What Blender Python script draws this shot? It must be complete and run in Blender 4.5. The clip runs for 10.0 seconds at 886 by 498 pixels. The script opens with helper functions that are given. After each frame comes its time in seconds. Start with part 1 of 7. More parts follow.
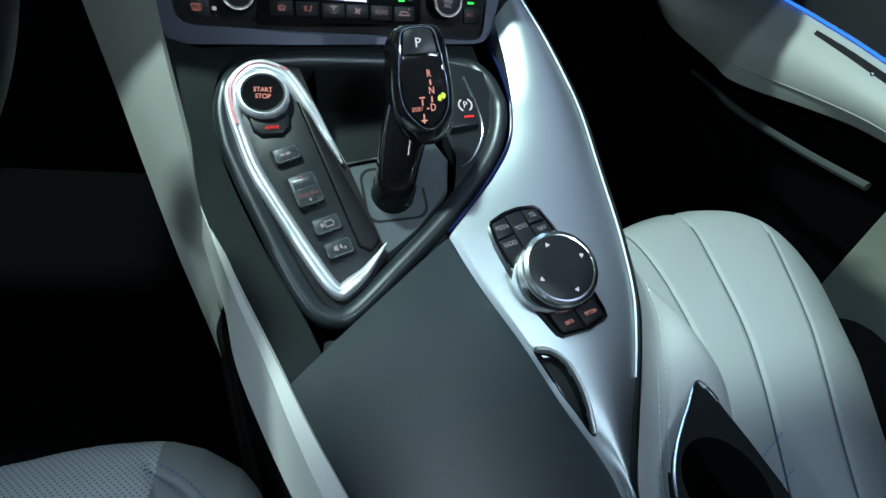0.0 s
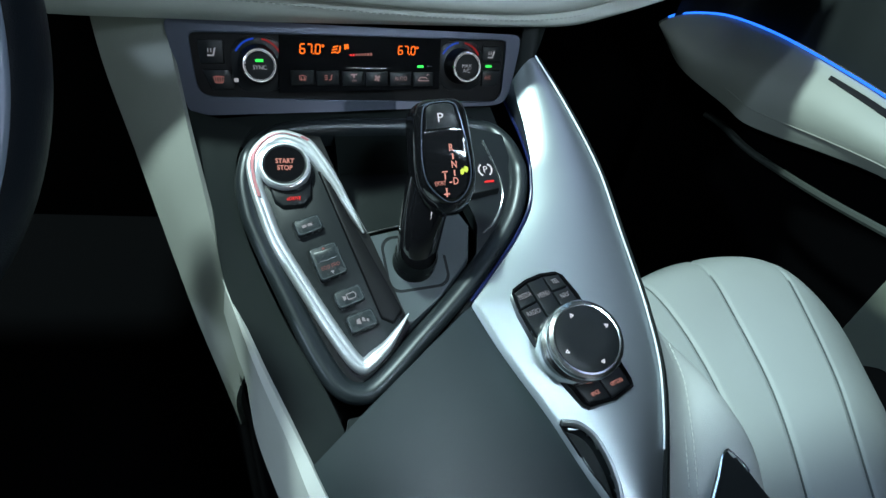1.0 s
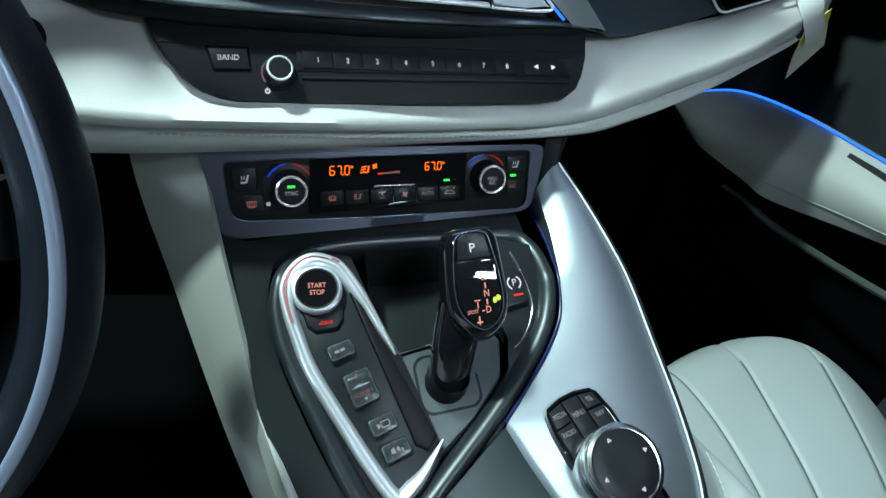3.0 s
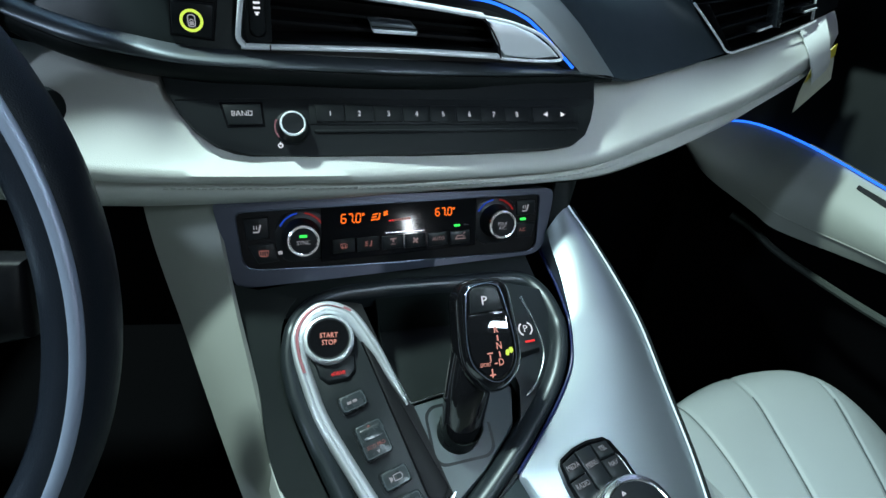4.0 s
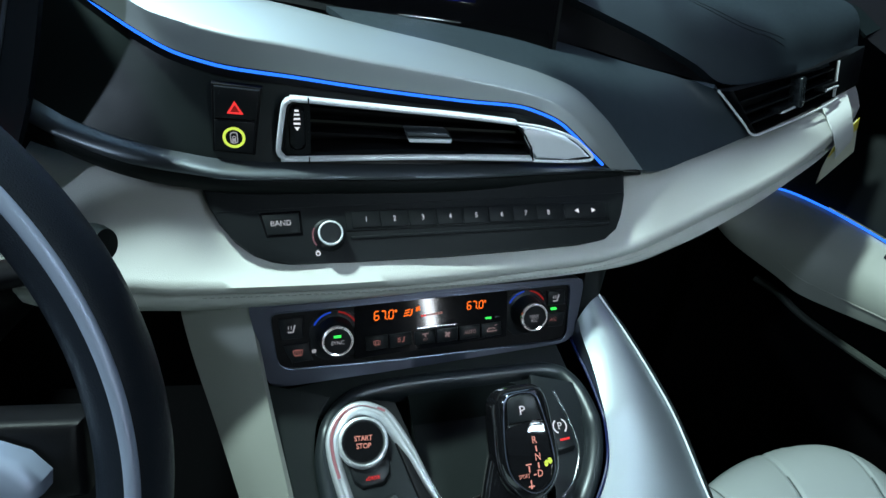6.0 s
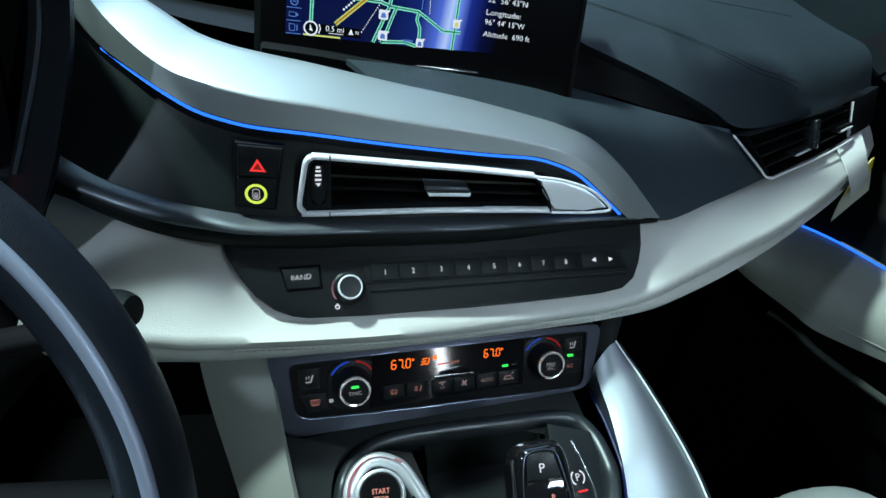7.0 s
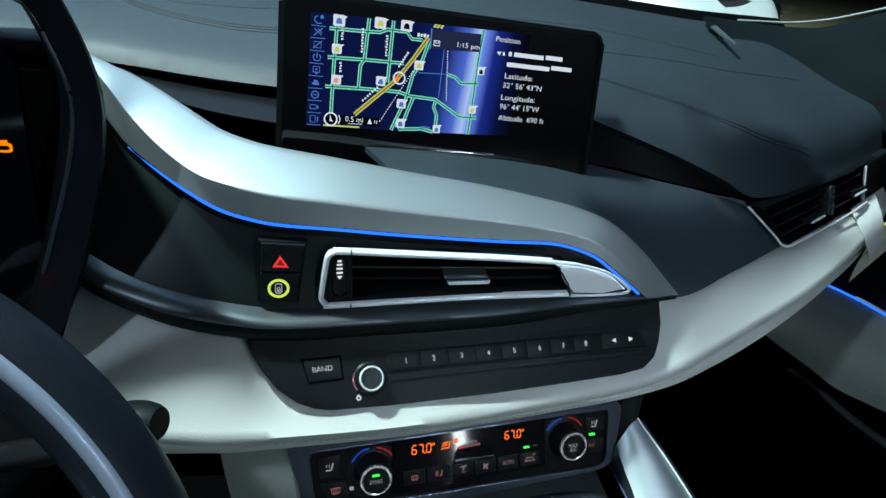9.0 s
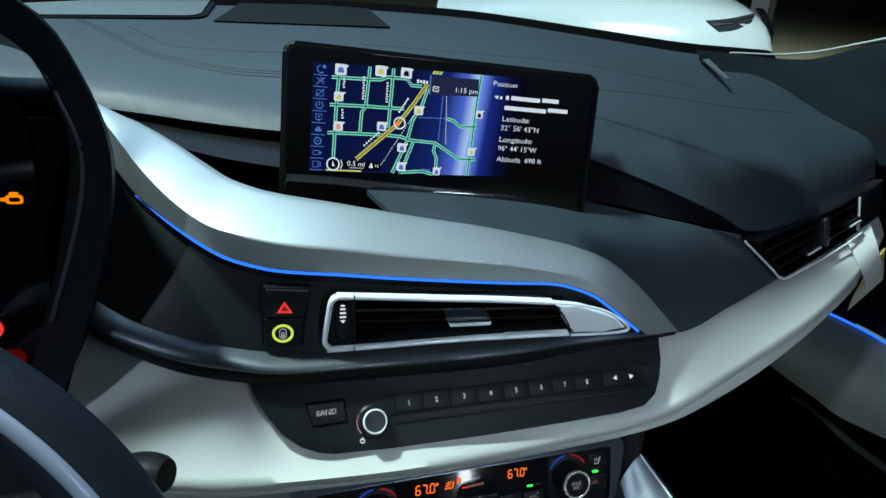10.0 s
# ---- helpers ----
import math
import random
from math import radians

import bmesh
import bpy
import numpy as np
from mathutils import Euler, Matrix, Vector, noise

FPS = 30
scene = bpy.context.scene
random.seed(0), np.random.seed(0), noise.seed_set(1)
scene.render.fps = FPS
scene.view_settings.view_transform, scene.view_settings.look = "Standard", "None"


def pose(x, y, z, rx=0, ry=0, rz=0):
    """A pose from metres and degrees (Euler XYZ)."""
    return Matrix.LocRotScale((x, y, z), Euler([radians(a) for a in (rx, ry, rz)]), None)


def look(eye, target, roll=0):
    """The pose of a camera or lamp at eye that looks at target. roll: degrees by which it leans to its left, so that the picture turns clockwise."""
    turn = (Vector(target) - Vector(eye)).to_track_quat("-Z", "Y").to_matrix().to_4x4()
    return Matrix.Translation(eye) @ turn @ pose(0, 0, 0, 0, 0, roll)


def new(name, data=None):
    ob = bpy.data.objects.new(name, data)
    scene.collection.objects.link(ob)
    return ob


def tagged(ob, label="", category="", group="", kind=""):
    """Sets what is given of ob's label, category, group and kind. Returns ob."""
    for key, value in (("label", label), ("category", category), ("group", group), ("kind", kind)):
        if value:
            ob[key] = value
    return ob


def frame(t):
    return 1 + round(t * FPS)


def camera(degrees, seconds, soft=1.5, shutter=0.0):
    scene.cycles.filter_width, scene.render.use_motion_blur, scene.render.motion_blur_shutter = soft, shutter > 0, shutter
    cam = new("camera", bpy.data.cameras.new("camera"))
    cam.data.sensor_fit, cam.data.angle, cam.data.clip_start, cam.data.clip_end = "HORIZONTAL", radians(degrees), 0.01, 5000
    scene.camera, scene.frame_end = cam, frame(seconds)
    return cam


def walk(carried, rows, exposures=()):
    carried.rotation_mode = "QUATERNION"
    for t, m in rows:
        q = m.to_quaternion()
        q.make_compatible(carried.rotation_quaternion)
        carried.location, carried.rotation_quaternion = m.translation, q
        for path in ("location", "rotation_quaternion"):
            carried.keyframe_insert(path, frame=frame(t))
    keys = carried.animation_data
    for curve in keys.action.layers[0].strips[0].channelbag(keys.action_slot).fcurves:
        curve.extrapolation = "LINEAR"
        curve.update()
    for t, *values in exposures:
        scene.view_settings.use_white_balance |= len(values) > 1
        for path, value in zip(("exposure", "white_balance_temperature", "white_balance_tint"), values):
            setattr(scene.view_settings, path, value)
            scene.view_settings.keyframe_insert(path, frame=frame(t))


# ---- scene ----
cam = camera(74.2, 10.0)
METRES, EYE, TILT, LEAN, TURN = 0.25, 0.72, -44.0, -10.0, -9.0
ROWS = [
    (0.0, 0.0, 0.0, 0.0, 0.0, 0.0, -0.0),
    (0.5, -0.0185, 0.0051, 0.0674, 0.43, 1.01, 0.2),
    (1.0, -0.0398, 0.009, 0.1323, 0.74, 2.09, 0.48),
    (1.5, -0.0541, 0.0059, 0.1988, 1.1, 3.27, 0.98),
    (2.0, -0.0633, 0.0005, 0.2517, 1.57, 4.29, 1.45),
    (2.5, -0.0782, -0.0059, 0.3079, 1.78, 5.15, 1.56),
    (4.0, -0.1021, -0.028, 0.4561, 2.52, 7.31, 1.9),
    (4.5, -0.1165, -0.037, 0.5062, 2.75, 8.17, 2.03),
    (5.0, -0.1326, -0.0447, 0.5554, 3.09, 8.89, 2.01),
    (5.5, -0.1459, -0.0538, 0.6011, 3.33, 9.65, 2.11),
    (7.0, -0.1892, -0.0933, 0.7512, 4.11, 11.87, 1.81),
    (7.5, -0.1986, -0.1004, 0.7912, 4.47, 12.78, 1.82),
    (8.0, -0.2071, -0.1088, 0.8281, 4.65, 13.66, 1.95),
    (8.5, -0.2074, -0.1203, 0.862, 4.97, 14.5, 2.14),
    (9.0, -0.2098, -0.1377, 0.8913, 5.14, 15.25, 2.34),
    (9.5, -0.2062, -0.1598, 0.9155, 5.31, 16.26, 2.62),
    (10.0, -0.2056, -0.1802, 0.9385, 5.37, 17.37, 2.98),
]
walk(cam, [(t, pose(0, 0, EYE, TILT, LEAN, TURN) @ pose(METRES * x, METRES * y, METRES * z, 90 + pitch, roll, yaw)) for t, x, y, z, yaw, pitch, roll in ROWS],
     exposures=[(0.0, 0.20), (2.5, 0.20), (5.0, 0.04), (7.5, 0.04), (9.0, -0.10), (10.0, -0.16)])

# world: a dim hall, lit by unseen lamps and added fills
world = bpy.data.worlds.new("hall_air")
scene.world = world
world.use_nodes = True
world.node_tree.nodes["Background"].inputs[0].default_value = (0.42, 0.42, 1.0, 1)
world.node_tree.nodes["Background"].inputs[1].default_value = 0.070


def lamp(name, eye, target, size, watts, colour, spread=180):
    data = bpy.data.lights.new(name, "AREA")
    data.shape, data.size, data.size_y = "RECTANGLE", size[0], size[1]
    data.energy, data.color, data.spread = watts, colour, radians(spread)
    ob = new(name, data)
    ob.matrix_basis = look(eye, target)
    return tagged(ob, "unseen area lamp", "lamp", kind="structure")


lamp("unseen_hall_lamp", (-1.08, 0.80, 3.00), (0.05, 0.42, 0.58), (0.18, 0.18), 131, (0.745, 1.0, 0.985))
# added cabin fill for the sweep and controller; no such lamp is known
lamp("cabin_fill_lamp", (0.25, -0.10, 1.10), (0.17, 0.42, 0.49), (0.16, 0.10), 0.52, (0.66, 0.86, 1.0), 68)
lamp("unseen_hall_lamp", (-2.60, -1.00, 2.30), (0.0, 0.40, 0.55), (0.16, 0.16), 30, (0.62, 0.80, 1.0))
# added fill from the right for the metal, source not known
lamp("unseen_hall_lamp", (1.05, 0.60, 2.3), (0.20, 0.35, 0.50), (1.0, 0.8), 3.5, (0.55, 0.64, 1.0))
lamp("unseen_hall_lamp", (-0.65, 2.5, 3.0), (-0.1, 0.6, 0.75), (2.8, 1.5), 42, (0.40, 0.67, 1.0))
# next two are added to brighten the parked car and the hall floor
lamp("unseen_hall_lamp", (2.9, 0.4, 2.8), (1.4, 3.4, 0.6), (1.0, 1.0), 24, (0.80, 0.97, 1.0), 70)
lamp("unseen_hall_lamp", (5.5, 5.0, 4.4), (5.5, 8.0, -0.2), (2.0, 2.0), 300, (0.95, 1.0, 0.85), 120)
lamp("hall_tube", (2.06, -4.30, 1.78), (0.03, 0.46, 0.60), (0.11, 1.65), 12.0, (0.86, 0.93, 1.0))
scene.view_settings.exposure = 0.0

# ---- materials ----


def mat(name, base, rough=0.5, metal=0.0, vary=0.12, vscale=40.0, bump=0.0, bscale=400.0, kind="noise", coat=0.0, spec=0.5, rvary=0.08):
    """A plain surface with two scales of variation and fine relief. Scales are per metre."""
    m = bpy.data.materials.new(name)
    m.use_nodes = True
    nt = m.node_tree
    b = nt.nodes["Principled BSDF"]
    b.inputs["Metallic"].default_value = metal
    b.inputs["Coat Weight"].default_value = coat
    b.inputs["Coat Roughness"].default_value = 0.04
    b.inputs["Specular IOR Level"].default_value = spec
    tc = nt.nodes.new("ShaderNodeTexCoord")
    n1 = nt.nodes.new("ShaderNodeTexNoise")
    n1.inputs["Scale"].default_value = vscale
    n1.inputs["Detail"].default_value = 5
    nt.links.new(tc.outputs["Object"], n1.inputs["Vector"])
    mx = nt.nodes.new("ShaderNodeMix")
    mx.data_type = "RGBA"
    mx.inputs["A"].default_value = (*[c * (1 - vary) for c in base], 1)
    mx.inputs["B"].default_value = (*[min(1, c * (1 + vary)) for c in base], 1)
    nt.links.new(n1.outputs["Fac"], mx.inputs["Factor"])
    nt.links.new(mx.outputs["Result"], b.inputs["Base Color"])
    mr = nt.nodes.new("ShaderNodeMapRange")
    mr.inputs["To Min"].default_value = max(0.02, rough - rvary)
    mr.inputs["To Max"].default_value = min(1, rough + rvary)
    n2 = nt.nodes.new("ShaderNodeTexNoise")
    n2.inputs["Scale"].default_value = vscale * 4
    n2.inputs["Detail"].default_value = 6
    nt.links.new(tc.outputs["Object"], n2.inputs["Vector"])
    nt.links.new(n2.outputs["Fac"], mr.inputs["Value"])
    nt.links.new(mr.outputs["Result"], b.inputs["Roughness"])
    if bump:
        if kind == "leather":
            v = nt.nodes.new("ShaderNodeTexVoronoi")
            v.feature = "DISTANCE_TO_EDGE"
            v.inputs["Scale"].default_value = bscale
            out = v.outputs["Distance"]
        else:
            v = nt.nodes.new("ShaderNodeTexNoise")
            v.inputs["Scale"].default_value = bscale
            v.inputs["Detail"].default_value = 3
            out = v.outputs["Fac"]
        nt.links.new(tc.outputs["Object"], v.inputs["Vector"])
        bp = nt.nodes.new("ShaderNodeBump")
        bp.inputs["Strength"].default_value = bump
        bp.inputs["Distance"].default_value = 0.0006
        nt.links.new(out, bp.inputs["Height"])
        nt.links.new(bp.outputs["Normal"], b.inputs["Normal"])
    return m


def glow(name, colour, strength):
    m = mat(name, (0.004, 0.004, 0.004), 0.9, vary=0.0, spec=0.05)
    b = m.node_tree.nodes["Principled BSDF"]
    b.inputs["Emission Color"].default_value = (*colour, 1)
    b.inputs["Emission Strength"].default_value = strength
    return m


def glass(name, tint=(1, 1, 1), rough=0.02):
    m = bpy.data.materials.new(name)
    m.use_nodes = True
    nt = m.node_tree
    nt.nodes.remove(nt.nodes["Principled BSDF"])
    out = nt.nodes["Material Output"]
    tr, gl, mx = (nt.nodes.new(n) for n in ("ShaderNodeBsdfTransparent", "ShaderNodeBsdfGlossy", "ShaderNodeMixShader"))
    tr.inputs[0].default_value = (*tint, 1)
    gl.inputs["Roughness"].default_value = rough
    mx.inputs[0].default_value = 0.04
    nt.links.new(tr.outputs[0], mx.inputs[1])
    nt.links.new(gl.outputs[0], mx.inputs[2])
    nt.links.new(mx.outputs[0], out.inputs["Surface"])
    return m


ALU = mat("satin_aluminium", (0.47, 0.51, 0.525), 0.55, 1.0, vary=0.02, vscale=12, bump=0.04, bscale=1500, rvary=0.02)
# the dash aluminium darkened in colour so the console sweep looks less lit
ALU_DIMMED = mat("dimmed_aluminium", (0.37, 0.415, 0.43), 0.43, 1.0, vary=0.02, vscale=12, bump=0.04, bscale=1500, rvary=0.02)
ALU_DARK = mat("dark_satin_metal_paint", (0.12, 0.135, 0.18), 0.34, 0.85, vary=0.02, vscale=12, bump=0.03, bscale=1500, rvary=0.015)
BED = mat("dark_key_bed", (0.010, 0.0125, 0.014), 0.38, vary=0.06, bump=0.08, bscale=1500, spec=0.2)
PLATE = mat("grey_satin_plate", (0.060, 0.073, 0.078), 0.38, vary=0.06, bump=0.08, bscale=1500, spec=0.35)
TRIMDARK = mat("dark_satin_trim_paint", (0.12, 0.135, 0.15), 0.38, 0.75, vary=0.02, vscale=12, bump=0.03, bscale=1500, rvary=0.015)
CHROME = mat("satin_chrome", (0.86, 0.88, 0.90), 0.20, 1.0, vary=0.02, rvary=0.05)
VCHROME = mat("polished_frame_chrome", (0.66, 0.68, 0.71), 0.33, 0.68, vary=0.02, rvary=0.01)
BRIGHT = mat("bright_satin_silver", (0.90, 0.92, 0.95), 0.36, 0.25, vary=0.02, rvary=0.04)
SURROUND = mat("dark_satin_surround", (0.018, 0.023, 0.026), 0.36, 0.3, vary=0.06, rvary=0.04)
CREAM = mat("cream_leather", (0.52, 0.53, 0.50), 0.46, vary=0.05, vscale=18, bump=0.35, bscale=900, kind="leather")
SEAT = mat("cream_seat_leather", (0.28, 0.305, 0.30), 0.48, vary=0.05, vscale=14, bump=0.35, bscale=800, kind="leather")
DASH = mat("dark_dash_leather", (0.023, 0.035, 0.044), 0.50, vary=0.10, vscale=22, bump=0.4, bscale=900, kind="leather")
SOFT = mat("dark_soft_plastic", (0.008, 0.010, 0.010), 0.48, vary=0.12, vscale=30, bump=0.2, bscale=1500, spec=0.11)
FASCIA = mat("dark_fascia_paint", (0.013, 0.018, 0.018), 0.40, vary=0.10, vscale=14, bump=0.15, bscale=1500, spec=0.35)
DECK = mat("dark_deck_lacquer", (0.011, 0.014, 0.0135), 0.34, vary=0.10, vscale=30, bump=0.1, bscale=1200, spec=0.18)
LID = mat("dark_lid_leather", (0.021, 0.029, 0.031), 0.34, vary=0.16, vscale=9, bump=0.10, bscale=1000, kind="leather", spec=0.4)
RADIO = mat("matt_radio_black", (0.0095, 0.011, 0.012), 0.46, vary=0.12, bump=0.15, bscale=1500, spec=0.11)
BLACK = mat("black_plastic", (0.005, 0.005, 0.006), 0.45, vary=0.15, bump=0.15, bscale=1500, spec=0.16)
CKEY = mat("grey_console_key", (0.020, 0.025, 0.028), 0.27, vary=0.12, bump=0.06, bscale=1500, spec=0.5)
KEY = mat("black_key_plastic", (0.008, 0.0095, 0.011), 0.38, vary=0.12, bump=0.1, bscale=1500, spec=0.22)
PIANO = mat("piano_black", (0.006, 0.006, 0.007), 0.06, vary=0.05, coat=0.6, rvary=0.02)
# footwell shade is put into this colour, far below plain black carpet
CARPET = mat("shade_black_carpet", (0.0013, 0.0013, 0.0016), 0.95, vary=0.3, vscale=200, bump=0.8, bscale=900, spec=0.04)
THREAD = mat("pale_thread", (0.50, 0.52, 0.48), 0.7, vary=0.1)
# thread colour takes in the shadow between the stitches
ROLLTHREAD = mat("darkened_roll_thread", (0.36, 0.37, 0.34), 0.7, vary=0.1)
BLUETHREAD = mat("blue_thread", (0.08, 0.19, 0.42), 0.7, vary=0.1)
BLUETINT = mat("dark_blue_tint", (0.003, 0.007, 0.05), 0.30, 0.0, vary=0.1, spec=0.3)
REDTINT = mat("red_tint", (0.40, 0.15, 0.17), 0.35, 0.6)
GREYGLASS = glass("clear_glass", (0.93, 0.97, 0.96))
LED = glow("blue_light_strip", (0.020, 0.155, 1.0), 1.8)
WHITE = glow("white_symbol", (0.85, 0.88, 0.95), 0.95)
DIMWHITE = glow("dim_white_symbol", (0.6, 0.62, 0.68), 0.5)
PINK = glow("pale_red_symbol", (1.0, 0.42, 0.34), 0.75)
DIMRED = glow("dim_red_symbol", (0.85, 0.34, 0.30), 0.30)
KEYMARK = glow("pale_key_symbol", (0.75, 0.52, 0.52), 0.30)
RED = glow("red_symbol", (1.0, 0.05, 0.05), 0.9)
ORANGE = glow("orange_digit", (1.0, 0.16, 0.015), 1.3)
AMBER = glow("amber_symbol", (1.0, 0.24, 0.0), 1.2)
GREEN = glow("green_indicator", (0.05, 0.9, 0.12), 1.2)
LIME = glow("lime_symbol", (0.72, 0.95, 0.12), 0.9)
BLUEARC = glow("blue_scale", (0.02, 0.10, 0.9), 0.5)
REDARC = glow("red_scale", (0.75, 0.03, 0.03), 0.33)

# ---- building helpers ----


def crom(pts, n, closed=False):
    """n points along a smooth curve through pts."""
    p = np.array([list(q) for q in pts], float)
    if closed:
        p = np.vstack([p[-1], p, p[0], p[1]])
    else:
        p = np.vstack([2 * p[0] - p[1], p, 2 * p[-1] - p[-2]])
    seg = np.linalg.norm(p[2:-1] - p[1:-2], axis=1)
    cum = np.r_[0, np.cumsum(seg)]
    out = []
    for d in np.linspace(0, cum[-1], n, endpoint=not closed):
        i = min(int(np.searchsorted(cum, d, side="right")) - 1, len(seg) - 1)
        u = (d - cum[i]) / max(seg[i], 1e-9)
        a, b, c, e = p[i], p[i + 1], p[i + 2], p[i + 3]
        out.append(0.5 * (2 * b + (c - a) * u + (2 * a - 5 * b + 4 * c - e) * u * u + (3 * b - a - 3 * c + e) * u ** 3))
    return [Vector(q) for q in out]


def metres(pts):
    return [Vector(p) / 1000 for p in pts]


def thing(name, at, label, category, group="", kind=""):
    ob = new(name)
    ob.location = Vector(at) / 1000
    ob.empty_display_size = 0.02
    return tagged(ob, label, category, group, kind)


def part(name, bm, material, parent=None, label="", smooth=35, label_kind=""):
    """Links a bmesh, in world metres, as one mesh object under a thing or a part."""
    bmesh.ops.remove_doubles(bm, verts=bm.verts, dist=1e-6)
    bmesh.ops.recalc_face_normals(bm, faces=bm.faces)
    me = bpy.data.meshes.new(name)
    bm.to_mesh(me)
    bm.free()
    me.materials.append(material)
    if smooth:
        me.shade_smooth()
        me.set_sharp_from_angle(angle=radians(smooth))
    ob = new(name, me)
    if parent is not None:
        ob.parent = parent
        if parent.type == "EMPTY":
            ob.matrix_parent_inverse = Matrix.Translation(-parent.location)
    return tagged(ob, label, kind=label_kind)


def grid(rows, thick=0.0, up=None):
    """A sheet through rows of points; with thick it gets a back and rims."""
    bm = bmesh.new()
    vs = [[bm.verts.new(p) for p in r] for r in rows]
    for a, b in zip(vs, vs[1:]):
        for i in range(len(a) - 1):
            try:
                bm.faces.new((a[i], a[i + 1], b[i + 1], b[i]))
            except ValueError:
                pass
    if thick:
        bm.normal_update()
        bmesh.ops.recalc_face_normals(bm, faces=bm.faces)
        bm.normal_update()
        mean = sum((f.normal for f in bm.faces), Vector())
        sign = 1 if up is None or mean.dot(Vector(up)) > 0 else -1
        back = {v: bm.verts.new(v.co - v.normal * thick * sign) for v in list(bm.verts)}
        edges = [e for e in bm.edges if len(e.link_faces) == 1]
        for f in list(bm.faces):
            bm.faces.new([back[v] for v in reversed(f.verts)])
        for e in edges:
            bm.faces.new((e.verts[0], e.verts[1], back[e.verts[1]], back[e.verts[0]]))
    return bm


def loft(curves, nu=60, nv=6, thick=0.0, up=None, sharp=False):
    """A sheet through curves given as control points in millimetres."""
    c = [crom(metres(q), nu) for q in curves]
    if sharp:
        return grid(c, thick, up)
    cols = [crom([r[i] for r in c], nv * (len(c) - 1) + 1) for i in range(nu)]
    return grid([[col[j] for col in cols] for j in range(len(cols[0]))], thick, up)


def sweep(path, profile, up, closed=False, taper=None, flip=1, cap=True):
    """Carries a closed profile of (side, up) millimetres along a path of metres; up is a vector or a list of them."""
    bm = bmesh.new()
    n = len(path)
    rings = []
    for i, p in enumerate(path):
        a, b = (path[i - 1], path[(i + 1) % n]) if closed else (path[max(0, i - 1)], path[min(n - 1, i + 1)])
        t = (b - a).normalized()
        u = Vector(up[i] if isinstance(up, list) else up)
        s = t.cross(u).normalized() * flip
        u = s.cross(t).normalized() * flip
        k = taper[i] if taper else 1.0
        rings.append([bm.verts.new(p + (s * q[0] + u * q[1]) * k / 1000) for q in profile])
    m = len(profile)
    for i in range(n if closed else n - 1):
        a, b = rings[i], rings[(i + 1) % n]
        for j in range(m):
            bm.faces.new((a[j], a[(j + 1) % m], b[(j + 1) % m], b[j]))
    if not closed and cap:
        bm.faces.new(rings[0])
        bm.faces.new(rings[-1])
    return bm


def circle(r, n=10, squash=1.0):
    return [(r * math.cos(2 * math.pi * i / n), squash * r * math.sin(2 * math.pi * i / n)) for i in range(n)]


def tube(pts, r, n=48, closed=False, up=(0, 0, 1), sides=10, squash=1.0):
    return sweep(crom(metres(pts), n, closed), circle(r, sides, squash), up, closed)


class Frame:
    """A flat working frame: millimetres across, up and out of a panel."""

    def __init__(self, o, ex, n):
        self.o, self.n = Vector(o) / 1000, Vector(n).normalized()
        self.ex = (Vector(ex) - self.n * Vector(ex).dot(self.n)).normalized()
        self.ey = self.n.cross(self.ex)

    def __call__(self, x, y, z=0.0):
        return self.o + (self.ex * x + self.ey * y + self.n * z) / 1000

    def turned(self, x, y, degrees=0.0, z=0.0):
        a = radians(degrees)
        return Frame(self(x, y, z) * 1000, self.ex * math.cos(a) + self.ey * math.sin(a), self.n)


def panel(o, yaw, elev, roll=0.0):
    a, e = radians(yaw), radians(elev)
    f = Frame(o, (math.cos(a), math.sin(a), 0), (math.sin(a) * math.cos(e), -math.cos(a) * math.cos(e), math.sin(e)))
    return f.turned(0, 0, roll)


def rrect(cx, cy, w, h, r=1.0, seg=3):
    r = min(r, w / 2 - 1e-3, h / 2 - 1e-3)
    out = []
    for qx, qy, a0 in ((1, 1, 0), (-1, 1, 90), (-1, -1, 180), (1, -1, 270)):
        for i in range(seg + 1):
            a = radians(a0 + 90 * i / seg)
            out.append((cx + qx * (w / 2 - r) + r * math.cos(a), cy + qy * (h / 2 - r) + r * math.sin(a)))
    return out


def smooth2(pts, n):
    return [(p.x, p.y) for p in crom([(x, y, 0) for x, y in pts], n, True)]


def inset(pts, d):
    """A closed outline drawn in by about d."""
    c = np.mean(np.array(pts), 0)
    return [tuple(np.array(p) + (c - np.array(p)) / max(np.linalg.norm(c - np.array(p)), 1e-6) * d) for p in pts]


def prism(at, outline, z0, z1, bevel=0.0, seg=2):
    """An outline in millimetres raised from z0 to z1, with rounded top edges."""
    bm = bmesh.new()
    lo = [bm.verts.new(at(x, y, z0)) for x, y in outline]
    hi = [bm.verts.new(at(x, y, z1)) for x, y in outline]
    n = len(outline)
    for i in range(n):
        bm.faces.new((lo[i], lo[(i + 1) % n], hi[(i + 1) % n], hi[i]))
    bm.faces.new(lo[::-1])
    top = bm.faces.new(hi)
    if bevel:
        bmesh.ops.bevel(bm, geom=list(top.edges), offset=bevel / 1000, segments=seg, profile=0.5, affect="EDGES")
    return bm


def ringprism(at, outer, inner, z0, z1):
    """A flat frame between two outlines with the same number of points."""
    bm = bmesh.new()
    n = len(outer)
    v = [[bm.verts.new(at(x, y, z)) for x, y in o] for o, z in ((outer, z0), (outer, z1), (inner, z1), (inner, z0))]
    for k in range(4):
        a, b = v[k], v[(k + 1) % 4]
        for i in range(n):
            bm.faces.new((a[i], a[(i + 1) % n], b[(i + 1) % n], b[i]))
    return bm


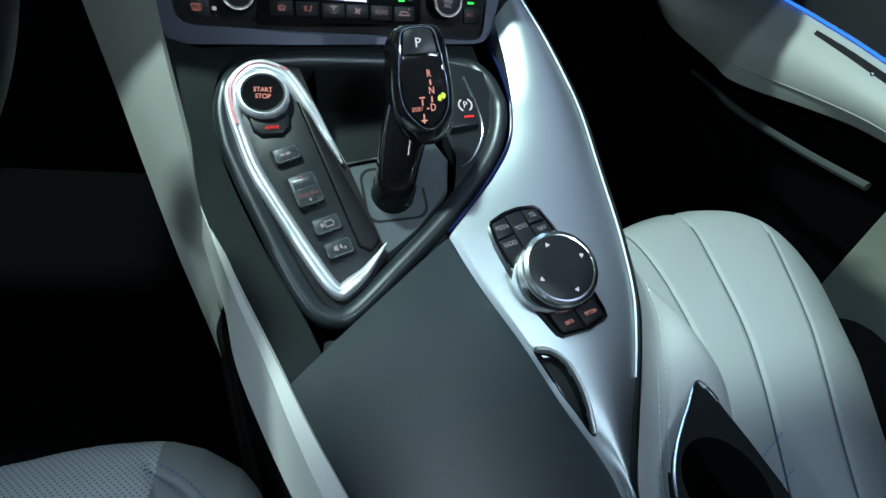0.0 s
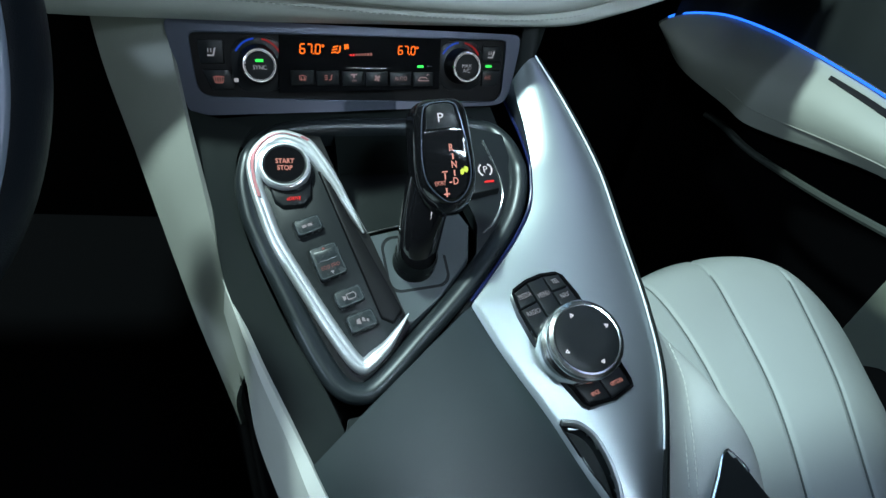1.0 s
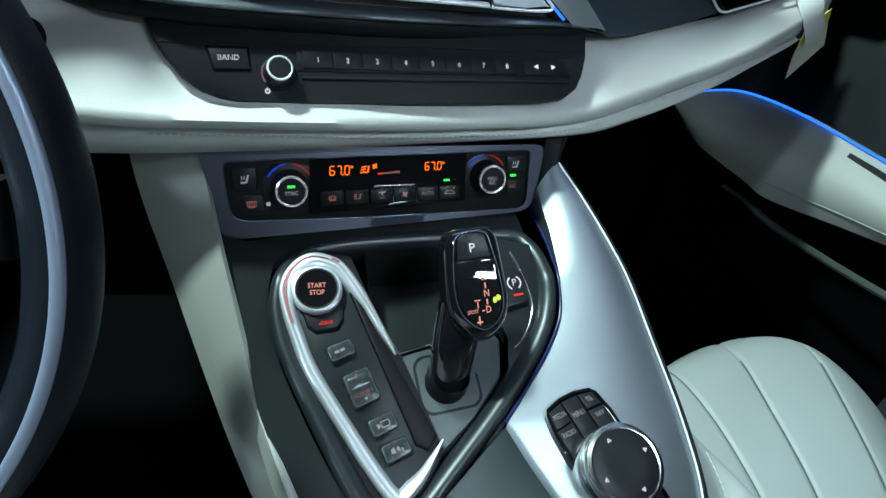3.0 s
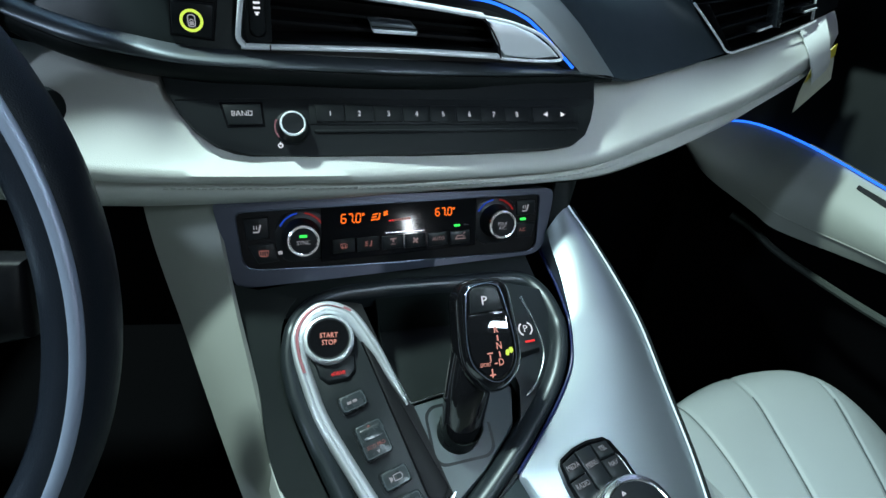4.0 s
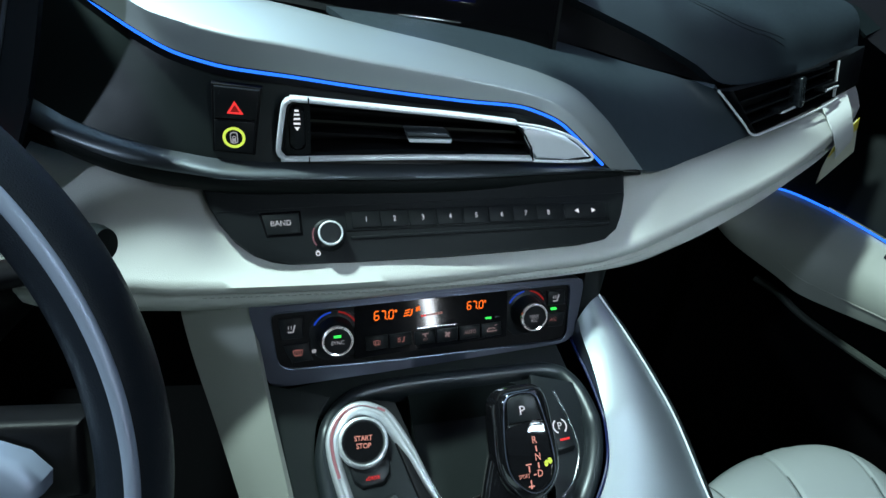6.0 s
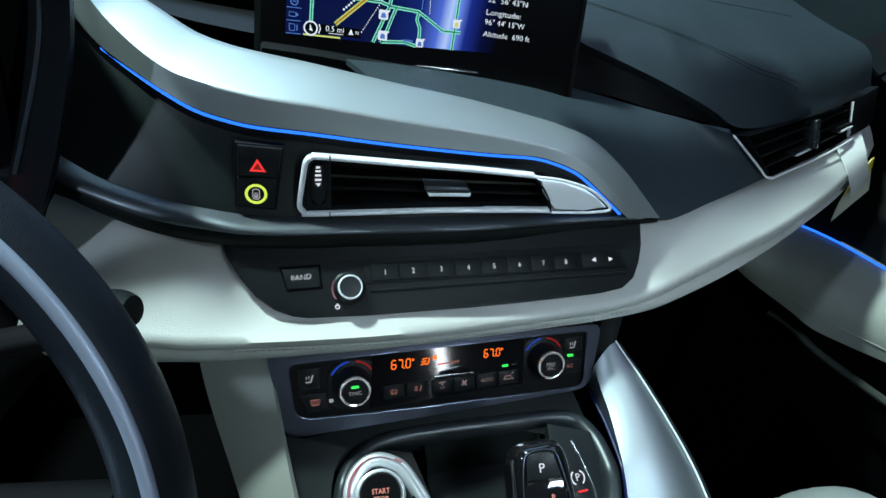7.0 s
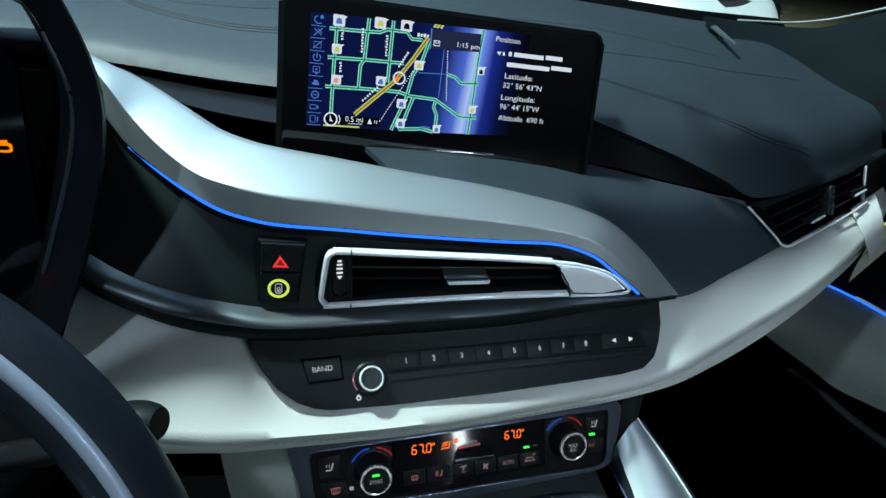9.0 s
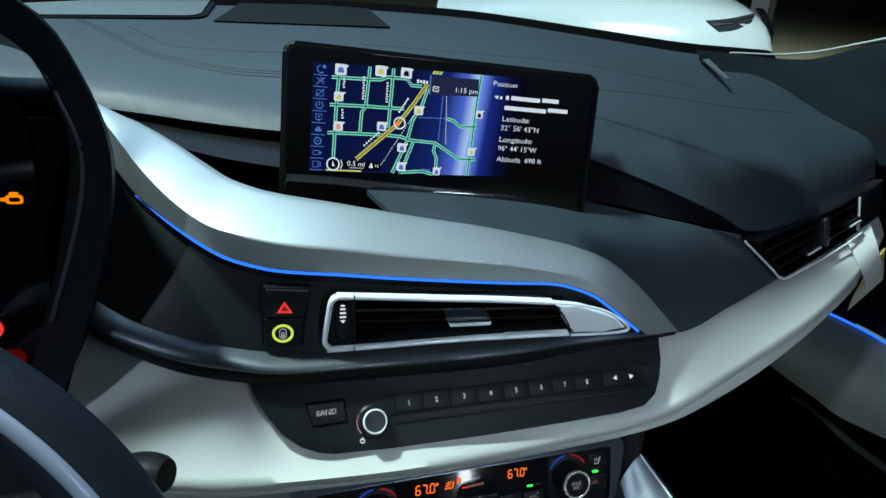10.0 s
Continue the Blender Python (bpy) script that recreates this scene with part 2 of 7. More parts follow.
def pit(at, outline, z0, depth, shrink=0.0):
    """The inside of a well: walls and floor."""
    bm = bmesh.new()
    lo_o = inset(outline, shrink) if shrink else outline
    hi = [bm.verts.new(at(x, y, z0)) for x, y in outline]
    lo = [bm.verts.new(at(x, y, z0 - depth)) for x, y in lo_o]
    n = len(outline)
    for i in range(n):
        bm.faces.new((lo[i], lo[(i + 1) % n], hi[(i + 1) % n], hi[i]))
    bm.faces.new(lo)
    return bm


def lathe(at, profile, cx=0.0, cy=0.0, seg=48, a0=0.0, a1=360.0):
    """Turns a profile of (radius, height) millimetres about an axis out of a frame."""
    bm = bmesh.new()
    full = a1 - a0 >= 360
    k = seg if full else seg + 1
    rings = [[bm.verts.new(at(cx + r * math.cos(radians(a0 + (a1 - a0) * i / seg)), cy + r * math.sin(radians(a0 + (a1 - a0) * i / seg)), z)) for i in range(k)] for r, z in profile]
    for a, b in zip(rings, rings[1:]):
        for i in range(seg):
            bm.faces.new((a[i], a[(i + 1) % k], b[(i + 1) % k], b[i]))
    return bm


def arc(at, r0, r1, a0, a1, z0, z1, cx=0.0, cy=0.0, seg=16):
    o = [(cx + r1 * math.cos(radians(a0 + (a1 - a0) * i / seg)), cy + r1 * math.sin(radians(a0 + (a1 - a0) * i / seg))) for i in range(seg + 1)]
    o += [(cx + r0 * math.cos(radians(a1 - (a1 - a0) * i / seg)), cy + r0 * math.sin(radians(a1 - (a1 - a0) * i / seg))) for i in range(seg + 1)]
    return prism(at, o, z0, z1)


def words(body, at, x, y, size, z=0.3, align="CENTER", squeeze=1.0, shear=0.0, bold=0.0):
    """Lettering with capitals about size millimetres high, flat on a frame."""
    cu = bpy.data.curves.new("lettering", "FONT")
    cu.body, cu.size, cu.align_x, cu.align_y, cu.shear, cu.offset = body, 1.0, align, "CENTER", shear, bold
    cu.resolution_u = 3
    ob = bpy.data.objects.new("lettering", cu)
    me = bpy.data.meshes.new_from_object(ob)
    bm = bmesh.new()
    bm.from_mesh(me)
    k = size / 0.70
    for v in bm.verts:
        v.co = at(x + v.co.x * k * squeeze, y + v.co.y * k, z)
    bpy.data.objects.remove(ob)
    bpy.data.curves.remove(cu)
    bpy.data.meshes.remove(me)
    return bm


def merge(*bms):
    out = bmesh.new()
    for b in bms:
        me = bpy.data.meshes.new("tmp")
        b.to_mesh(me)
        b.free()
        out.from_mesh(me)
        bpy.data.meshes.remove(me)
    return out


def line2(at, pts, w, z0, z1):
    """A flat line of width w along points on a frame."""
    p = [Vector((x, y, 0)) for x, y in pts]
    lo, hi = [], []
    for i in range(len(p)):
        d = (p[min(i + 1, len(p) - 1)] - p[max(i - 1, 0)]).normalized()
        s = Vector((-d.y, d.x, 0)) * w / 2
        lo.append(p[i] - s)
        hi.append(p[i] + s)
    o = lo + hi[::-1]
    bm = bmesh.new()
    n = len(p)
    v = [[bm.verts.new(at(q.x, q.y, z)) for q in side] for side in (lo, hi) for z in (z0, z1)]
    for i in range(n - 1):
        bm.faces.new((v[1][i], v[1][i + 1], v[3][i + 1], v[3][i]))
        bm.faces.new((v[0][i], v[0][i + 1], v[1][i + 1], v[1][i]))
        bm.faces.new((v[2][i], v[2][i + 1], v[3][i + 1], v[3][i]))
    return bm


def stitches(path, up, length=3.0, gap=1.6, r=0.45, lift=0.3):
    """A row of short raised stitches along a path of metres."""
    bm = bmesh.new()
    total = sum((b - a).length for a, b in zip(path, path[1:])) * 1000
    n = max(2, int(total / (length + gap)))
    pts = crom([p * 1000 for p in path], 2 * n)
    for i in range(0, 2 * n - 1, 2):
        a, b = pts[i], pts[i] + (pts[i + 1] - pts[i]) * 1.25
        t = (b - a).normalized()
        u = Vector(up)
        s = t.cross(u).normalized()
        u = s.cross(t)
        vs = [bm.verts.new((q + s * r * sx + u * (lift + r * 0.9 * sz)) / 1000) for q in (a, b) for sx, sz in ((-1, 0), (0, 1), (1, 0))]
        bm.faces.new((vs[0], vs[1], vs[4], vs[3]))
        bm.faces.new((vs[1], vs[2], vs[5], vs[4]))
    return bm


# ---- dashboard ----
LED_LINE = [(-240, 575, 752), (-212, 534, 746), (-184, 503, 741), (-163, 486, 735), (-145, 477, 729), (-127, 473, 725), (-109, 472, 722), (-75, 475, 718), (-39, 479, 713),
            (0, 484, 708), (40, 488, 704), (73, 490, 702), (91, 490, 698), (107, 489, 692), (120, 489, 683), (134, 489, 672), (149, 490, 660)]
GROOVE = [(-290, 530, 698), (-234, 488, 687), (-205, 473, 679), (-174, 462, 674), (-141, 456, 669.5), (-108, 456, 665.5), (-40, 463, 662.5), (30, 473, 660.5), (81, 483, 659), (126, 487, 658.5), (152, 489, 658)]
SATIN = [(-290, 520, 690), (-234, 477, 681), (-205, 465, 672), (-174, 455, 666), (-141, 449, 663), (-108, 447, 661), (-40, 456, 658), (30, 466, 656), (81, 478, 654), (126, 487, 653), (156, 491, 654), (190, 501, 650)]
DASH_UP = (0, -0.6, 0.8)


def shift(pts, dx=0, dy=0, dz=0):
    return [(x + dx, y + dy, z + dz) for x, y, z in pts]


dashboard = thing("dashboard", (0, 600, 600), "dark grey and cream leather car dashboard with a blue light line", "dashboard")

# aluminium swoosh above the light line
upper = [(-262, 620, 786), (-236, 595, 784), (-220, 585, 781), (-197, 570, 774), (-172, 550, 766), (-153, 536, 760), (-133, 525, 757), (-114, 519, 755), (-77, 517, 750), (-23, 519, 740), (29, 522, 731),
         (78, 522, 721), (100, 520, 716), (125, 514, 708), (150, 507, 690), (170, 504, 671), (190, 501, 651)]
crease = [(-248, 590, 784), (-225, 552, 781), (-205, 530, 767), (-182, 505, 757), (-161, 487, 750), (-143, 477, 747), (-110, 473, 741), (-75, 476, 736), (-39, 480, 730), (0, 485, 724), (40, 489, 718),
          (83, 491, 710), (105, 491, 703), (125, 491, 690), (145, 491, 672), (166, 494, 654)]
lip = [(x, y - 2.5, z + 2.5) for x, y, z in LED_LINE[:-1]] + [(157, 489, 656)]
n = 120
U, K, L, B = (crom(metres(c), n) for c in (upper, shift(crease, 0, -2.5, 1), lip, shift(lip, 0, 9, 0.5)))
rows = [[u + Vector((0, 0.012, -0.006)) for u in U], U]
for s in (0.12, 0.35, 0.6, 0.82, 0.94):
    rows.append([u.lerp(k, s) + Vector((0, -0.001, 0.0012)) * 4 * s * (1 - s) for u, k in zip(U, K)])
rows += [K, [k.lerp(l, 0.08) + Vector((0, -0.0002, 0)) for k, l in zip(K, L)], [k.lerp(l, 0.5) for k, l in zip(K, L)], L, B]
part("aluminium_trim", grid(rows), ALU, dashboard, "satin aluminium sweep above the light line", smooth=60)
part("light_line", tube(shift(LED_LINE[1:], 0, -0.5, 0), 1.05, 120, sides=8), LED, dashboard, "glowing blue light line")
part("light_groove", sweep(crom(metres(shift(LED_LINE, 0, 2.5, -1.5)), 120), [(-2.5, -4), (2.5, -4), (2.5, 4), (-2.5, 4)], (0, 0, 1)), BLACK, dashboard)

# dark fascia below the light line
g17 = [tuple(p * 1000) for p in crom(metres(GROOVE), 17)]
led17 = [tuple(p * 1000) for p in crom(metres(LED_LINE), 17)]
mid = [tuple((np.array(a) * 0.5 + np.array(b) * 0.5) + np.array((0, 6.5, 0))) for a, b in zip(led17, g17)]
FA = panel((9, 474, 685), 5, 4)
vi = [(-85, 18.8), (-79, 19), (-17, 15), (58, 8), (66, 5.4), (74, -2.4), (79, -13.6), (78, -15.2), (60, -15), (-6, -13.6), (-80, -14), (-88, -12.3), (-91, -8), (-88, 10)]


def inside(x, y, poly):
    c = False
    for (ax_, ay_), (bx_, by_) in zip(poly, poly[1:] + poly[:1]):
        if (ay_ > y) != (by_ > y) and x < (bx_ - ax_) * (y - ay_) / (by_ - ay_) + ax_:
            c = not c
    return c


fb = loft([shift(led17, 0, 4, -1), mid, shift(g17, 0, 6, 1)], 230, 24)
gone = []
for fc in fb.faces:
    q = fc.calc_center_median() - FA.o
    if inside(q.dot(FA.ex) * 1000, q.dot(FA.ey) * 1000, vi):
        gone.append(fc)
bmesh.ops.delete(fb, geom=gone, context="FACES")
part("fascia_panel", fb, FASCIA, dashboard, "dark soft-touch panel round the centre vent")
n = 110
G, S = crom(metres(GROOVE), n), crom(metres(SATIN), n)
rows = [[g + Vector((0, 0.006, 0.001)) for g in G], [g + Vector((0, -0.001, 0)) for g in G]]
for s in (0.25, 0.6, 0.88):
    rows.append([g.lerp(q, s) + Vector((0, -0.003, 0.0005)) * 4 * s * (1 - s) for g, q in zip(G, S)])
rows += [S, [q + Vector((0, 0.004, -0.002)) for q in S], [q + Vector((0, 0.030, -0.003)) for q in S]]
part("lower_trim", grid(rows), TRIMDARK, dashboard, "dark satin metal lower trim strip", smooth=50)
fade = [float(np.interp(q.x, [-0.30, 0.10, 0.19], [1, 1, 0.25])) for q in S]
rows = [[q + Vector((0, 0.002 + b * f, -0.0015 - c * f)) for q, f in zip(S, fade)] for b, c in ((0, 0), (-0.0012, 0.003), (-0.0006, 0.0085), (0.003, 0.0115), (0.020, 0.012))]
part("lower_lip", grid(rows), SOFT, dashboard, "black lip under the trim strip", smooth=60)

# cream leather roll
T = [(-252, 500, 650), (-233, 492, 648), (-199, 474, 650), (-166, 466, 647), (-135, 462, 646), (-40, 470, 648), (30, 482, 648), (100, 493, 647), (150, 503, 645), (193, 515, 638), (230, 531, 640),
     (283, 556, 640), (343, 587, 642), (397, 611, 651), (460, 648, 663), (530, 702, 678)]
N = [(-250, 424, 606), (-233, 422, 606), (-199, 417, 605), (-166, 412, 604), (-135, 411, 603), (-40, 418, 602), (30, 432, 599), (100, 450, 596), (150, 461, 596), (193, 475, 600), (230, 491, 606),
     (283, 516, 615), (343, 546, 624), (397, 577, 634), (460, 620, 645), (530, 675, 656)]
E1 = [(-248, 431, 588), (-233, 430, 588), (-199, 427, 590), (-166, 423, 591), (-135, 420, 593), (-40, 427, 592), (30, 439, 588), (100, 456, 584), (150, 468, 583), (193, 481, 585), (230, 497, 590),
      (283, 522, 598), (343, 550, 607), (397, 580, 616), (460, 622, 624), (530, 678, 632)]
M = [(-246, 446, 561), (-233, 445, 561), (-199, 441, 561), (-166, 438, 563), (-135, 435, 566), (-40, 440, 570), (30, 451, 571), (100, 462, 572), (150, 470, 573), (193, 480, 574), (230, 492, 580),
     (283, 514, 590), (343, 545, 600), (397, 578, 610), (460, 620, 618), (530, 676, 626)]
n = 130


def sunk(x):
    """1 behind the radio panel, 0 beside it."""
    return float(np.interp(x, [-0.16, -0.11, 0.165, 0.20], [0, 1, 1, 0]))


t_, n_, e_, m_ = (crom(metres(c), n) for c in (T, N, E1, M))
rows = [[p + Vector((0, 0.01, 0.002)) for p in t_], t_]
for s in (0.2, 0.4, 0.6, 0.8, 0.92):
    rows.append([a.lerp(b, s) + Vector((0, -0.67, 0.74)) * (0.0022 * 4 * s * (1 - s) * (1 - sunk(a.x)) - 0.0060 * sunk(a.x) * (1 - s ** 4)) for a, b in zip(t_, n_)])
rows += [[p + Vector((0, -0.0005, 0.0005)) for p in n_], [a.lerp(b, 0.5) + Vector((0, -0.003, -0.001)) for a, b in zip(n_, e_)], [p + Vector((0, -0.0005, 0.0015)) for p in e_],
         [p + Vector((0, 0.0012, 0)) for p in e_], [p + Vector((0, -0.0005, -0.0015)) for p in e_], [a.lerp(b, 0.5) + Vector((0, -0.0035, -0.001)) for a, b in zip(e_, m_)], m_, [p + Vector((0, 0.05, 0.004)) for p in m_]]
part("leather_roll", grid(rows), CREAM, dashboard, "cream stitched leather roll across the dash", smooth=85)
part("stitching", merge(stitches([p + Vector((0, -0.0022, 0.0042)) for p in e_[18:95]], (0, -0.8, 0.5)), stitches([p + Vector((0, -0.0016, -0.0035)) for p in e_[18:95]], (0, -0.9, 0.2))), ROLLTHREAD, dashboard, "stitches darkened for the shadow between them", smooth=0)

# passenger-side dark panel
part("side_fascia", loft([[(-60, 570, 742), (0, 580, 738), (60, 592, 732), (110, 600, 724), (150, 603, 717), (200, 606, 706), (250, 600, 698), (279, 580, 695)],
                          [(-50, 545, 742), (10, 550, 735), (70, 548, 724), (112, 545, 715), (155, 548, 699), (205, 560, 683), (262, 575, 673), (305, 584, 675)],
                          [(-40, 525, 740), (20, 525, 731), (75, 524, 720), (100, 521, 714), (125, 514, 705), (150, 507, 687), (192, 503, 650), (265, 546, 645), (337, 585, 651)]], 60, 10, 0.004, DASH_UP), DASH, dashboard, "dark panel beside the passenger vent")

# top pad
PAD = [(-420, 660, 785), (-270, 642, 781), (-193, 636, 774), (-135, 631, 770), (0, 618, 764), (115, 620, 764), (143, 617, 757), (179, 612, 746), (224, 608, 731), (270, 603, 713), (300, 600, 699), (352, 612, 700), (449, 660, 703), (530, 715, 712)]
PAD2 = [(-430, 700, 800), (-275, 690, 795), (-195, 690, 790), (-135, 688, 787), (0, 680, 785), (115, 672, 781), (150, 668, 778), (190, 661, 772), (240, 652, 764), (280, 648, 757), (320, 650, 750), (390, 668, 746), (470, 710, 744), (535, 750, 745)]
PAD3 = [(-440, 820, 806), (-275, 830, 804), (-195, 835, 803), (-135, 835, 803), (0, 840, 802), (115, 832, 800), (160, 826, 799), (210, 815, 797), (260, 800, 793), (310, 790, 788), (355, 785, 783), (410, 800, 778), (470, 820, 772), (525, 840, 765)]
PAD4 = [(-450, 1150, 800), (-275, 1250, 800), (-195, 1290, 800), (-135, 1310, 800), (0, 1320, 800), (115, 1296, 800), (160, 1275, 800), (210, 1230, 800), (280, 1150, 800), (340, 1080, 800), (400, 1005, 800), (440, 980, 800), (490, 968, 800), (536, 960, 800)]
pad = loft([shift(PAD, 0, 14, -12), shift(PAD, 0, -1, -4), shift(PAD, 0, 3, 2), PAD2, PAD3, PAD4], 120, 8)
from mathutils.bvhtree import BVHTree

PADTREE = BVHTree.FromBMesh(pad)
part("top_pad", pad, DASH, dashboard, "dark grey leather dash top with sewn seams", smooth=60)
part("under_pad", loft([shift(PAD, 0, 12, -11), [(-420, 665, 755), (-270, 625, 770), (-193, 600, 757), (-135, 590, 750), (0, 580, 738), (110, 596, 724), (143, 606, 718), (179, 613, 711), (224, 609, 702), (262, 605, 697), (300, 602, 690), (352, 616, 694), (449, 664, 697), (530, 719, 700)]], 80, 6), BLACK, dashboard)


def on_pad(pts, lift=0.2):
    """Plan points dropped onto the dash top."""
    out = []
    for x, y in pts:
        hit = PADTREE.ray_cast(Vector((x, y, 1500)) / 1000, Vector((0, 0, -1)))[0]
        out.append(hit + Vector((0, 0, lift / 1000)) if hit else Vector((x, y, 800)) / 1000)
    return out


def pad_seam(pts, r=0.6):
    path = on_pad([(q.x, q.y) for q in crom([(x, y, 0) for x, y in pts], 60)])
    part("seam_line", sweep(path, circle(r, 6, 0.6), (0, 0, 1)), SEAMDARK, dashboard)


SEAMDARK = mat("seam_thread_dark", (0.012, 0.016, 0.018), 0.7)
for k in (0, 7, 13):
    pad_seam([(-393, 925 + k), (-308, 806 + k), (-257, 745 + k), (-193, 718 + k), (-141, 715 + k), (-110, 716 + k)], 0.7)
pad_seam([(-330, 905), (-257, 800), (-200, 790), (-145, 795), (-100, 797)])
pad_seam([(150, 742), (192, 740), (278, 742), (348, 744), (441, 772)], 0.5)
for k in (0, 3.5):
    pad_seam([(140, 678 + k), (167, 668 + k), (213, 654 + k), (262, 640 + k), (322, 632 + k), (375, 636 + k)], 0.4)
pad_seam([(-60, 870), (60, 860), (180, 850), (270, 815), (340, 790)], 0.45)

# centre vent
vent = thing("air_vent", (0, 470, 665), "chrome-framed black centre air vent with a thumb tab", "air vent")
vm_ = [(62, 9.9), (22, 14.0), (-17, 17.2), (-80, 22.4), (-86, 22.2), (-89.6, 19.2), (-91.4, 11), (-94.2, -7), (-94.2, -11.6), (-91.4, -15), (-85, -16.2), (-6, -15), (40, -15.6), (79.5, -16.4)]
part("vent_frame", sweep([FA(p.x, p.y, 4.6) for p in crom([(x, y, 0) for x, y in vm_], 240)], [(-1.7, -3.5), (-1.7, 0), (-1.2, 1.4), (0, 1.9), (1.2, 1.4), (1.7, 0), (1.7, -3.5)], tuple(FA.n)), BRIGHT, vent, "bright silver frame", smooth=60)
part("frame_step", sweep([FA(p.x, p.y, 2.4) for p in crom([(x, y, 0) for x, y in inset(vm_, 2.6)], 120)], [(-1.1, -8), (-1.1, 0), (0, 0.9), (1.1, 0), (1.1, -8)], tuple(FA.n)), KEY, vent, "dark inner step", smooth=60)
for x0_, y0_, x1_, y1_ in ((-75.4, 24.4, -75.2, 19.0), (-75.6, -14.0, -75.6, -18.4)):
    part("joint", line2(FA, [(x0_, y0_), (x1_, y1_)], 0.7, 1, 6.8), BLACK, vent)
part("well", pit(FA, inset(vi, -1), 1, 26, 4), BLACK, vent)
wedge = [(64, 8.0), (84, 5.0), (102.5, -0.8), (115, -8.2), (123.0, -14.8), (104, -16.2), (80.0, -16.2), (77.0, -7.0), (71.0, 1.4)]
part("wedge_gap", merge(line2(FA, [(62.6, 8.8), (69.6, 1.6), (75.8, -7.4), (78.6, -16.6)], 1.1, 3, 6.6)), BLACK, vent)
part("end_wedge", prism(FA, wedge, -3, 5.6, 2.2, 4), BRIGHT, vent, "brushed silver wedge")
part("wedge_edge", sweep([FA(p.x, p.y, 5.4) for p in crom([(62, 9.9, 0), (83, 7.0, 0), (103.4, 1.0, 0), (116.4, -6.8, 0), (124.6, -13.8, 0), (124.6, -16.2, 0), (119, -17.4, 0), (104, -17.9, 0), (79.5, -17.2, 0)], 70)], circle(1.1, 8), tuple(FA.n)), BRIGHT, vent, "bright line round the wedge")
for z, y0, y1 in ((-7, 3.0, 1.0), (-7, 11.0, 7.0), (-7, -5.5, -6.5)):
    part("slat", merge(line2(FA, [(-76, y0 + 3), (0, (y0 + y1) / 2), (76, y1 - 2)], 1.8, z - 12, z)), PIANO if y0 == 3.0 else BLACK, vent)
part("thumb_wheel", prism(FA, rrect(-82.5, 3.4, 9, 28, 4, 5), -6, 2.2, 2.0, 3), KEY, vent)
part("wheel_plate", merge(ringprism(FA, rrect(-82.8, 2.8, 15, 35, 3, 4), rrect(-82.6, 3.4, 10, 29.4, 4, 4), -6, 1.0), prism(FA, rrect(-75.0, 2.6, 1.2, 32, 0.4), -6, 2.0)), KEY, vent)
for i, (w, y) in enumerate(((2.6, 15.0), (3.4, 12.5), (4.0, 9.7), (4.2, 6.7))):
    part("scale_mark", prism(FA, rrect(-82.5, y, w, 1.3, 0.3), 2.0, 2.45), WHITE, vent)
part("scale_mark", prism(FA, [(-84.2, 4.4), (-80.8, 4.4), (-82.5, 2.0)], 2.0, 2.45), WHITE, vent)
tab = part("thumb_tab", prism(FA, [(-13.6, 3.0), (14.5, 2.2), (18.0, -0.6), (17.4, -3.4), (-11, -3.2), (-12.4, 0.4)], -7, 5, 1.4, 3), TRIMDARK, vent, "silver thumb tab with a chrome edge")
part("tab_edge", prism(FA, [(-13.0, 0.4), (17.4, -0.3), (18.0, -1.1), (-12.6, -0.5)], 4.4, 5.4, 0.2), BLACK, tab)
part("tab_lip", prism(FA, [(-12, -1.6), (18.3, -2.2), (17.6, -4.6), (-10.7, -4.0)], -4, 6.2, 0.8), BRIGHT, tab)

# hazard and lock keys
keys = thing("switch_pair", (-110, 465, 695), "two black dash switches with red triangle and yellow ring", "switch")
part("backing", prism(FA, [(-131, 30.5), (-102, 28), (-109, -15), (-134, -12)], -5, 0.6, 0.8), BLACK, keys)
k1 = part("hazard_key", prism(FA, [(-129.5, 29.3), (-103.5, 27), (-107, 8.4), (-131, 9.8)], 0.4, 2.4, 0.8), KEY, keys)
tri_ = [(-123.6, 12.6), (-113.9, 12.0), (-118.6, 20.4)]
part("warning_triangle", ringprism(FA, tri_, inset(tri_, 2.6), 2.2, 2.75), RED, k1)
part("triangle_core", prism(FA, inset(tri_, 3.2), 2.2, 2.6), REDARC, k1)
part("key_lamp", prism(FA, rrect(-127.0, 25.4, 0.8, 2.6, 0.3), 2.3, 2.6), CKEY, k1)
k2 = part("lock_key", prism(FA, [(-131.2, 8.6), (-107.2, 7.2), (-109.5, -13.4), (-132.6, -10.8)], 0.4, 2.4, 0.8), KEY, keys)
part("yellow_ring", lathe(FA, [(5.0, 2.4), (5.0, 2.8), (6.7, 2.8), (6.7, 2.4)], -120.6, -2.6, 32), LIME, k2)
part("lock_symbol", merge(ringprism(FA, rrect(-120.6, -2.7, 4.6, 7.4, 1.6), rrect(-120.6, -2.7, 3.4, 6.2, 1.2), 2.4, 2.8), prism(FA, rrect(-120.6, -4.2, 2.4, 2.2, 0.4), 2.4, 2.8), arc(FA, 0.7, 1.2, 0, 180, 2.4, 2.8, -120.6, -2.8, 8)), DIMWHITE, k2)

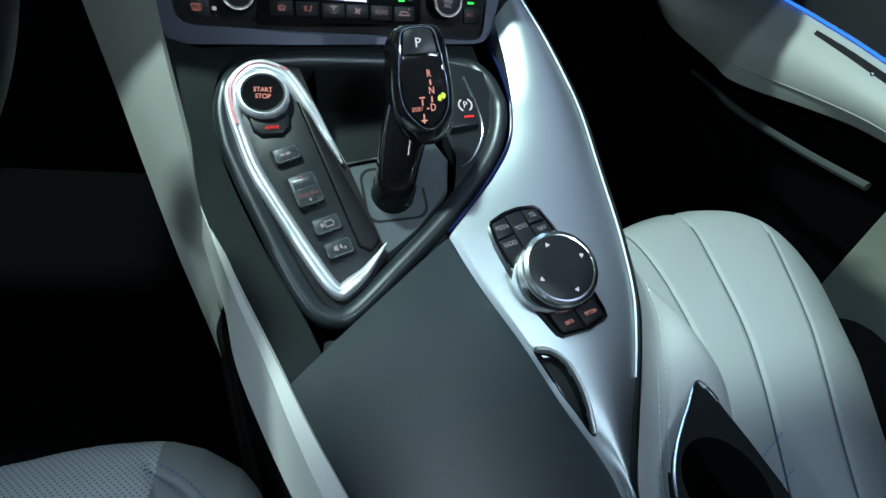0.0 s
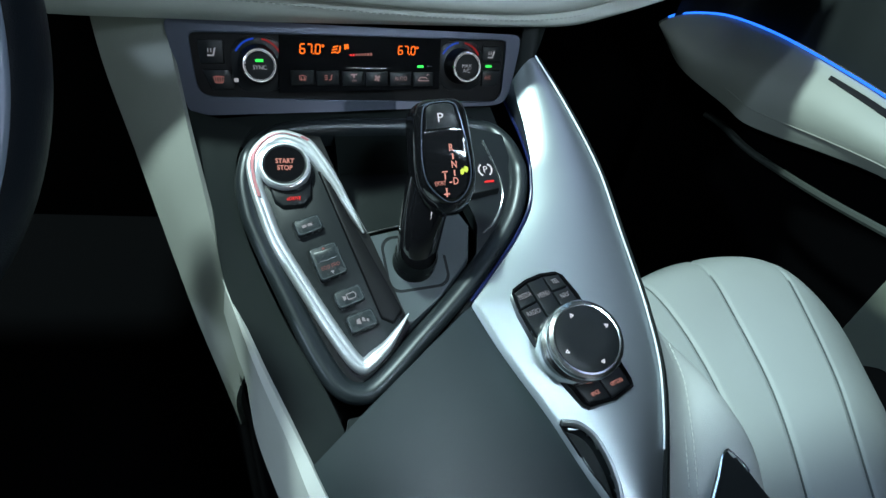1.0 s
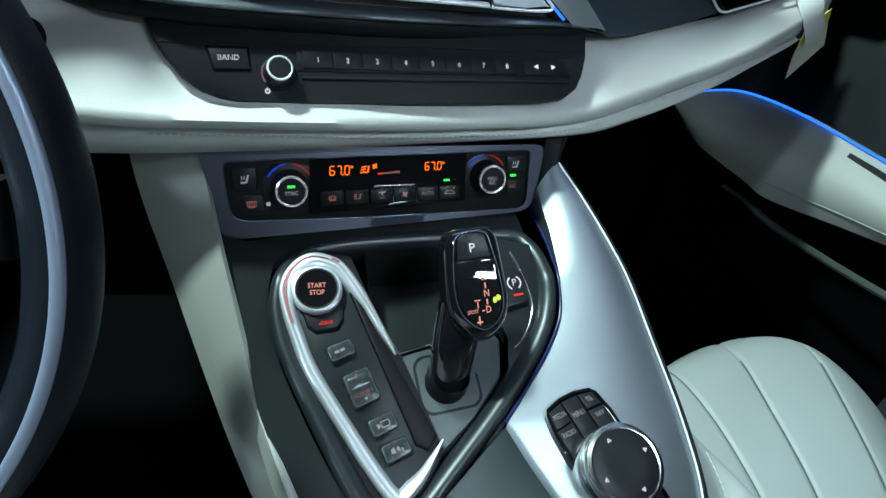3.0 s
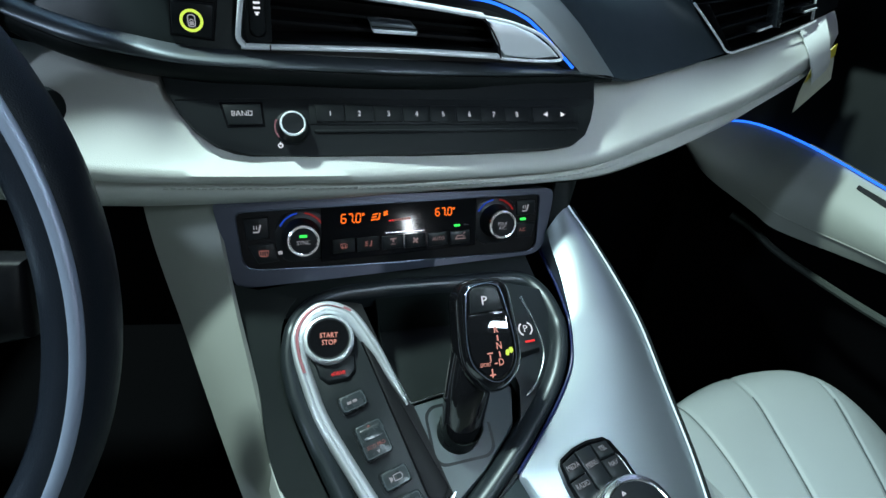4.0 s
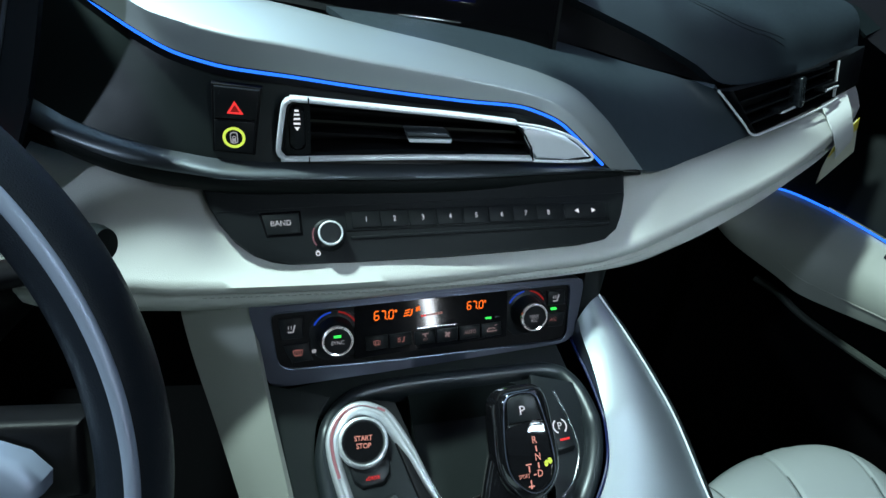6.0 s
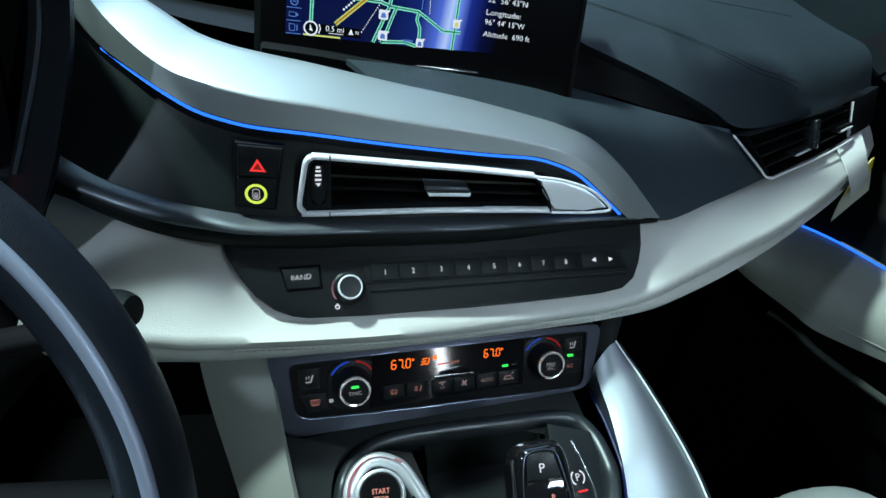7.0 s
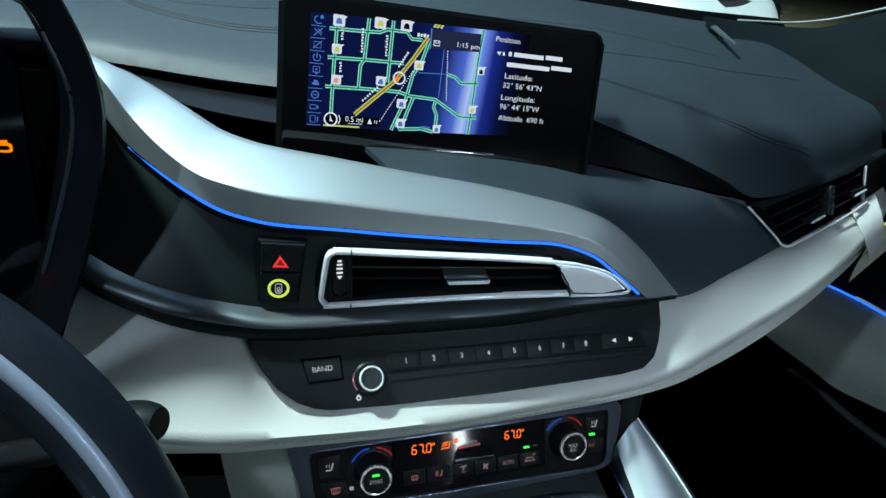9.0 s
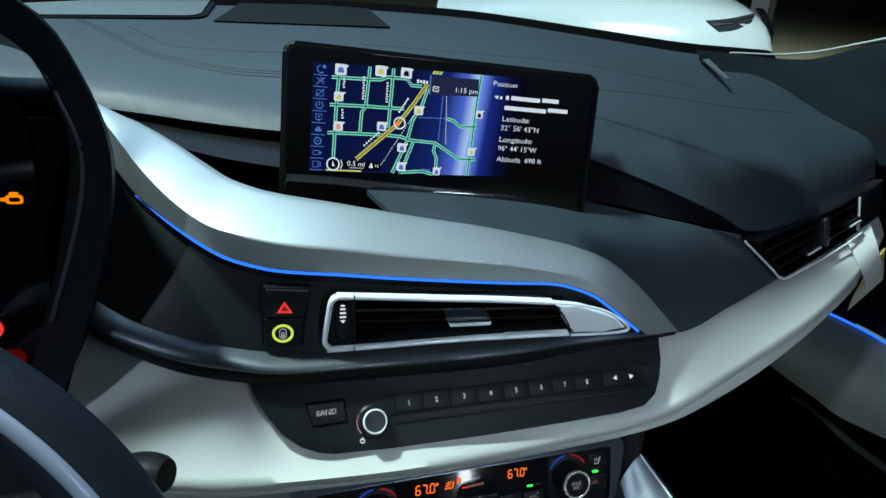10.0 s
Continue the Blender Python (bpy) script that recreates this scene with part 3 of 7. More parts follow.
# radio strip
RD = panel((-7, 452, 626.5), 9, 42)
radio = thing("radio_panel", (0, 450, 626), "black radio panel with preset keys and a volume knob", "car radio")
cut = [(-123.5, 33), (-120, 20), (-115, 9), (-106, -4), (-95, -13.5), (-84, -18.8), (-74, -21), (-34, -23.2), (36, -24.8), (90, -24.8), (140, -24.2), (160, -22), (171, -15), (177.5, -4), (182, 10), (186, 33)]
part("face", prism(RD, cut, -6, 2.2, 1.0), RADIO, radio)
part("upper_recess", prism(RD, [(-120, 32), (185, 32), (181, 13), (100, 13.5), (-60, 15.5), (-116, 15.5)], 1.5, 2.7), RADIO, radio)
part("band_gap", prism(RD, [(-90.6, 13.4), (-64.4, 13.4), (-63.8, -3.0), (-86.8, -3.0)], 1, 2.5), PIANO, radio)
b = part("band_key", prism(RD, [(-89, 12), (-65.5, 12), (-65, -1.6), (-86, -1.6)], 1, 3.6, 1.2), RADIO, radio)
part("lettering", words("BAND", RD, -77.2, 5.6, 3.4, 3.6), WHITE, b)
part("key_bed", prism(RD, [(-35.5, 11.4), (168, 7.2), (166, -6.6), (-35.5, -2.4)], 1, 2.9, 0.5), RADIO, radio)
xs = [-21.7, -2.2, 17.9, 37.8, 57.3, 77.0, 95.9, 114.3]
for i, x in enumerate(xs):
    y = 4.7 - 0.024 * (x + 21)
    k = part("preset_key", prism(RD, [(x - 9.7, y + 6.2), (x + 9.6, y + 5.9), (x + 9.6, y - 5.9), (x - 9.7, y - 5.6)], 2.6, 3.6, 0.5), RADIO, radio)
    part("lettering", words(str(i + 1), RD, x, y - 0.2, 3.6, 3.8, squeeze=0.9), WHITE, k)
k = part("skip_key", prism(RD, [(127.5, 7.4), (164, 6.2), (162.6, -5.2), (127.5, -4.6)], 2.6, 3.6, 0.5), RADIO, radio)
part("arrow_mark", prism(RD, [(139.6, 3.0), (139.6, -0.6), (136, 1.2)], 3.6, 3.9), WHITE, k)
part("arrow_mark", prism(RD, [(150.6, 2.6), (150.6, -1), (154.2, 0.8)], 3.6, 3.9), WHITE, k)
part("slot_ridge", prism(RD, [(-33, -6), (165, -9.4), (163, -11.2), (-33, -8)], 1, 3.4, 0.8), RADIO, radio)
kn = part("volume_knob", lathe(RD, [(11.2, 1), (11.2, 3.4), (9.8, 4.4), (8.8, 11.6), (8.0, 13.0), (6.7, 13.2), (0.01, 12.9)], -47.2, -4.2, 40), KEY, radio)
part("chrome_ring", lathe(RD, [(6.8, 12.9), (6.9, 13.5), (7.4, 13.7), (8.0, 13.2), (8.3, 12.3)], -47.2, -4.2, 40), BRIGHT, kn, "chrome ring")
part("red_arc", arc(RD, 10.3, 11.2, 150, 215, 3.4, 4.3, -47.2, -4.2), REDTINT, kn)
part("power_mark", merge(lathe(RD, [(0.9, 2.6), (1.7, 2.6)], -55.4, -15.6, 16), prism(RD, rrect(-55.4, -14.2, 0.6, 1.8, 0.1), 2.2, 2.65)), WHITE, radio)

# passenger vent
RV = Frame((381, 606, 672), (0.9, 0.44, 0.02), (0.42, -0.86, 0.30))
pv = thing("air_vent", (400, 620, 655), "black passenger air vent with a thin chrome edge", "air vent")
ro = [(-92, 27), (-48, -17), (20, -11), (96, -2), (150, 6), (150, 44), (60, 34), (0, 30)]
part("well", pit(RV, ro, -1, 40, 5), BLACK, pv)
part("chrome_edge", tube([(283, 578, 694), (300, 578, 681), (322, 579, 664), (333, 580, 655), (341, 580, 653.5), (352, 585, 655), (400, 608, 661.5), (440, 628, 668), (468, 644, 673)], 1.1, 60, sides=8), BRIGHT, pv, "thin polished chrome edge")
for y in (15, 4, -7):
    part("slat", line2(RV, [(-66 - y * 0.95, y), (18, y + 6)], 1.5, -16, -3), KEY, pv)
    part("slat", line2(RV, [(32, y + 7), (94, y + 13)], 1.5, -16, -3), KEY, pv)
for x, y in ((-2, -2), (82, 9)):
    t_ = part("thumb_tab", prism(RV, [(x - 15, y + 4.6), (x + 13, y + 6.4), (x + 15, y + 1.4), (x - 13, y - 1.2)], -8, 2.2, 1.2), KEY, pv)
    part("tab_edge", prism(RV, [(x - 11, y + 0.6), (x + 13, y + 2.8), (x + 15, y + 1.0), (x - 10, y - 1.6)], 0, 3.4, 0.6), BRIGHT, t_, "chrome edge")
w_ = part("thumb_wheel", prism(RV, rrect(27, 12, 9, 30, 3), -10, 1.5, 1.5), CKEY, pv)
for y in (4, 8, 12, 16, 20):
    part("ridge", prism(RV, rrect(27, y, 6.4, 1.2, 0.4), 1.2, 2.1, 0.3), CKEY, w_)
part("end_plate", prism(RV, [(97, 36), (152, 46), (148, 8), (97, -1)], -10, 0, 1), KEY, pv)
part("end_line", line2(RV, [(97, 36), (97, -1)], 1.1, -2, 0.8), BRIGHT, pv)

# hanging paper tag on the passenger end
tag = thing("paper_tag", (500, 650, 570), "white and yellow paper tag hanging over the dash end", "paper tag")
part("strap", loft([[(449, 640, 667), (452, 618, 651), (468, 616, 630), (482, 624, 614)], [(494, 665, 676), (488, 638, 660), (499, 634, 638), (509, 643, 624)]], 16, 3, 0.0012), mat("white_paper", (0.7, 0.72, 0.7), 0.6, vary=0.05), tag)
part("sheet", loft([[(466, 618, 632), (480, 633, 600), (500, 650, 570)], [(515, 655, 648), (522, 653, 630), (527, 650, 612)]], 10, 3, 0.0006), mat("yellow_and_white_paper", (0.62, 0.62, 0.50), 0.6, vary=0.25, vscale=25), tag)
part("yellow_band", loft([[(466, 617, 633), (474, 626, 614)], [(516, 654, 650), (519, 653, 638)]], 6, 2, 0.0006), mat("yellow_paper", (0.75, 0.62, 0.05), 0.6), tag)

# screen
SC = panel((22, 581, 766), 8, 15, -4.5)
screen = thing("navigation_screen", (0, 590, 710), "black widescreen navigation display showing a glowing street map", "display")
part("housing", prism(SC, rrect(-17, 5, 252, 133, 9, 6), -16, -1.5, 3, 3), SOFT, screen, "matt black rounded housing")
part("glass_front", prism(SC, rrect(-17, 5, 244, 126, 7, 6), -2, 0.2, 0.5), PIANO, screen, "glossy black glass")
part("foot", prism(SC, rrect(-16, -62, 150, 30, 4), -40, -14, 2), BLACK, screen)
# ---- climate unit ----
def near(cx_, cy_, pts, k=0.86):
    """A symbol's points drawn in towards its middle."""
    return [(cx_ + (x - cx_) * k, cy_ + (y - cy_) * k) for x, y in pts]


CL = panel((4, 444, 535), 8, 23)
clim = thing("climate_panel", (10, 444, 510), "black climate control panel in a satin silver bezel", "climate control")
outer = [(-113, 34), (150, 31), (152, 24), (145, -16), (139, -22.5), (131, -24.5), (0, -29), (-92, -31), (-101, -29), (-104, -22)]
inner = [(-98.5, 25.5), (137, 27), (139.5, 24.5), (137.5, -15), (134, -20.5), (128, -21.8), (0, -20.8), (-86, -18.2), (-93, -15.5), (-96, -9)]


def rounded(pts, r, seg=3):
    """A closed outline with its corners rounded off."""
    out = []
    for i, p in enumerate(pts):
        p, a, b = Vector(p), Vector(pts[i - 1]), Vector(pts[(i + 1) % len(pts)])
        u, v = (a - p) * min(0.45, r / (a - p).length), (b - p) * min(0.45, r / (b - p).length)
        for k in range(seg + 1):
            f_ = k / seg
            q = p + u * (1 - f_) ** 2 + v * f_ ** 2
            out.append((q.x, q.y))
    return out


outer, inner = rounded(outer, 7), rounded(inner, 6)
mid_ = [(a * 0.55 + c * 0.45, b * 0.55 + d * 0.45) for (a, b), (c, d) in zip(outer, inner)]
bz = merge(ringprism(CL, outer, mid_, -14, 2.4), ringprism(CL, mid_, inner, -14, 3.2))
part("bezel", bz, ALU_DARK, clim, "satin silver bezel")
part("bezel_bright_edge", sweep([CL(x, y, 3.1) for x, y in inner], circle(0.6, 8), tuple(CL.n), True), ALU_DARK, clim)
part("face", prism(CL, inset(inner, -0.5), -12, 0.5), BLACK, clim)
DG = Frame(CL(22, 6, 2.6) * 1000, CL.ex, CL.n * math.cos(radians(6)) + CL.ey * math.sin(radians(6)))
CG = lambda x, y, z=0.0: DG(x - 22, y - 6, z)
part("display_glass", prism(CG, [(-38, 24.6), (84, 26.4), (82, -11.5), (-40, -15)], -8, 1.0), PIANO, clim, "glossy black display")


def segments(text, at, x, y, h, z):
    """Slanted seven-segment figures with capitals h millimetres high, starting at x."""
    w, k, out = 0.52 * h, 0.15 * h, []
    bars = {"a": [(0.08, 1, 0.92, 1)], "b": [(1, 0.56, 1, 0.94)], "c": [(1, 0.06, 1, 0.46)], "d": [(0.08, 0, 0.92, 0)], "e": [(0, 0.06, 0, 0.46)], "f": [(0, 0.56, 0, 0.94)], "g": [(0.1, 0.5, 0.9, 0.5)]}
    lit = {"6": "acdefg", "7": "abc", "0": "abcdef"}
    for ch in text:
        if ch == ".":
            out.append(prism(at, rrect(x - 0.05 * h, y, k * 1.1, k * 1.1, 0.1), z - 0.2, z))
            x += 0.16 * h
        elif ch == "°":
            out.append(lathe(at, [(0.07 * h, z), (0.17 * h, z)], x + 0.12 * h, y + 0.86 * h, 14))
        else:
            for c in lit[ch]:
                for x0, y0, x1, y1 in bars[c]:
                    out.append(line2(at, [(x + x0 * w + 0.10 * y0 * h, y + y0 * h), (x + x1 * w + 0.10 * y1 * h, y + y1 * h)], k, z - 0.2, z))
            x += w + 0.26 * h
    return merge(*out)


for x, y, sz in ((-24.0, 12.8, 6.4), (49.5, 13.8, 5.8)):
    part("lettering", segments("67.0°", CG, x, y, sz, 1.3), ORANGE, clim)
part("seat_symbol", merge(*[line2(CG, [(a, b), (a + 4, b + 0.8)], 1.0, 1, 1.3) for a, b in ((-1.5, 13.6), (-0.8, 15.6), (-0.1, 17.6))], line2(CG, [(5.6, 18.6), (4.6, 14.4), (2.6, 13.4)], 1.1, 1, 1.3)), ORANGE, clim)
part("fan_symbol", merge(line2(CG, [(8.6, 16.4), (11.4, 20)], 1.4, 1, 1.3), line2(CG, [(8.4, 19.4), (11.6, 17)], 1.4, 1, 1.3)), ORANGE, clim)
for i in range(8):
    part("bar_mark", prism(CG, rrect(13 + i * 2.2, 12.4 + i * 0.12, 1.5, 1.2 + 0.1 * i, 0.2), 1, 1.3), DIMRED if i > 1 else RED, clim)
part("divider_line", prism(CG, rrect(24.5, 3.2, 31, 0.7, 0.2), 1, 1.6), CHROME, clim)
for x0, x1, sym in ((-31.5, -14.5, "def"), (-13, 4, "seat"), (6.2, 23.2, "off"), (23.8, 41, "fan"), (42.5, 59.5, "AUTO"), (61, 77.5, "car")):
    k = part("key", prism(CG, [(x0, 0.8), (x1, 1.3), (x1 - 0.3, -9.2), (x0 + 0.1, -9.8)], 0.8, 2.0, 0.6), KEY if x0 > 6 else RADIO, clim)
    c = (x0 + x1) / 2
    if sym == "AUTO":
        part("lettering", words("AUTO", CG, c, -4.2, 2.8, 2.2, squeeze=0.9), KEYMARK if x0 > 6 else DIMRED, k)
    elif sym == "off":
        part("symbol", merge(line2(CG, near(c, -4.2, [(c - 3, -1.4), (c + 3, -1.0)]), 1.0 * 0.9, 2, 2.25), line2(CG, near(c, -4.2, [(c, -0.6), (c, -4.0)]), 1.4 * 0.9, 2, 2.25), words("OFF", CG, c, -6.0, 1.6, 2.2)), KEYMARK if x0 > 6 else DIMRED, k)
    elif sym == "fan":
        part("symbol", merge(*[line2(CG, near(c, -4.2, [(c, -4), (c + 3.0 * math.cos(a), -4 + 3.0 * math.sin(a))]), 1.5 * 0.9, 2, 2.25) for a in (0.6, 2.2, 3.8, 5.3)]), KEYMARK if x0 > 6 else DIMRED, k)
    elif sym == "def":
        part("symbol", merge(line2(CG, near(c, -4.2, [(c - 3.2, -6.4), (c - 3.8, -2.6), (c, -1.8), (c + 3.8, -2.6), (c + 3.2, -6.4), (c - 3.2, -6.4)], 0.66), 0.8 * 0.75, 2, 2.25), line2(CG, near(c, -4.2, [(c - 1.6, -3.4), (c - 1.6, -7.6)], 0.66), 0.8 * 0.75, 2, 2.25), line2(CG, near(c, -4.2, [(c + 1.6, -3.4), (c + 1.6, -7.6)], 0.66), 0.8 * 0.75, 2, 2.25)), KEYMARK if x0 > 6 else DIMRED, k)
    elif sym == "seat":
        part("symbol", merge(line2(CG, near(c, -4.2, [(c - 4, -2), (c - 0.6, -1.6)], 0.66), 0.9 * 0.75, 2, 2.25), line2(CG, near(c, -4.2, [(c - 4, -4), (c - 0.6, -3.6)], 0.66), 0.9 * 0.75, 2, 2.25), line2(CG, near(c, -4.2, [(c - 4, -6), (c - 0.6, -5.6)], 0.66), 0.9 * 0.75, 2, 2.25), line2(CG, near(c, -4.2, [(c + 4, -0.6), (c + 3, -6), (c + 1, -6.6)], 0.66), 1.2 * 0.75, 2, 2.25)), KEYMARK if x0 > 6 else DIMRED, k)
    else:
        part("symbol", merge(line2(CG, near(c, -4.2, [(c - 5, -5.6), (c - 3, -2.8), (c + 2, -2.8), (c + 5, -5.6), (c - 5, -5.6)]), 0.8 * 0.9, 2, 2.25), line2(CG, near(c, -4.2, [(c + 3, -1), (c + 5, 0.2)]), 0.8 * 0.9, 2, 2.25)), KEYMARK if x0 > 6 else DIMRED, k)
part("indicator", prism(CG, rrect(67, 5.2, 5, 1.7, 0.4), 1, 1.5), GREEN, clim)
part("dark_indicator", prism(CG, rrect(74.6, 5.5, 4, 0.9, 0.3), 1, 1.4), CKEY, clim)
part("sensor_mark", prism(CL, rrect(-69, -6.5, 3.0, 2.6, 0.5), 0.4, 1.8), DIMWHITE, clim)
for cx, cy, txt in ((-53, 5.2, ("SYNC",)), (101, 6.8, ("MAX", "A/C"))):
    part("knob_plate", prism(CL, rrect(cx, cy - 1, 37, 37.5, 13, 5), 0.3, 1.4, 0.8), KEY, clim)
    part("blue_arc", arc(CL, 16.3, 17.5, 98, 152, 1.3, 1.7, cx, cy), BLUEARC, clim)
    part("red_arc", arc(CL, 16.3, 17.5, 28, 80, 1.3, 1.7, cx, cy), REDARC, clim)
    k = part("temperature_knob", lathe(CL, [(13.8, 1.2), (13.4, 5), (12.4, 7), (11.8, 15), (11, 16.4), (9.6, 16.4), (9.4, 15.6), (0.01, 15.6)], cx, cy - 0.6, 44), KEY, clim)
    part("bright_ring", lathe(CL, [(9.5, 15.6), (9.5, 17.0), (10.2, 17.3), (11.2, 16.6), (11.6, 15.4)], cx, cy - 0.6, 44), CHROME, k, "bright ring")
    part("ring_glow", lathe(CL, [(9.7, 17.15), (10.9, 16.95)], cx, cy - 0.6, 44), WHITE, k)
    for i, w in enumerate(txt):
        part("lettering", words(w, CL, cx, cy - 1.8 - (3.4 * i - (1.7 if len(txt) > 1 else -0.4)), 2.9, 15.9, squeeze=0.9), DIMWHITE, k)
    if len(txt) == 1:
        part("indicator", prism(CL, rrect(cx, cy + 2.6, 5.4, 1.9, 0.5), 15.6, 16.0), GREEN, k)
hk = [("left_heat_key", [(-93, 20.5), (-75.5, 20.8), (-76, 4.6), (-91.5, 4.4)], -84, 12.4), ("rear_heat_key", [(-91, 0.6), (-73, 0.8), (-70, -13), (-85, -13.6)], -80.5, -6),
      ("right_heat_key", [(119, 22), (135.5, 22), (135.8, 9.6), (119.4, 9.4)], 127, 15.5), ("cooling_key", [(119.6, 3.2), (136, 3.4), (134, -9), (119.8, -9.2)], 126.5, -2.6)]
for nm, o, cx, cy in hk:
    k = part(nm, prism(CL, o, 0.3, 2.0, 0.8), KEY, clim)
    if nm == "cooling_key":
        part("lettering", words("A/C", CL, cx - 1.5, cy, 3.0, 2.2, squeeze=0.85), DIMRED, k)
    elif nm == "rear_heat_key":
        part("symbol", merge(line2(CL, near(cx, cy, [(cx - 4, cy + 2), (cx + 4, cy + 2), (cx + 3, cy - 2.4), (cx - 3, cy - 2.4), (cx - 4, cy + 2)]), 0.9 * 0.7, 2, 2.25), *[line2(CL, near(cx, cy, [(cx + a, cy + 3), (cx + a, cy - 3.4)]), 0.7 * 0.7, 2, 2.25) for a in (-1.8, 0, 1.8)]), DIMRED, k)
    else:
        part("symbol", merge(line2(CL, near(cx, cy, [(cx - 3.2, cy - 2.8), (cx + 1.2, cy - 2.8), (cx + 3, cy + 3.2)]), 1.6 * 0.7, 2, 2.25), line2(CL, near(cx, cy, [(cx - 2.4, cy - 0.4), (cx - 2.4, cy + 2.6)]), 0.8 * 0.7, 2, 2.25), line2(CL, near(cx, cy, [(cx - 0.2, cy - 0.4), (cx - 0.2, cy + 2.6)]), 0.8 * 0.7, 2, 2.25)), DIMWHITE, k)
part("indicator", prism(CL, rrect(125.5, 6.3, 5, 1.8, 0.4), 0.6, 2.0), GREEN, clim)

# ---- centre console ----
HP = np.polyfit([-100, 50, 150, 212, 250, 290, 340, 380, 460, 520], [348, 366, 391, 413, 432, 449, 472, 496, 546, 582], 4)


def h(y):
    return float(np.polyval(HP, y))


def hd(y):
    """The recessed deck, which falls away under the climate panel."""
    return h(y) - 0.42 * max(0.0, y - 384)


def drape(x, y, z=0.0):
    """A plan point on the sloping top of the console, z millimetres above it."""
    return Vector((x, y, h(y) + z)) / 1000


def deck(x, y, z=0.0):
    return Vector((x, y, hd(y) + z)) / 1000


def con(x, y, degrees=0.0, z=0.0):
    """A flat frame lying on the console top."""
    s = (h(y + 1) - h(y - 1)) / 2
    a = radians(degrees)
    nn = Vector((0, -s, 1)).normalized()
    return Frame(Vector((x, y, h(y))) + nn * z, (math.cos(a), math.sin(a), s * math.sin(a)), nn)


NUP = Vector((0, -0.42, 0.9)).normalized()
console = thing("centre_console", (70, 250, 300), "dark centre console with an aluminium side sweep and chrome details", "console")


def strip(left, right, nu, nv, fn=None, dz=0.0, thick=0.0, mid=None):
    """A draped sheet between two plan edges; fn(s) lifts it across."""
    def seq(c):
        if mid is None:
            return [(p.x, p.y) for p in crom([(x, y, 0) for x, y in c], nu)]
        i = mid[0] if c is left else mid[1]
        a = crom([(x, y, 0) for x, y in c[: i + 1]], nu // 2)
        b = crom([(x, y, 0) for x, y in c[i:]], nu - nu // 2)
        return [(p.x, p.y) for p in a + b[1:]]
    rows = []
    for (x0, y0), (x1, y1) in zip(seq(left), seq(right)):
        r = []
        for j in range(nv + 1):
            s = j / nv
            r.append(drape(x0 + (x1 - x0) * s, y0 + (y1 - y0) * s, dz + (fn(s) if fn else 0)))
        rows.append(r)
    return grid(rows, thick, (0, 0, 1))


AL = [(149, 458), (151, 440), (154, 419), (155, 386), (152, 358), (139, 335), (119, 311), (100, 290), (118, 260), (146, 219), (167, 182), (185, 153), (194, 134), (199, 112)]
AR = [(168, 469), (172, 462), (185, 441), (201, 410), (213, 380), (222, 340), (229, 306), (232, 286), (234, 258), (232, 235), (224, 201), (211, 163), (202, 134), (200, 112)]
la = [(q.x, q.y) for k in (AL[:8], AL[7:]) for q in crom([(x, y, 0) for x, y in k], 46)]
ra = [(q.x, q.y) for k in (AR[:8], AR[7:]) for q in crom([(x, y, 0) for x, y in k], 46)]
del la[46], ra[46]
# the sweep climbs beside the climate panel and goes under the leather roll
top_l, top_r, foot_l, foot_r = (Vector(p) / 1000 for p in ((157, 484, 580), (181, 494, 582), (149.5, 459, 517), (168.5, 470, 552)))
rows = []
for k in (0, 0.3, 0.6, 0.85, 1.0):
    a, b = top_l.lerp(foot_l, k), top_r.lerp(foot_r, k)
    rows.append([a + Vector((0, 0.004, -0.002))] + [a.lerp(b, s) + Vector((0.3, -0.6, 0.7)) * 0.005 * math.sin(math.pi * s) for s in np.linspace(0, 1, 31)])
# coloured dark here to stand for the shade under the roll
part("shaded_sweep_top", grid(rows), SOFT, console, "top of the sweep, coloured dark for the roll's shade", smooth=40)
rows = []
for (x0, y0), (x1, y1) in zip(la, ra):
    dip = hd(y0) - h(y0)
    rows.append([deck(x0, y0, 0.5)] + [drape(x0 + (x1 - x0) * s, y0 + (y1 - y0) * s, 0.5 + 0.35 * dip * (1 - s) + 5.0 * math.sin(math.pi * s) - 1.2 * s ** 8) for s in np.linspace(0, 1, 31)])
fg = smooth2([(151, 212), (162, 210.5), (171, 204), (178, 191), (181.5, 176), (182, 160), (172, 176), (160, 196)], 40)
sweepmesh = grid(rows, 0.004, (0, 0, 1))
bmesh.ops.delete(sweepmesh, geom=[fc for fc in sweepmesh.faces if inside(fc.calc_center_median().x * 1000, fc.calc_center_median().y * 1000, fg)], context="FACES")
part("aluminium_sweep", sweepmesh, ALU_DIMMED, console, "satin aluminium sweep beside the shifter", smooth=40)
edge = crom([(x, y, 0) for x, y in AR], 80)
# edge highlight of the sweep, put in as a near-white strip
part("rim_highlight", sweep([drape(p.x - 0.4, p.y, 0.9) for p in edge[:62]], circle(0.8, 6), (0, 0, 1)), BRIGHT, console, "highlight on the sweep's rim, built as a pale strip")
part("dark_edge", sweep([drape(p.x + 2.2, p.y, -2.0) for p in edge], circle(2.6, 8), (0, 0, 1)), SOFT, console)
LR = [(99, 289), (117.5, 259), (145.5, 218), (166.5, 181), (184.5, 152), (193.5, 133), (210, 95), (232, 50)]
LL = [(-8, 198), (2, 178), (14, 155), (26, 133), (39, 110), (48, 93), (65, 60), (84, 20)]
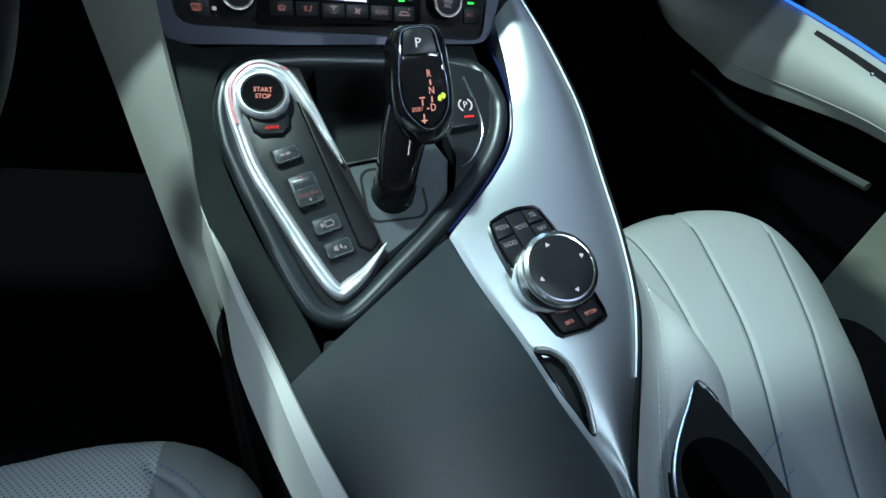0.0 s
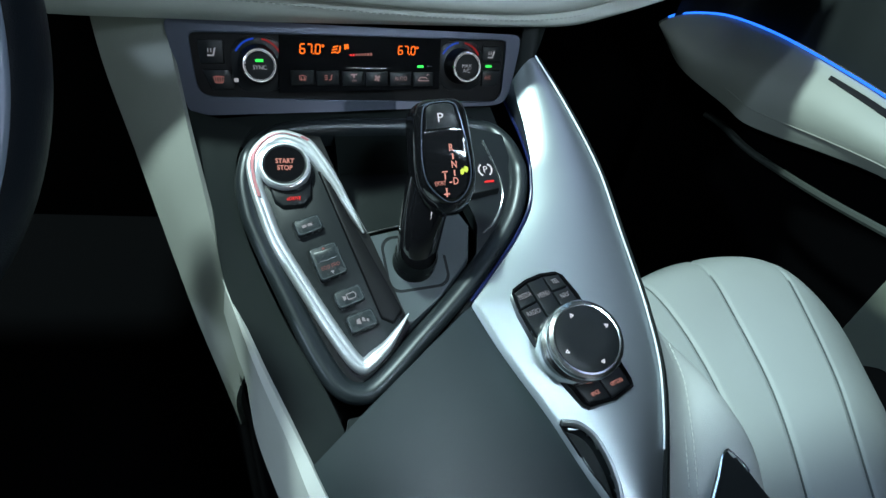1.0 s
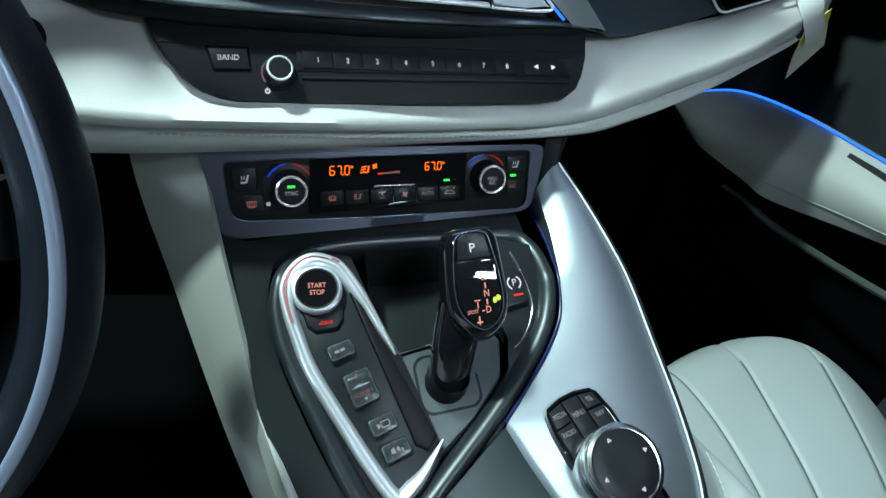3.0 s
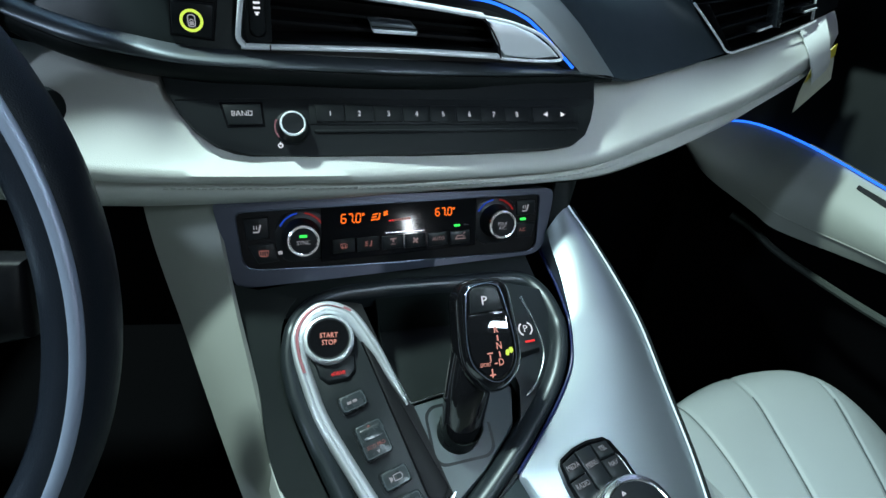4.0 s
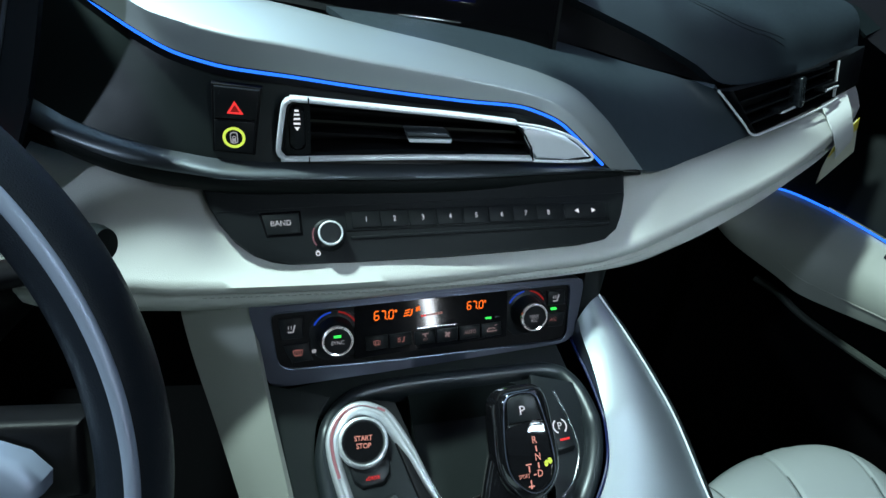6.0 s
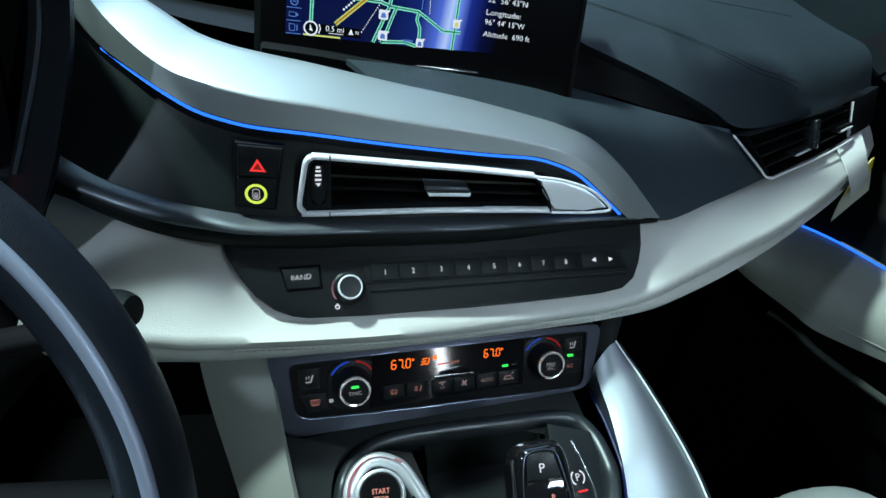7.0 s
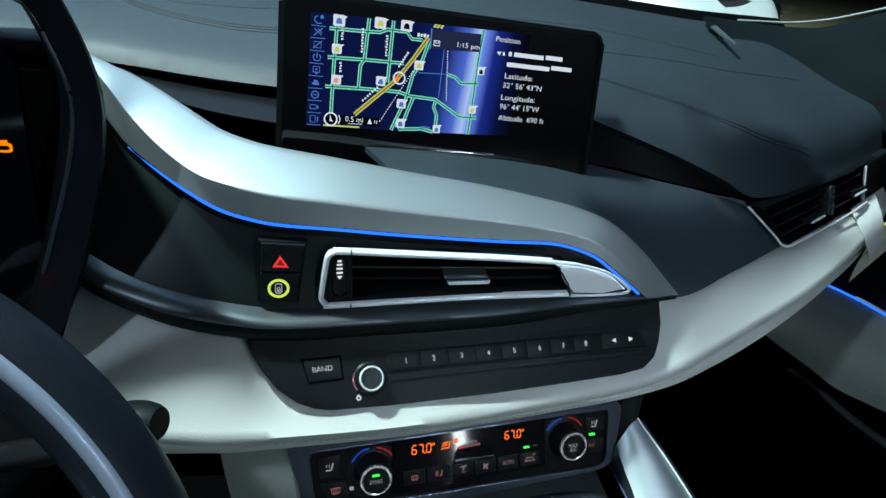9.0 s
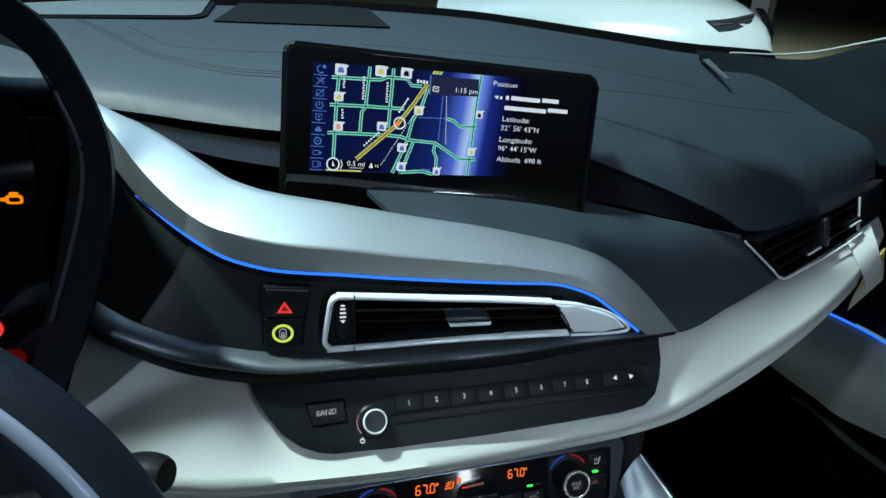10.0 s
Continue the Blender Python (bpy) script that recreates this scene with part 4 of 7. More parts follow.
part("lid", strip(LL, LR, 40, 24, lambda s: 4.5 * math.sin(math.pi * s) ** 0.45 - 3.0, 0.0, 0.01), LID, console, "dark leather-grained lid", smooth=50)
part("finger_well", pit(drape, inset(fg, -1.5), 3.2, 9, 3), BED, console, "dark satin finger recess beside the lid")
part("recess_edge", sweep([drape(x, y, 4.3) for x, y in [(p.x, p.y) for p in crom([(151, 213, 0), (162, 211.5, 0), (172, 204.5, 0), (179, 191, 0), (182.5, 176, 0), (182.5, 160, 0)], 30)]], [(-1.2, -3), (-1.2, 0), (0, 0.8), (1.6, 0.6), (2.2, -1), (2.0, -3)], (0, 0, 1)), ALU, console)
DL = [(-106, 416), (-97, 403), (-88, 386), (-75, 352), (-64, 305), (-36, 248), (-11, 205), (6, 186)]
DR = [(-52, 408), (-58, 400), (-62, 385), (-60, 360), (-50, 330), (-24, 281), (0, 243), (14, 215)]
part("left_deck", strip(DL, DR, 50, 10, lambda s: -3 - 5 * s, 0, 0.003), DECK, console, "dark satin deck")
part("front_deck", strip([(8, 196), (24, 213), (60, 252), (99, 291)], [(14, 224), (30, 229), (62, 257), (100, 296)], 30, 4, lambda s: -4.0, 0, 0.003), DECK, console)
part("back_deck", grid([[deck(x, y, z) for x, y in row] for z, row in ((-1, [(-110, 412), (-40, 428), (40, 441), (134, 453)]), (-4, [(-85, 405), (-30, 422), (50, 436), (138, 436)]), (-7, [(-58, 398), (-20, 416), (60, 428), (142, 412)]))], 0.003, (0, 0, 1)), DECK, console)

RIM = [(-61, 370), (-57, 347), (-50, 330), (-24, 281), (-6, 250), (7, 235), (22, 230.5), (37, 236), (67, 264), (102, 298), (135, 336), (148, 361), (151, 386), (144, 418), (122, 435), (60, 431), (0, 425), (-35, 416), (-54, 397)]
rim = [deck(p.x, p.y) for p in crom([(x, y, 0) for x, y in RIM], 150, True)]
part("surround_rim", sweep(rim, [(0, -9), (-0.6, -2), (1.0, 1.8), (3.6, 3.4), (7.0, 3.2), (10.5, 1.2), (13.5, -2.6), (15, -14), (6, -16)], tuple(NUP), True, flip=-1), SURROUND, console, "dark satin raised surround", smooth=60)
# blue reflection along the rim edge, built as a dark blue strip
part("blue_reflection", sweep([deck(p.x - 1.6, p.y, 1.4) for p in crom([(x, y, 0) for x, y in AL[:8]], 50)], circle(1.2, 8), (0, 0, 1)), BLUETINT, console, "thin dark blue strip painted for a reflection")
part("recess_floor", prism(lambda x, y, z=0: drape(x, y, z), inset(smooth2(RIM, 60), 9), -64, -60), BLACK, console)

tray = [(6, 414), (60, 420), (98, 424), (99, 372), (92, 361), (54, 345), (29, 339), (10, 371)]
part("tray_well", pit(deck, tray, -6, 34, 3), DECK, console, "deep black storage tray")
part("tray_edge", sweep([drape(x, y, -5) for x, y in ((8, 372), (28, 338), (54, 344), (92, 360), (99, 372))], circle(1.2, 8), (0, 0, 1)), CHROME, console)
plate = [(28, 337), (54, 343.5), (92, 359), (103, 346), (101, 324), (78, 298), (56, 279), (44, 298)]
part("shift_plate", prism(drape, plate, -16, -6.5, 1), PLATE, console, "dark satin plate round the shifter")
rp = [(101, 417), (135, 411), (141, 388), (139, 364), (127, 342), (100, 312), (86, 299), (99, 311), (108, 326), (110, 346), (101, 364)]
part("right_pad", prism(drape, rp, -16, -4.5, 1), BED, console)
part("pad_line", sweep([drape(p.x, p.y, -4) for p in crom([(118, 405, 0), (127, 385, 0), (131, 366, 0), (123, 348, 0), (113, 339, 0)], 24)], circle(0.9, 8), (0, 0, 1)), CHROME, console)
left_base = [(-52, 390), (-30, 405), (-5, 402), (9, 373), (30, 337), (56, 279), (30, 240), (14, 243), (-20, 290), (-46, 335)]
part("left_base", prism(drape, left_base, -16, -5), BLACK, console)

VP = [(26, 335), (16, 355), (6, 373), (-8, 391.5), (-18, 397.5), (-30, 400), (-41, 397.2), (-50.5, 388.5), (-55, 377), (-52.5, 364), (-46, 347), (-36, 325), (-14, 292), (5, 265), (16, 251.5), (24, 247.5), (31, 251), (41, 260.5), (48, 271), (55, 283)]
vp = crom([(x, y, 0) for x, y in VP], 140)
tp = [min(1.0, 0.15 + i / 22, 0.10 + (139 - i) / 16) for i in range(140)]
part("chrome_frame", sweep([drape(p.x, p.y, 0) for p in vp], [(0, -8), (-0.6, 0), (0.4, 3.0), (1.8, 4.5), (3.6, 4.5), (4.5, 3.5), (5.0, 3.3), (5.6, 3.7), (7.2, 3.1), (9.0, 1.2), (9.9, -1.0), (10.2, -8)], tuple(NUP), False, taper=tp, flip=-1), VCHROME, console, "bright V-shaped chrome frame", smooth=60)
# red reflection on the chrome, put in as a tinted strip
part("red_reflection", sweep([drape(p.x, p.y, 4.9) for p in crom([(-13, 391, 0), (-19, 393.4, 0), (-30, 395.6, 0), (-39, 393.2, 0), (-46.4, 386.6, 0), (-50.3, 377, 0), (-48.8, 365, 0), (-44.6, 353, 0)], 40)], [(-1.3, -0.6), (-0.9, 0.5), (0.9, 0.5), (1.3, -0.6)], tuple(NUP)), REDTINT, console)
bp = [(-42, 360), (-43, 384), (-30, 395), (-16, 391), (-4, 374), (22, 331), (46, 289), (49, 279), (38, 265), (25, 254), (13, 266), (-6, 291), (-30, 328)]
part("button_bed", prism(drape, bp, -8, -0.5, 0.6), BED, console)
part("bed_ridge", prism(drape, [(-6, 374), (-1, 372), (50, 285), (44, 277), (36, 280)], -2, 2.2, 1.2), BLACK, console)

st = con(-28.5, 375, 2, 1)
sb = part("start_button", lathe(st, [(14.6, 0), (14.2, 6), (13.4, 7.2), (11, 7.0), (0.01, 6.6)], seg=48), PIANO, console, "round black start button")
part("chrome_ring", lathe(st, [(14.4, 0), (14.4, 6.6), (15.0, 7.6), (15.9, 7.5), (16.2, 6.4), (16.8, 6.2), (17.4, 5.0), (17.6, 0)], seg=56), VCHROME, sb, "chrome ring")
part("lettering", words("START", st, 0, 2.2, 3.5, 7.4, squeeze=0.85, bold=0.012), PINK, sb)
part("lettering", words("STOP", st, 0, -2.9, 3.5, 7.4, squeeze=0.85, bold=0.012), PINK, sb)
ed = part("drive_key", prism(drape, [(-39, 363), (-35, 359), (-20, 360), (-11, 366), (-10.5, 356), (-15, 350.5), (-29, 348.5), (-34.5, 352)], -1, 3.4, 1), KEY, console)
part("lettering", words("eDRIVE", con(-22, 354.5, 6, 3.7), 0, 0, 2.5, 0.1, squeeze=0.85, bold=0.01), RED, ed)
part("upper_mark", prism(con(-23.5, 360.4, 6, 3.5), rrect(0, 0, 9, 0.7, 0.2), 0, 0.2), CKEY, ed)
for nm, cx, cy, w, hh, sym in (("stability_key", -12, 337.5, 17, 10.5, "bars"), ("camera_key", 15, 293, 17.5, 11, "cam"), ("parking_key", 23, 278.3, 17.5, 11, "park")):
    f = con(cx, cy, 20, 0)
    k = part(nm, prism(f, rrect(0, 0, w + 1, hh + 1, 2.4, 4), -2, 4.4, 1.0, 3), CKEY, console)
    part("key_surround", ringprism(f, rrect(0, 0, w + 4.2, hh + 4.2, 3.4, 4), rrect(0, 0, w + 1.6, hh + 1.6, 2.6, 4), -1, 0.2), RADIO, k)
    # paler ring painted for the highlight on the cap's edge
    part("key_highlight", ringprism(f, rrect(0, 0, w - 0.8, hh - 0.8, 2, 4), rrect(0, 0, w - 1.6, hh - 1.6, 1.8, 4), 4.3, 4.55), PLATE, k)
    if sym == "bars":
        part("symbol", merge(prism(f, rrect(-3, 0, 3, 1.8, 0.3), 4.4, 4.7), prism(f, rrect(1, 0, 3, 1.8, 0.3), 4.4, 4.7)), DIMWHITE, k)
    elif sym == "cam":
        part("symbol", merge(line2(f, [(-1.5, -1.9), (3.6, -1.9), (4.4, 0), (3.6, 1.9), (-1.5, 1.9), (-1.5, -1.9)], 0.7, 4.4, 4.7), prism(f, [(-2.4, -0.9), (-4.4, -1.7), (-4.4, 1.7), (-2.4, 0.9)], 4.4, 4.7)), DIMWHITE, k)
    else:
        part("symbol", merge(prism(f, [(-4, -1), (-1.2, -2), (-1.0, 2), (-3.4, 1.6)], 4.4, 4.7), prism(f, [(0, -0.4), (2, -1.6), (2, 1.4), (0.6, 1.8)], 4.4, 4.7), prism(f, rrect(3.6, -1.2, 1.3, 2.0, 0.4), 4.4, 4.7)), DIMWHITE, k)
f = con(1.2, 315, 20, 0)
k = part("mode_rocker", prism(f, rrect(0, 0, 19, 23.5, 2.4, 4), -2, 4.6, 1.0, 3), CKEY, console, "two-way drive mode rocker")
part("key_surround", ringprism(f, rrect(0, 0, 22.4, 26.9, 3.4, 4), rrect(0, 0, 19.6, 24.1, 2.6, 4), -1, 0.2), RADIO, k)
# the rocker's edge highlight, again a paler ring
part("key_highlight", ringprism(f, rrect(0, 0, 17.4, 21.9, 2, 4), rrect(0, 0, 16.6, 21.1, 1.8, 4), 4.5, 4.75), PLATE, k)
part("rocker_dip", prism(f, rrect(0, 4.4, 14.5, 8, 1.5), 4.4, 4.85, 0.4), CKEY, k)
part("lettering", words("ECO PRO", f, 0, -4.2, 2.5, 4.95, squeeze=0.85), DIMRED, k)
part("arrow_mark", prism(f, [(-1.2, -7.4), (1.2, -7.4), (0, -9.6)], 4.6, 4.9), DIMWHITE, k)
part("arrow_mark", prism(f, [(-1.2, 8.6), (1.2, 8.6), (0, 10.2)], 4.6, 4.9), DIMRED, k)
pk = part("parking_brake_key", prism(drape, [(106, 390), (121, 390), (127, 367), (105, 362)], -6, 1.5, 1.2), KEY, console)
f = con(117, 379, 8, 2)
part("lettering", merge(words("P", f, 0, 1, 5.2, 0.2), arc(f, 4.6, 5.6, -60, 60, 0, 0.3, 0, 1), arc(f, 4.6, 5.6, 120, 240, 0, 0.3, 0, 1)), WHITE, pk)
part("red_bar", prism(f, rrect(1, -8.6, 7.5, 1.5, 0.3), 0, 0.3), RED, pk)

# ---- shifter ----
shifter = thing("gear_shifter", (61, 318, 452), "glossy black gear shifter with lit gear letters", "gear shifter")
bf = con(61, 318, 8, -6.5)
part("boot_frame", merge(ringprism(bf, rrect(1, 0, 45, 42, 9, 6), rrect(1, 0, 41, 38, 8, 6), -2, 1.0), ringprism(bf, rrect(1, 0, 41, 38, 8, 6), rrect(1, 0, 31, 29, 9, 6), -4, -0.6)), KEY, shifter, "dark squared frame")
part("boot", lathe(bf, [(16, -2), (14.5, 6), (13.2, 12), (12.2, 20)], seg=40), SOFT, shifter)
neck_path = crom(metres([(61, 317, 456), (62, 322, 474), (64, 330, 494), (68, 341, 514), (71, 348, 526)]), 22)
part("neck", sweep(neck_path, [(14.5 * math.copysign(abs(math.cos(q)) ** 0.8, math.cos(q)), 13 * math.copysign(abs(math.sin(q)) ** 0.8, math.sin(q))) for q in np.linspace(0, 2 * math.pi, 28, endpoint=False)], (0, 1, 0), taper=list(np.linspace(0.94, 1.16, 22))), PIANO, shifter, "glossy black neck")
part("neck_ring", sweep([neck_path[3] + (Vector((math.cos(q), math.sin(q), 0)) * 0.0148 + Vector((0, 0, 0.004 * math.sin(q)))) * 0.98 for q in np.linspace(0, 2 * math.pi, 40, endpoint=False)], circle(0.8, 6), (0, 0, 1), True), SOFT, shifter)
# head: rounded sections along its face, from the button end down to the driver
ax = Vector((0.148, -0.622, -0.769)).normalized()
sx = Vector((0.985, 0.013, 0.168))
sx = (sx - ax * sx.dot(ax)).normalized()
fn_ = -sx.cross(ax).normalized()


def hp(u, v, w):
    """Across, along towards the driver and out of the shifter's face."""
    return (Vector((67, 344, 559.5)) + sx * (u + 0.7) + ax * v + fn_ * w) / 1000


secs = [(-13, 7, -9, 7), (-11.5, 10, -4, 14), (-8, 12.2, -1.2, 20), (-2, 13.6, -0.2, 25), (12, 15.0, 0, 29), (28, 16.2, 0, 31), (40, 15.8, -0.4, 32), (48, 13.4, -1.8, 31), (54, 10.2, -4.6, 28), (59, 6.6, -9, 22), (62, 3.4, -14, 12)]
rows = []
for v, wd, top, th in secs:
    r = []
    for i in range(36):
        a = 2 * math.pi * i / 36
        ca, sa = math.cos(a), math.sin(a)
        e = 0.46 if sa > 0 else 0.7
        skirt = math.copysign(5.6, ca) * min(1, max(0, 0.85 - sa)) * min(1, abs(ca) * 2)
        r.append(hp(wd * math.copysign(abs(ca) ** e, ca) * (1 + 0.06 * max(0, -sa)) + (skirt - 5.0 * max(0, -sa)) * min(1, th / 25), v, top - th / 2 + th / 2 * math.copysign(abs(sa) ** e, sa)))
    rows.append(r + [r[0]])
cols = [crom([r[i] for r in rows], 44) for i in range(37)]
hb = grid([[c[j] for c in cols] for j in range(44)])
bmesh.ops.remove_doubles(hb, verts=hb.verts, dist=1e-6)
bmesh.ops.holes_fill(hb, edges=[e for e in hb.edges if len(e.link_faces) == 1])
head = part("grip", hb, PIANO, shifter, "piano black grip", smooth=60)


class Face:
    """The shifter's face: across, up towards the button, and out of it."""

    def __call__(self, x, y, z=0.0):
        lift = np.interp(-y, [-13, -11.5, -8, -2, 12, 28, 40, 48, 54, 59], [-9, -4, -1.2, -0.2, 0, 0, -0.4, -1.8, -4.6, -9])
        return hp(x - 0.7, -y, float(lift) + z)


hf = Face()
rim_ = [(-9.6, 6.6), (-6, 9.2), (0.6, 10.0), (7.6, 9.2), (10.8, 6.4), (13.0, -4), (15.0, -18), (15.8, -30), (15.0, -40), (11, -48), (5, -52.6), (-1, -52.0), (-8, -46), (-12.8, -38), (-14.2, -26), (-13.0, -10), (-11.4, 0)]
part("face_edge", sweep([hf(x, y, 0.1) for x, y in smooth2(rim_, 90)], circle(0.4, 6), tuple(fn_), True), ALU_DARK, head, "thin bright edge round the face")
part("face_glass", prism(hf, inset(smooth2([(-11.0, -9.6), (12.4, -9.6), (13.8, -20), (14.4, -31), (13.6, -39.5), (10, -46.4), (4.8, -50.6), (-0.6, -50), (-7, -44.4), (-11.6, -37), (-12.8, -26)], 48), 0.2), -1.5, 0.5, 0.3), PIANO, head, "glossy black glass")
pb = part("park_button", prism(hf, [(-8.2, 6.4), (-5.6, 8.4), (0.6, 9.0), (6.6, 8.4), (9.2, 6.4), (11.2, -7.2), (-9.8, -7.2)], -2, 0.9, 0.6), KEY, head, "park button")
part("lettering", words("P", hf, 0, -0.4, 5.6, 1.15), WHITE, pb)
part("button_line", line2(hf, [(-10.6, -8.4), (12.0, -8.4)], 0.7, 0.1, 0.5), CHROME, head)
for txt, x, y, s in (("R", 4.6, -19.3, 4.4), ("N", 5.4, -29.8, 4.4), ("D", 5.4, -40.2, 4.4)):
    part("lettering", words(txt, hf, x, y, s, 0.75, squeeze=0.78, bold=0.01), PINK, head)
for y in (-24.6, -35.0):
    part("gate_line", line2(hf, [(5.1, y + 1.8), (5.2, y - 1.8)], 0.9, 0.5, 0.75), PINK, head)
part("lettering", words("SPORT", hf, -4.6, -40.6, 2.7, 0.75, squeeze=0.62), PINK, head)
part("gate_line", line2(hf, [(1.2, -40.5), (3.0, -40.4)], 0.8, 0.5, 0.75), PINK, head)
part("minus_mark", line2(hf, [(-2.8, -33.6), (0.8, -33.6)], 0.8, 0.5, 0.75), PINK, head)
part("gate_line", line2(hf, [(-1.0, -34.6), (-1.0, -38.4)], 0.8, 0.5, 0.75), PINK, head)
part("plus_mark", merge(line2(hf, [(-2.8, -47.6), (1.0, -47.6)], 0.9, 0.5, 0.75), line2(hf, [(-0.9, -43.6), (-0.9, -49.4)], 0.9, 0.5, 0.75)), PINK, head)
part("green_symbol", merge(prism(hf, smooth2([(9.2, -33.4), (10.6, -32.6), (11.4, -34), (10.8, -36.4), (9.0, -36)], 14), 0.4, 0.8), prism(hf, smooth2([(11.6, -31.6), (13.4, -32), (14, -33.8), (12.6, -35.6), (11.4, -34)], 14), 0.4, 0.8)), LIME, head)


# ---- rotary controller ----
ctrl = thing("rotary_controller", (166, 262, 430), "black and chrome rotary controller with lettered keys", "rotary controller")
U2, V2 = Vector((0.95, 0.31)), Vector((-0.487, 0.873))


def kp(u, v, z=0.0):
    """Skewed plan axes of the controller plate."""
    s = 6.2
    return drape(165 + U2.x * u + V2.x * v, 261 + U2.y * u + V2.y * v, z + s)


pl = [(-20.5, 40), (-18, 43), (-6, 46), (6, 46.4), (18, 44), (21.5, 40), (24, 26), (24, 0), (22.5, -38), (20.5, -43), (4, -46), (-16, -43.5), (-19, -40), (-23, -14), (-24, 10), (-23, 28)]
part("plate_rim", ringprism(kp, pl, inset(pl, 1.6), -4, 2.4), PIANO, ctrl)
part("plate", prism(kp, inset(pl, 1.2), -5, 0.4), PIANO, ctrl, "glossy black plate")
for txt, quad, tx, ty in (("MEDIA", [(-18.6, 40), (-7.2, 42.6), (-7.2, 30.2), (-20.6, 29)], -13, 35.6), ("RADIO", [(-20.8, 28), (-7.2, 29.2), (-7.2, 8), (-21.4, 8)], -14, 23.6), ("MENU", [(-6.2, 43), (6.2, 43.2), (6.2, 14), (-6.2, 14)], 0, 32),
                          ("TEL", [(7.2, 43), (18.4, 41.2), (19.6, 32), (7.2, 32.4)], 13, 37.4), ("NAV", [(7.2, 31.4), (19.8, 31), (21.2, 14), (7.2, 14)], 13.8, 26.6),
                          ("BACK", [(-16, -28), (1.4, -30), (1.4, -43.4), (-14.6, -41)], -6.6, -36.8), ("OPTION", [(2.4, -30), (20, -28), (20, -40.8), (2.4, -43.4)], 11.4, -36)):
    k = part("key", prism(kp, quad, 0, 3.2 if ty > 0 else 1.6, 1.0), KEY, ctrl)
    part("lettering", words(txt, kp, tx, ty, 3.3 if ty > 0 else 2.5, 3.45 if ty > 0 else 1.85, squeeze=0.72), DIMWHITE if ty > 0 else PINK, k)
kf = con(166, 259, 27, 7.2)
kb = part("knob_base", lathe(kf, [(26, -4), (26.8, 2), (27.2, 6), (26, 8.6), (23.6, 9.4), (23.2, 14)], seg=64), CHROME, ctrl, "chrome base collar")
part("dark_band", lathe(kf, [(23.4, 8), (23.8, 10), (24.8, 15), (25.6, 18)], seg=64), PIANO, kb)
part("knob_top", lathe(kf, [(26.0, 17), (27.0, 18.6), (27.0, 20.4), (26.0, 22.2), (23.6, 23.2), (22.4, 22.9)], seg=64), CHROME, ctrl, "chrome ring")
disc = part("touch_disc", lathe(kf, [(22.6, 22.6), (22.0, 22.9), (12, 22.5), (0.01, 22.3)], seg=56), KEY, ctrl, "matt black touch disc")
for a in (90, 0, 180, 270):
    ca, sa = math.cos(radians(a)), math.sin(radians(a))
    tri = [(16.6 * ca - 1.6 * sa, 16.6 * sa + 1.6 * ca), (16.6 * ca + 1.6 * sa, 16.6 * sa - 1.6 * ca), (19.2 * ca, 19.2 * sa)]
    tin = inset(tri, 1.0)
    part("arrow_mark", ringprism(kf, tri, tin, 22.7, 23.15), WHITE, disc)

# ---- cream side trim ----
# cream leather darkened in colour for the dappled shade on the upper panel
TRIMSHADED = mat("shaded_trim_leather", (0.25, 0.26, 0.235), 0.5, vary=0.12, vscale=9, bump=0.35, bscale=900, kind="leather")
trim = thing("console_trim", (-60, 300, 330), "cream leather-look trim along the console side", "trim panel")
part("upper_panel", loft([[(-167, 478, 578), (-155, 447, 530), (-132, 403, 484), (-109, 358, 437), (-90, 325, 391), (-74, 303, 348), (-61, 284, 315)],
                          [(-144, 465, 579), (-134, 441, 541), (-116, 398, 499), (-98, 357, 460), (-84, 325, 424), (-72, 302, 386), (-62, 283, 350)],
                          [(-112, 452, 580), (-106, 435, 552), (-93, 394, 514), (-80, 356, 482), (-70, 325, 456), (-62, 302, 424), (-54, 282, 384)]], 40, 6, 0.004, (-1, 0, 0.5)), TRIMSHADED, trim)
part("lower_bar", loft([[(-66, 308, 452), (-37, 250, 431), (-12, 206, 411), (8, 168, 398), (25, 138, 389), (52, 88, 374), (72, 50, 366)],
                        [(-64, 303, 450), (-42, 253, 429), (-22, 214, 410), (-5, 176, 396), (13, 139, 385), (42, 88, 370), (62, 50, 362)]], 40, 2, 0.003, (0, 0, 1)), CREAM, trim)
part("lower_side", loft([[(-64, 303, 450), (-42, 253, 429), (-22, 214, 410), (-5, 176, 396), (13, 139, 385), (42, 88, 370), (62, 50, 362)],
                         [(-70, 310, 402), (-54, 279, 388), (-45, 244, 374), (-35, 220, 362), (-19, 187, 350), (-3, 156, 340), (30, 95, 322), (50, 50, 314)]], 40, 3, 0.003, (-1, 0, 0)), CREAM, trim)
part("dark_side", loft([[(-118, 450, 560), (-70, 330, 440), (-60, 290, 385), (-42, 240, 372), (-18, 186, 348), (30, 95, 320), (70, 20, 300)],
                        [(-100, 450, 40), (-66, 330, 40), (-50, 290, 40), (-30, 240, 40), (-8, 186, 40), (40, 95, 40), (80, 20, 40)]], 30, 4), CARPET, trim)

# ---- passenger-side leather of the tunnel ----
tun = thing("tunnel_cover", (270, 180, 340), "cream stitched leather cover beside the console", "tunnel cover")
ia = [(192, 440, 500), (214, 392, 478), (226, 348, 466), (234, 310, 452), (238, 284, 442), (240, 258, 430), (238, 234, 420), (230, 200, 405), (218, 163, 392), (206, 128, 384), (204, 90, 376), (204, 40, 366)]
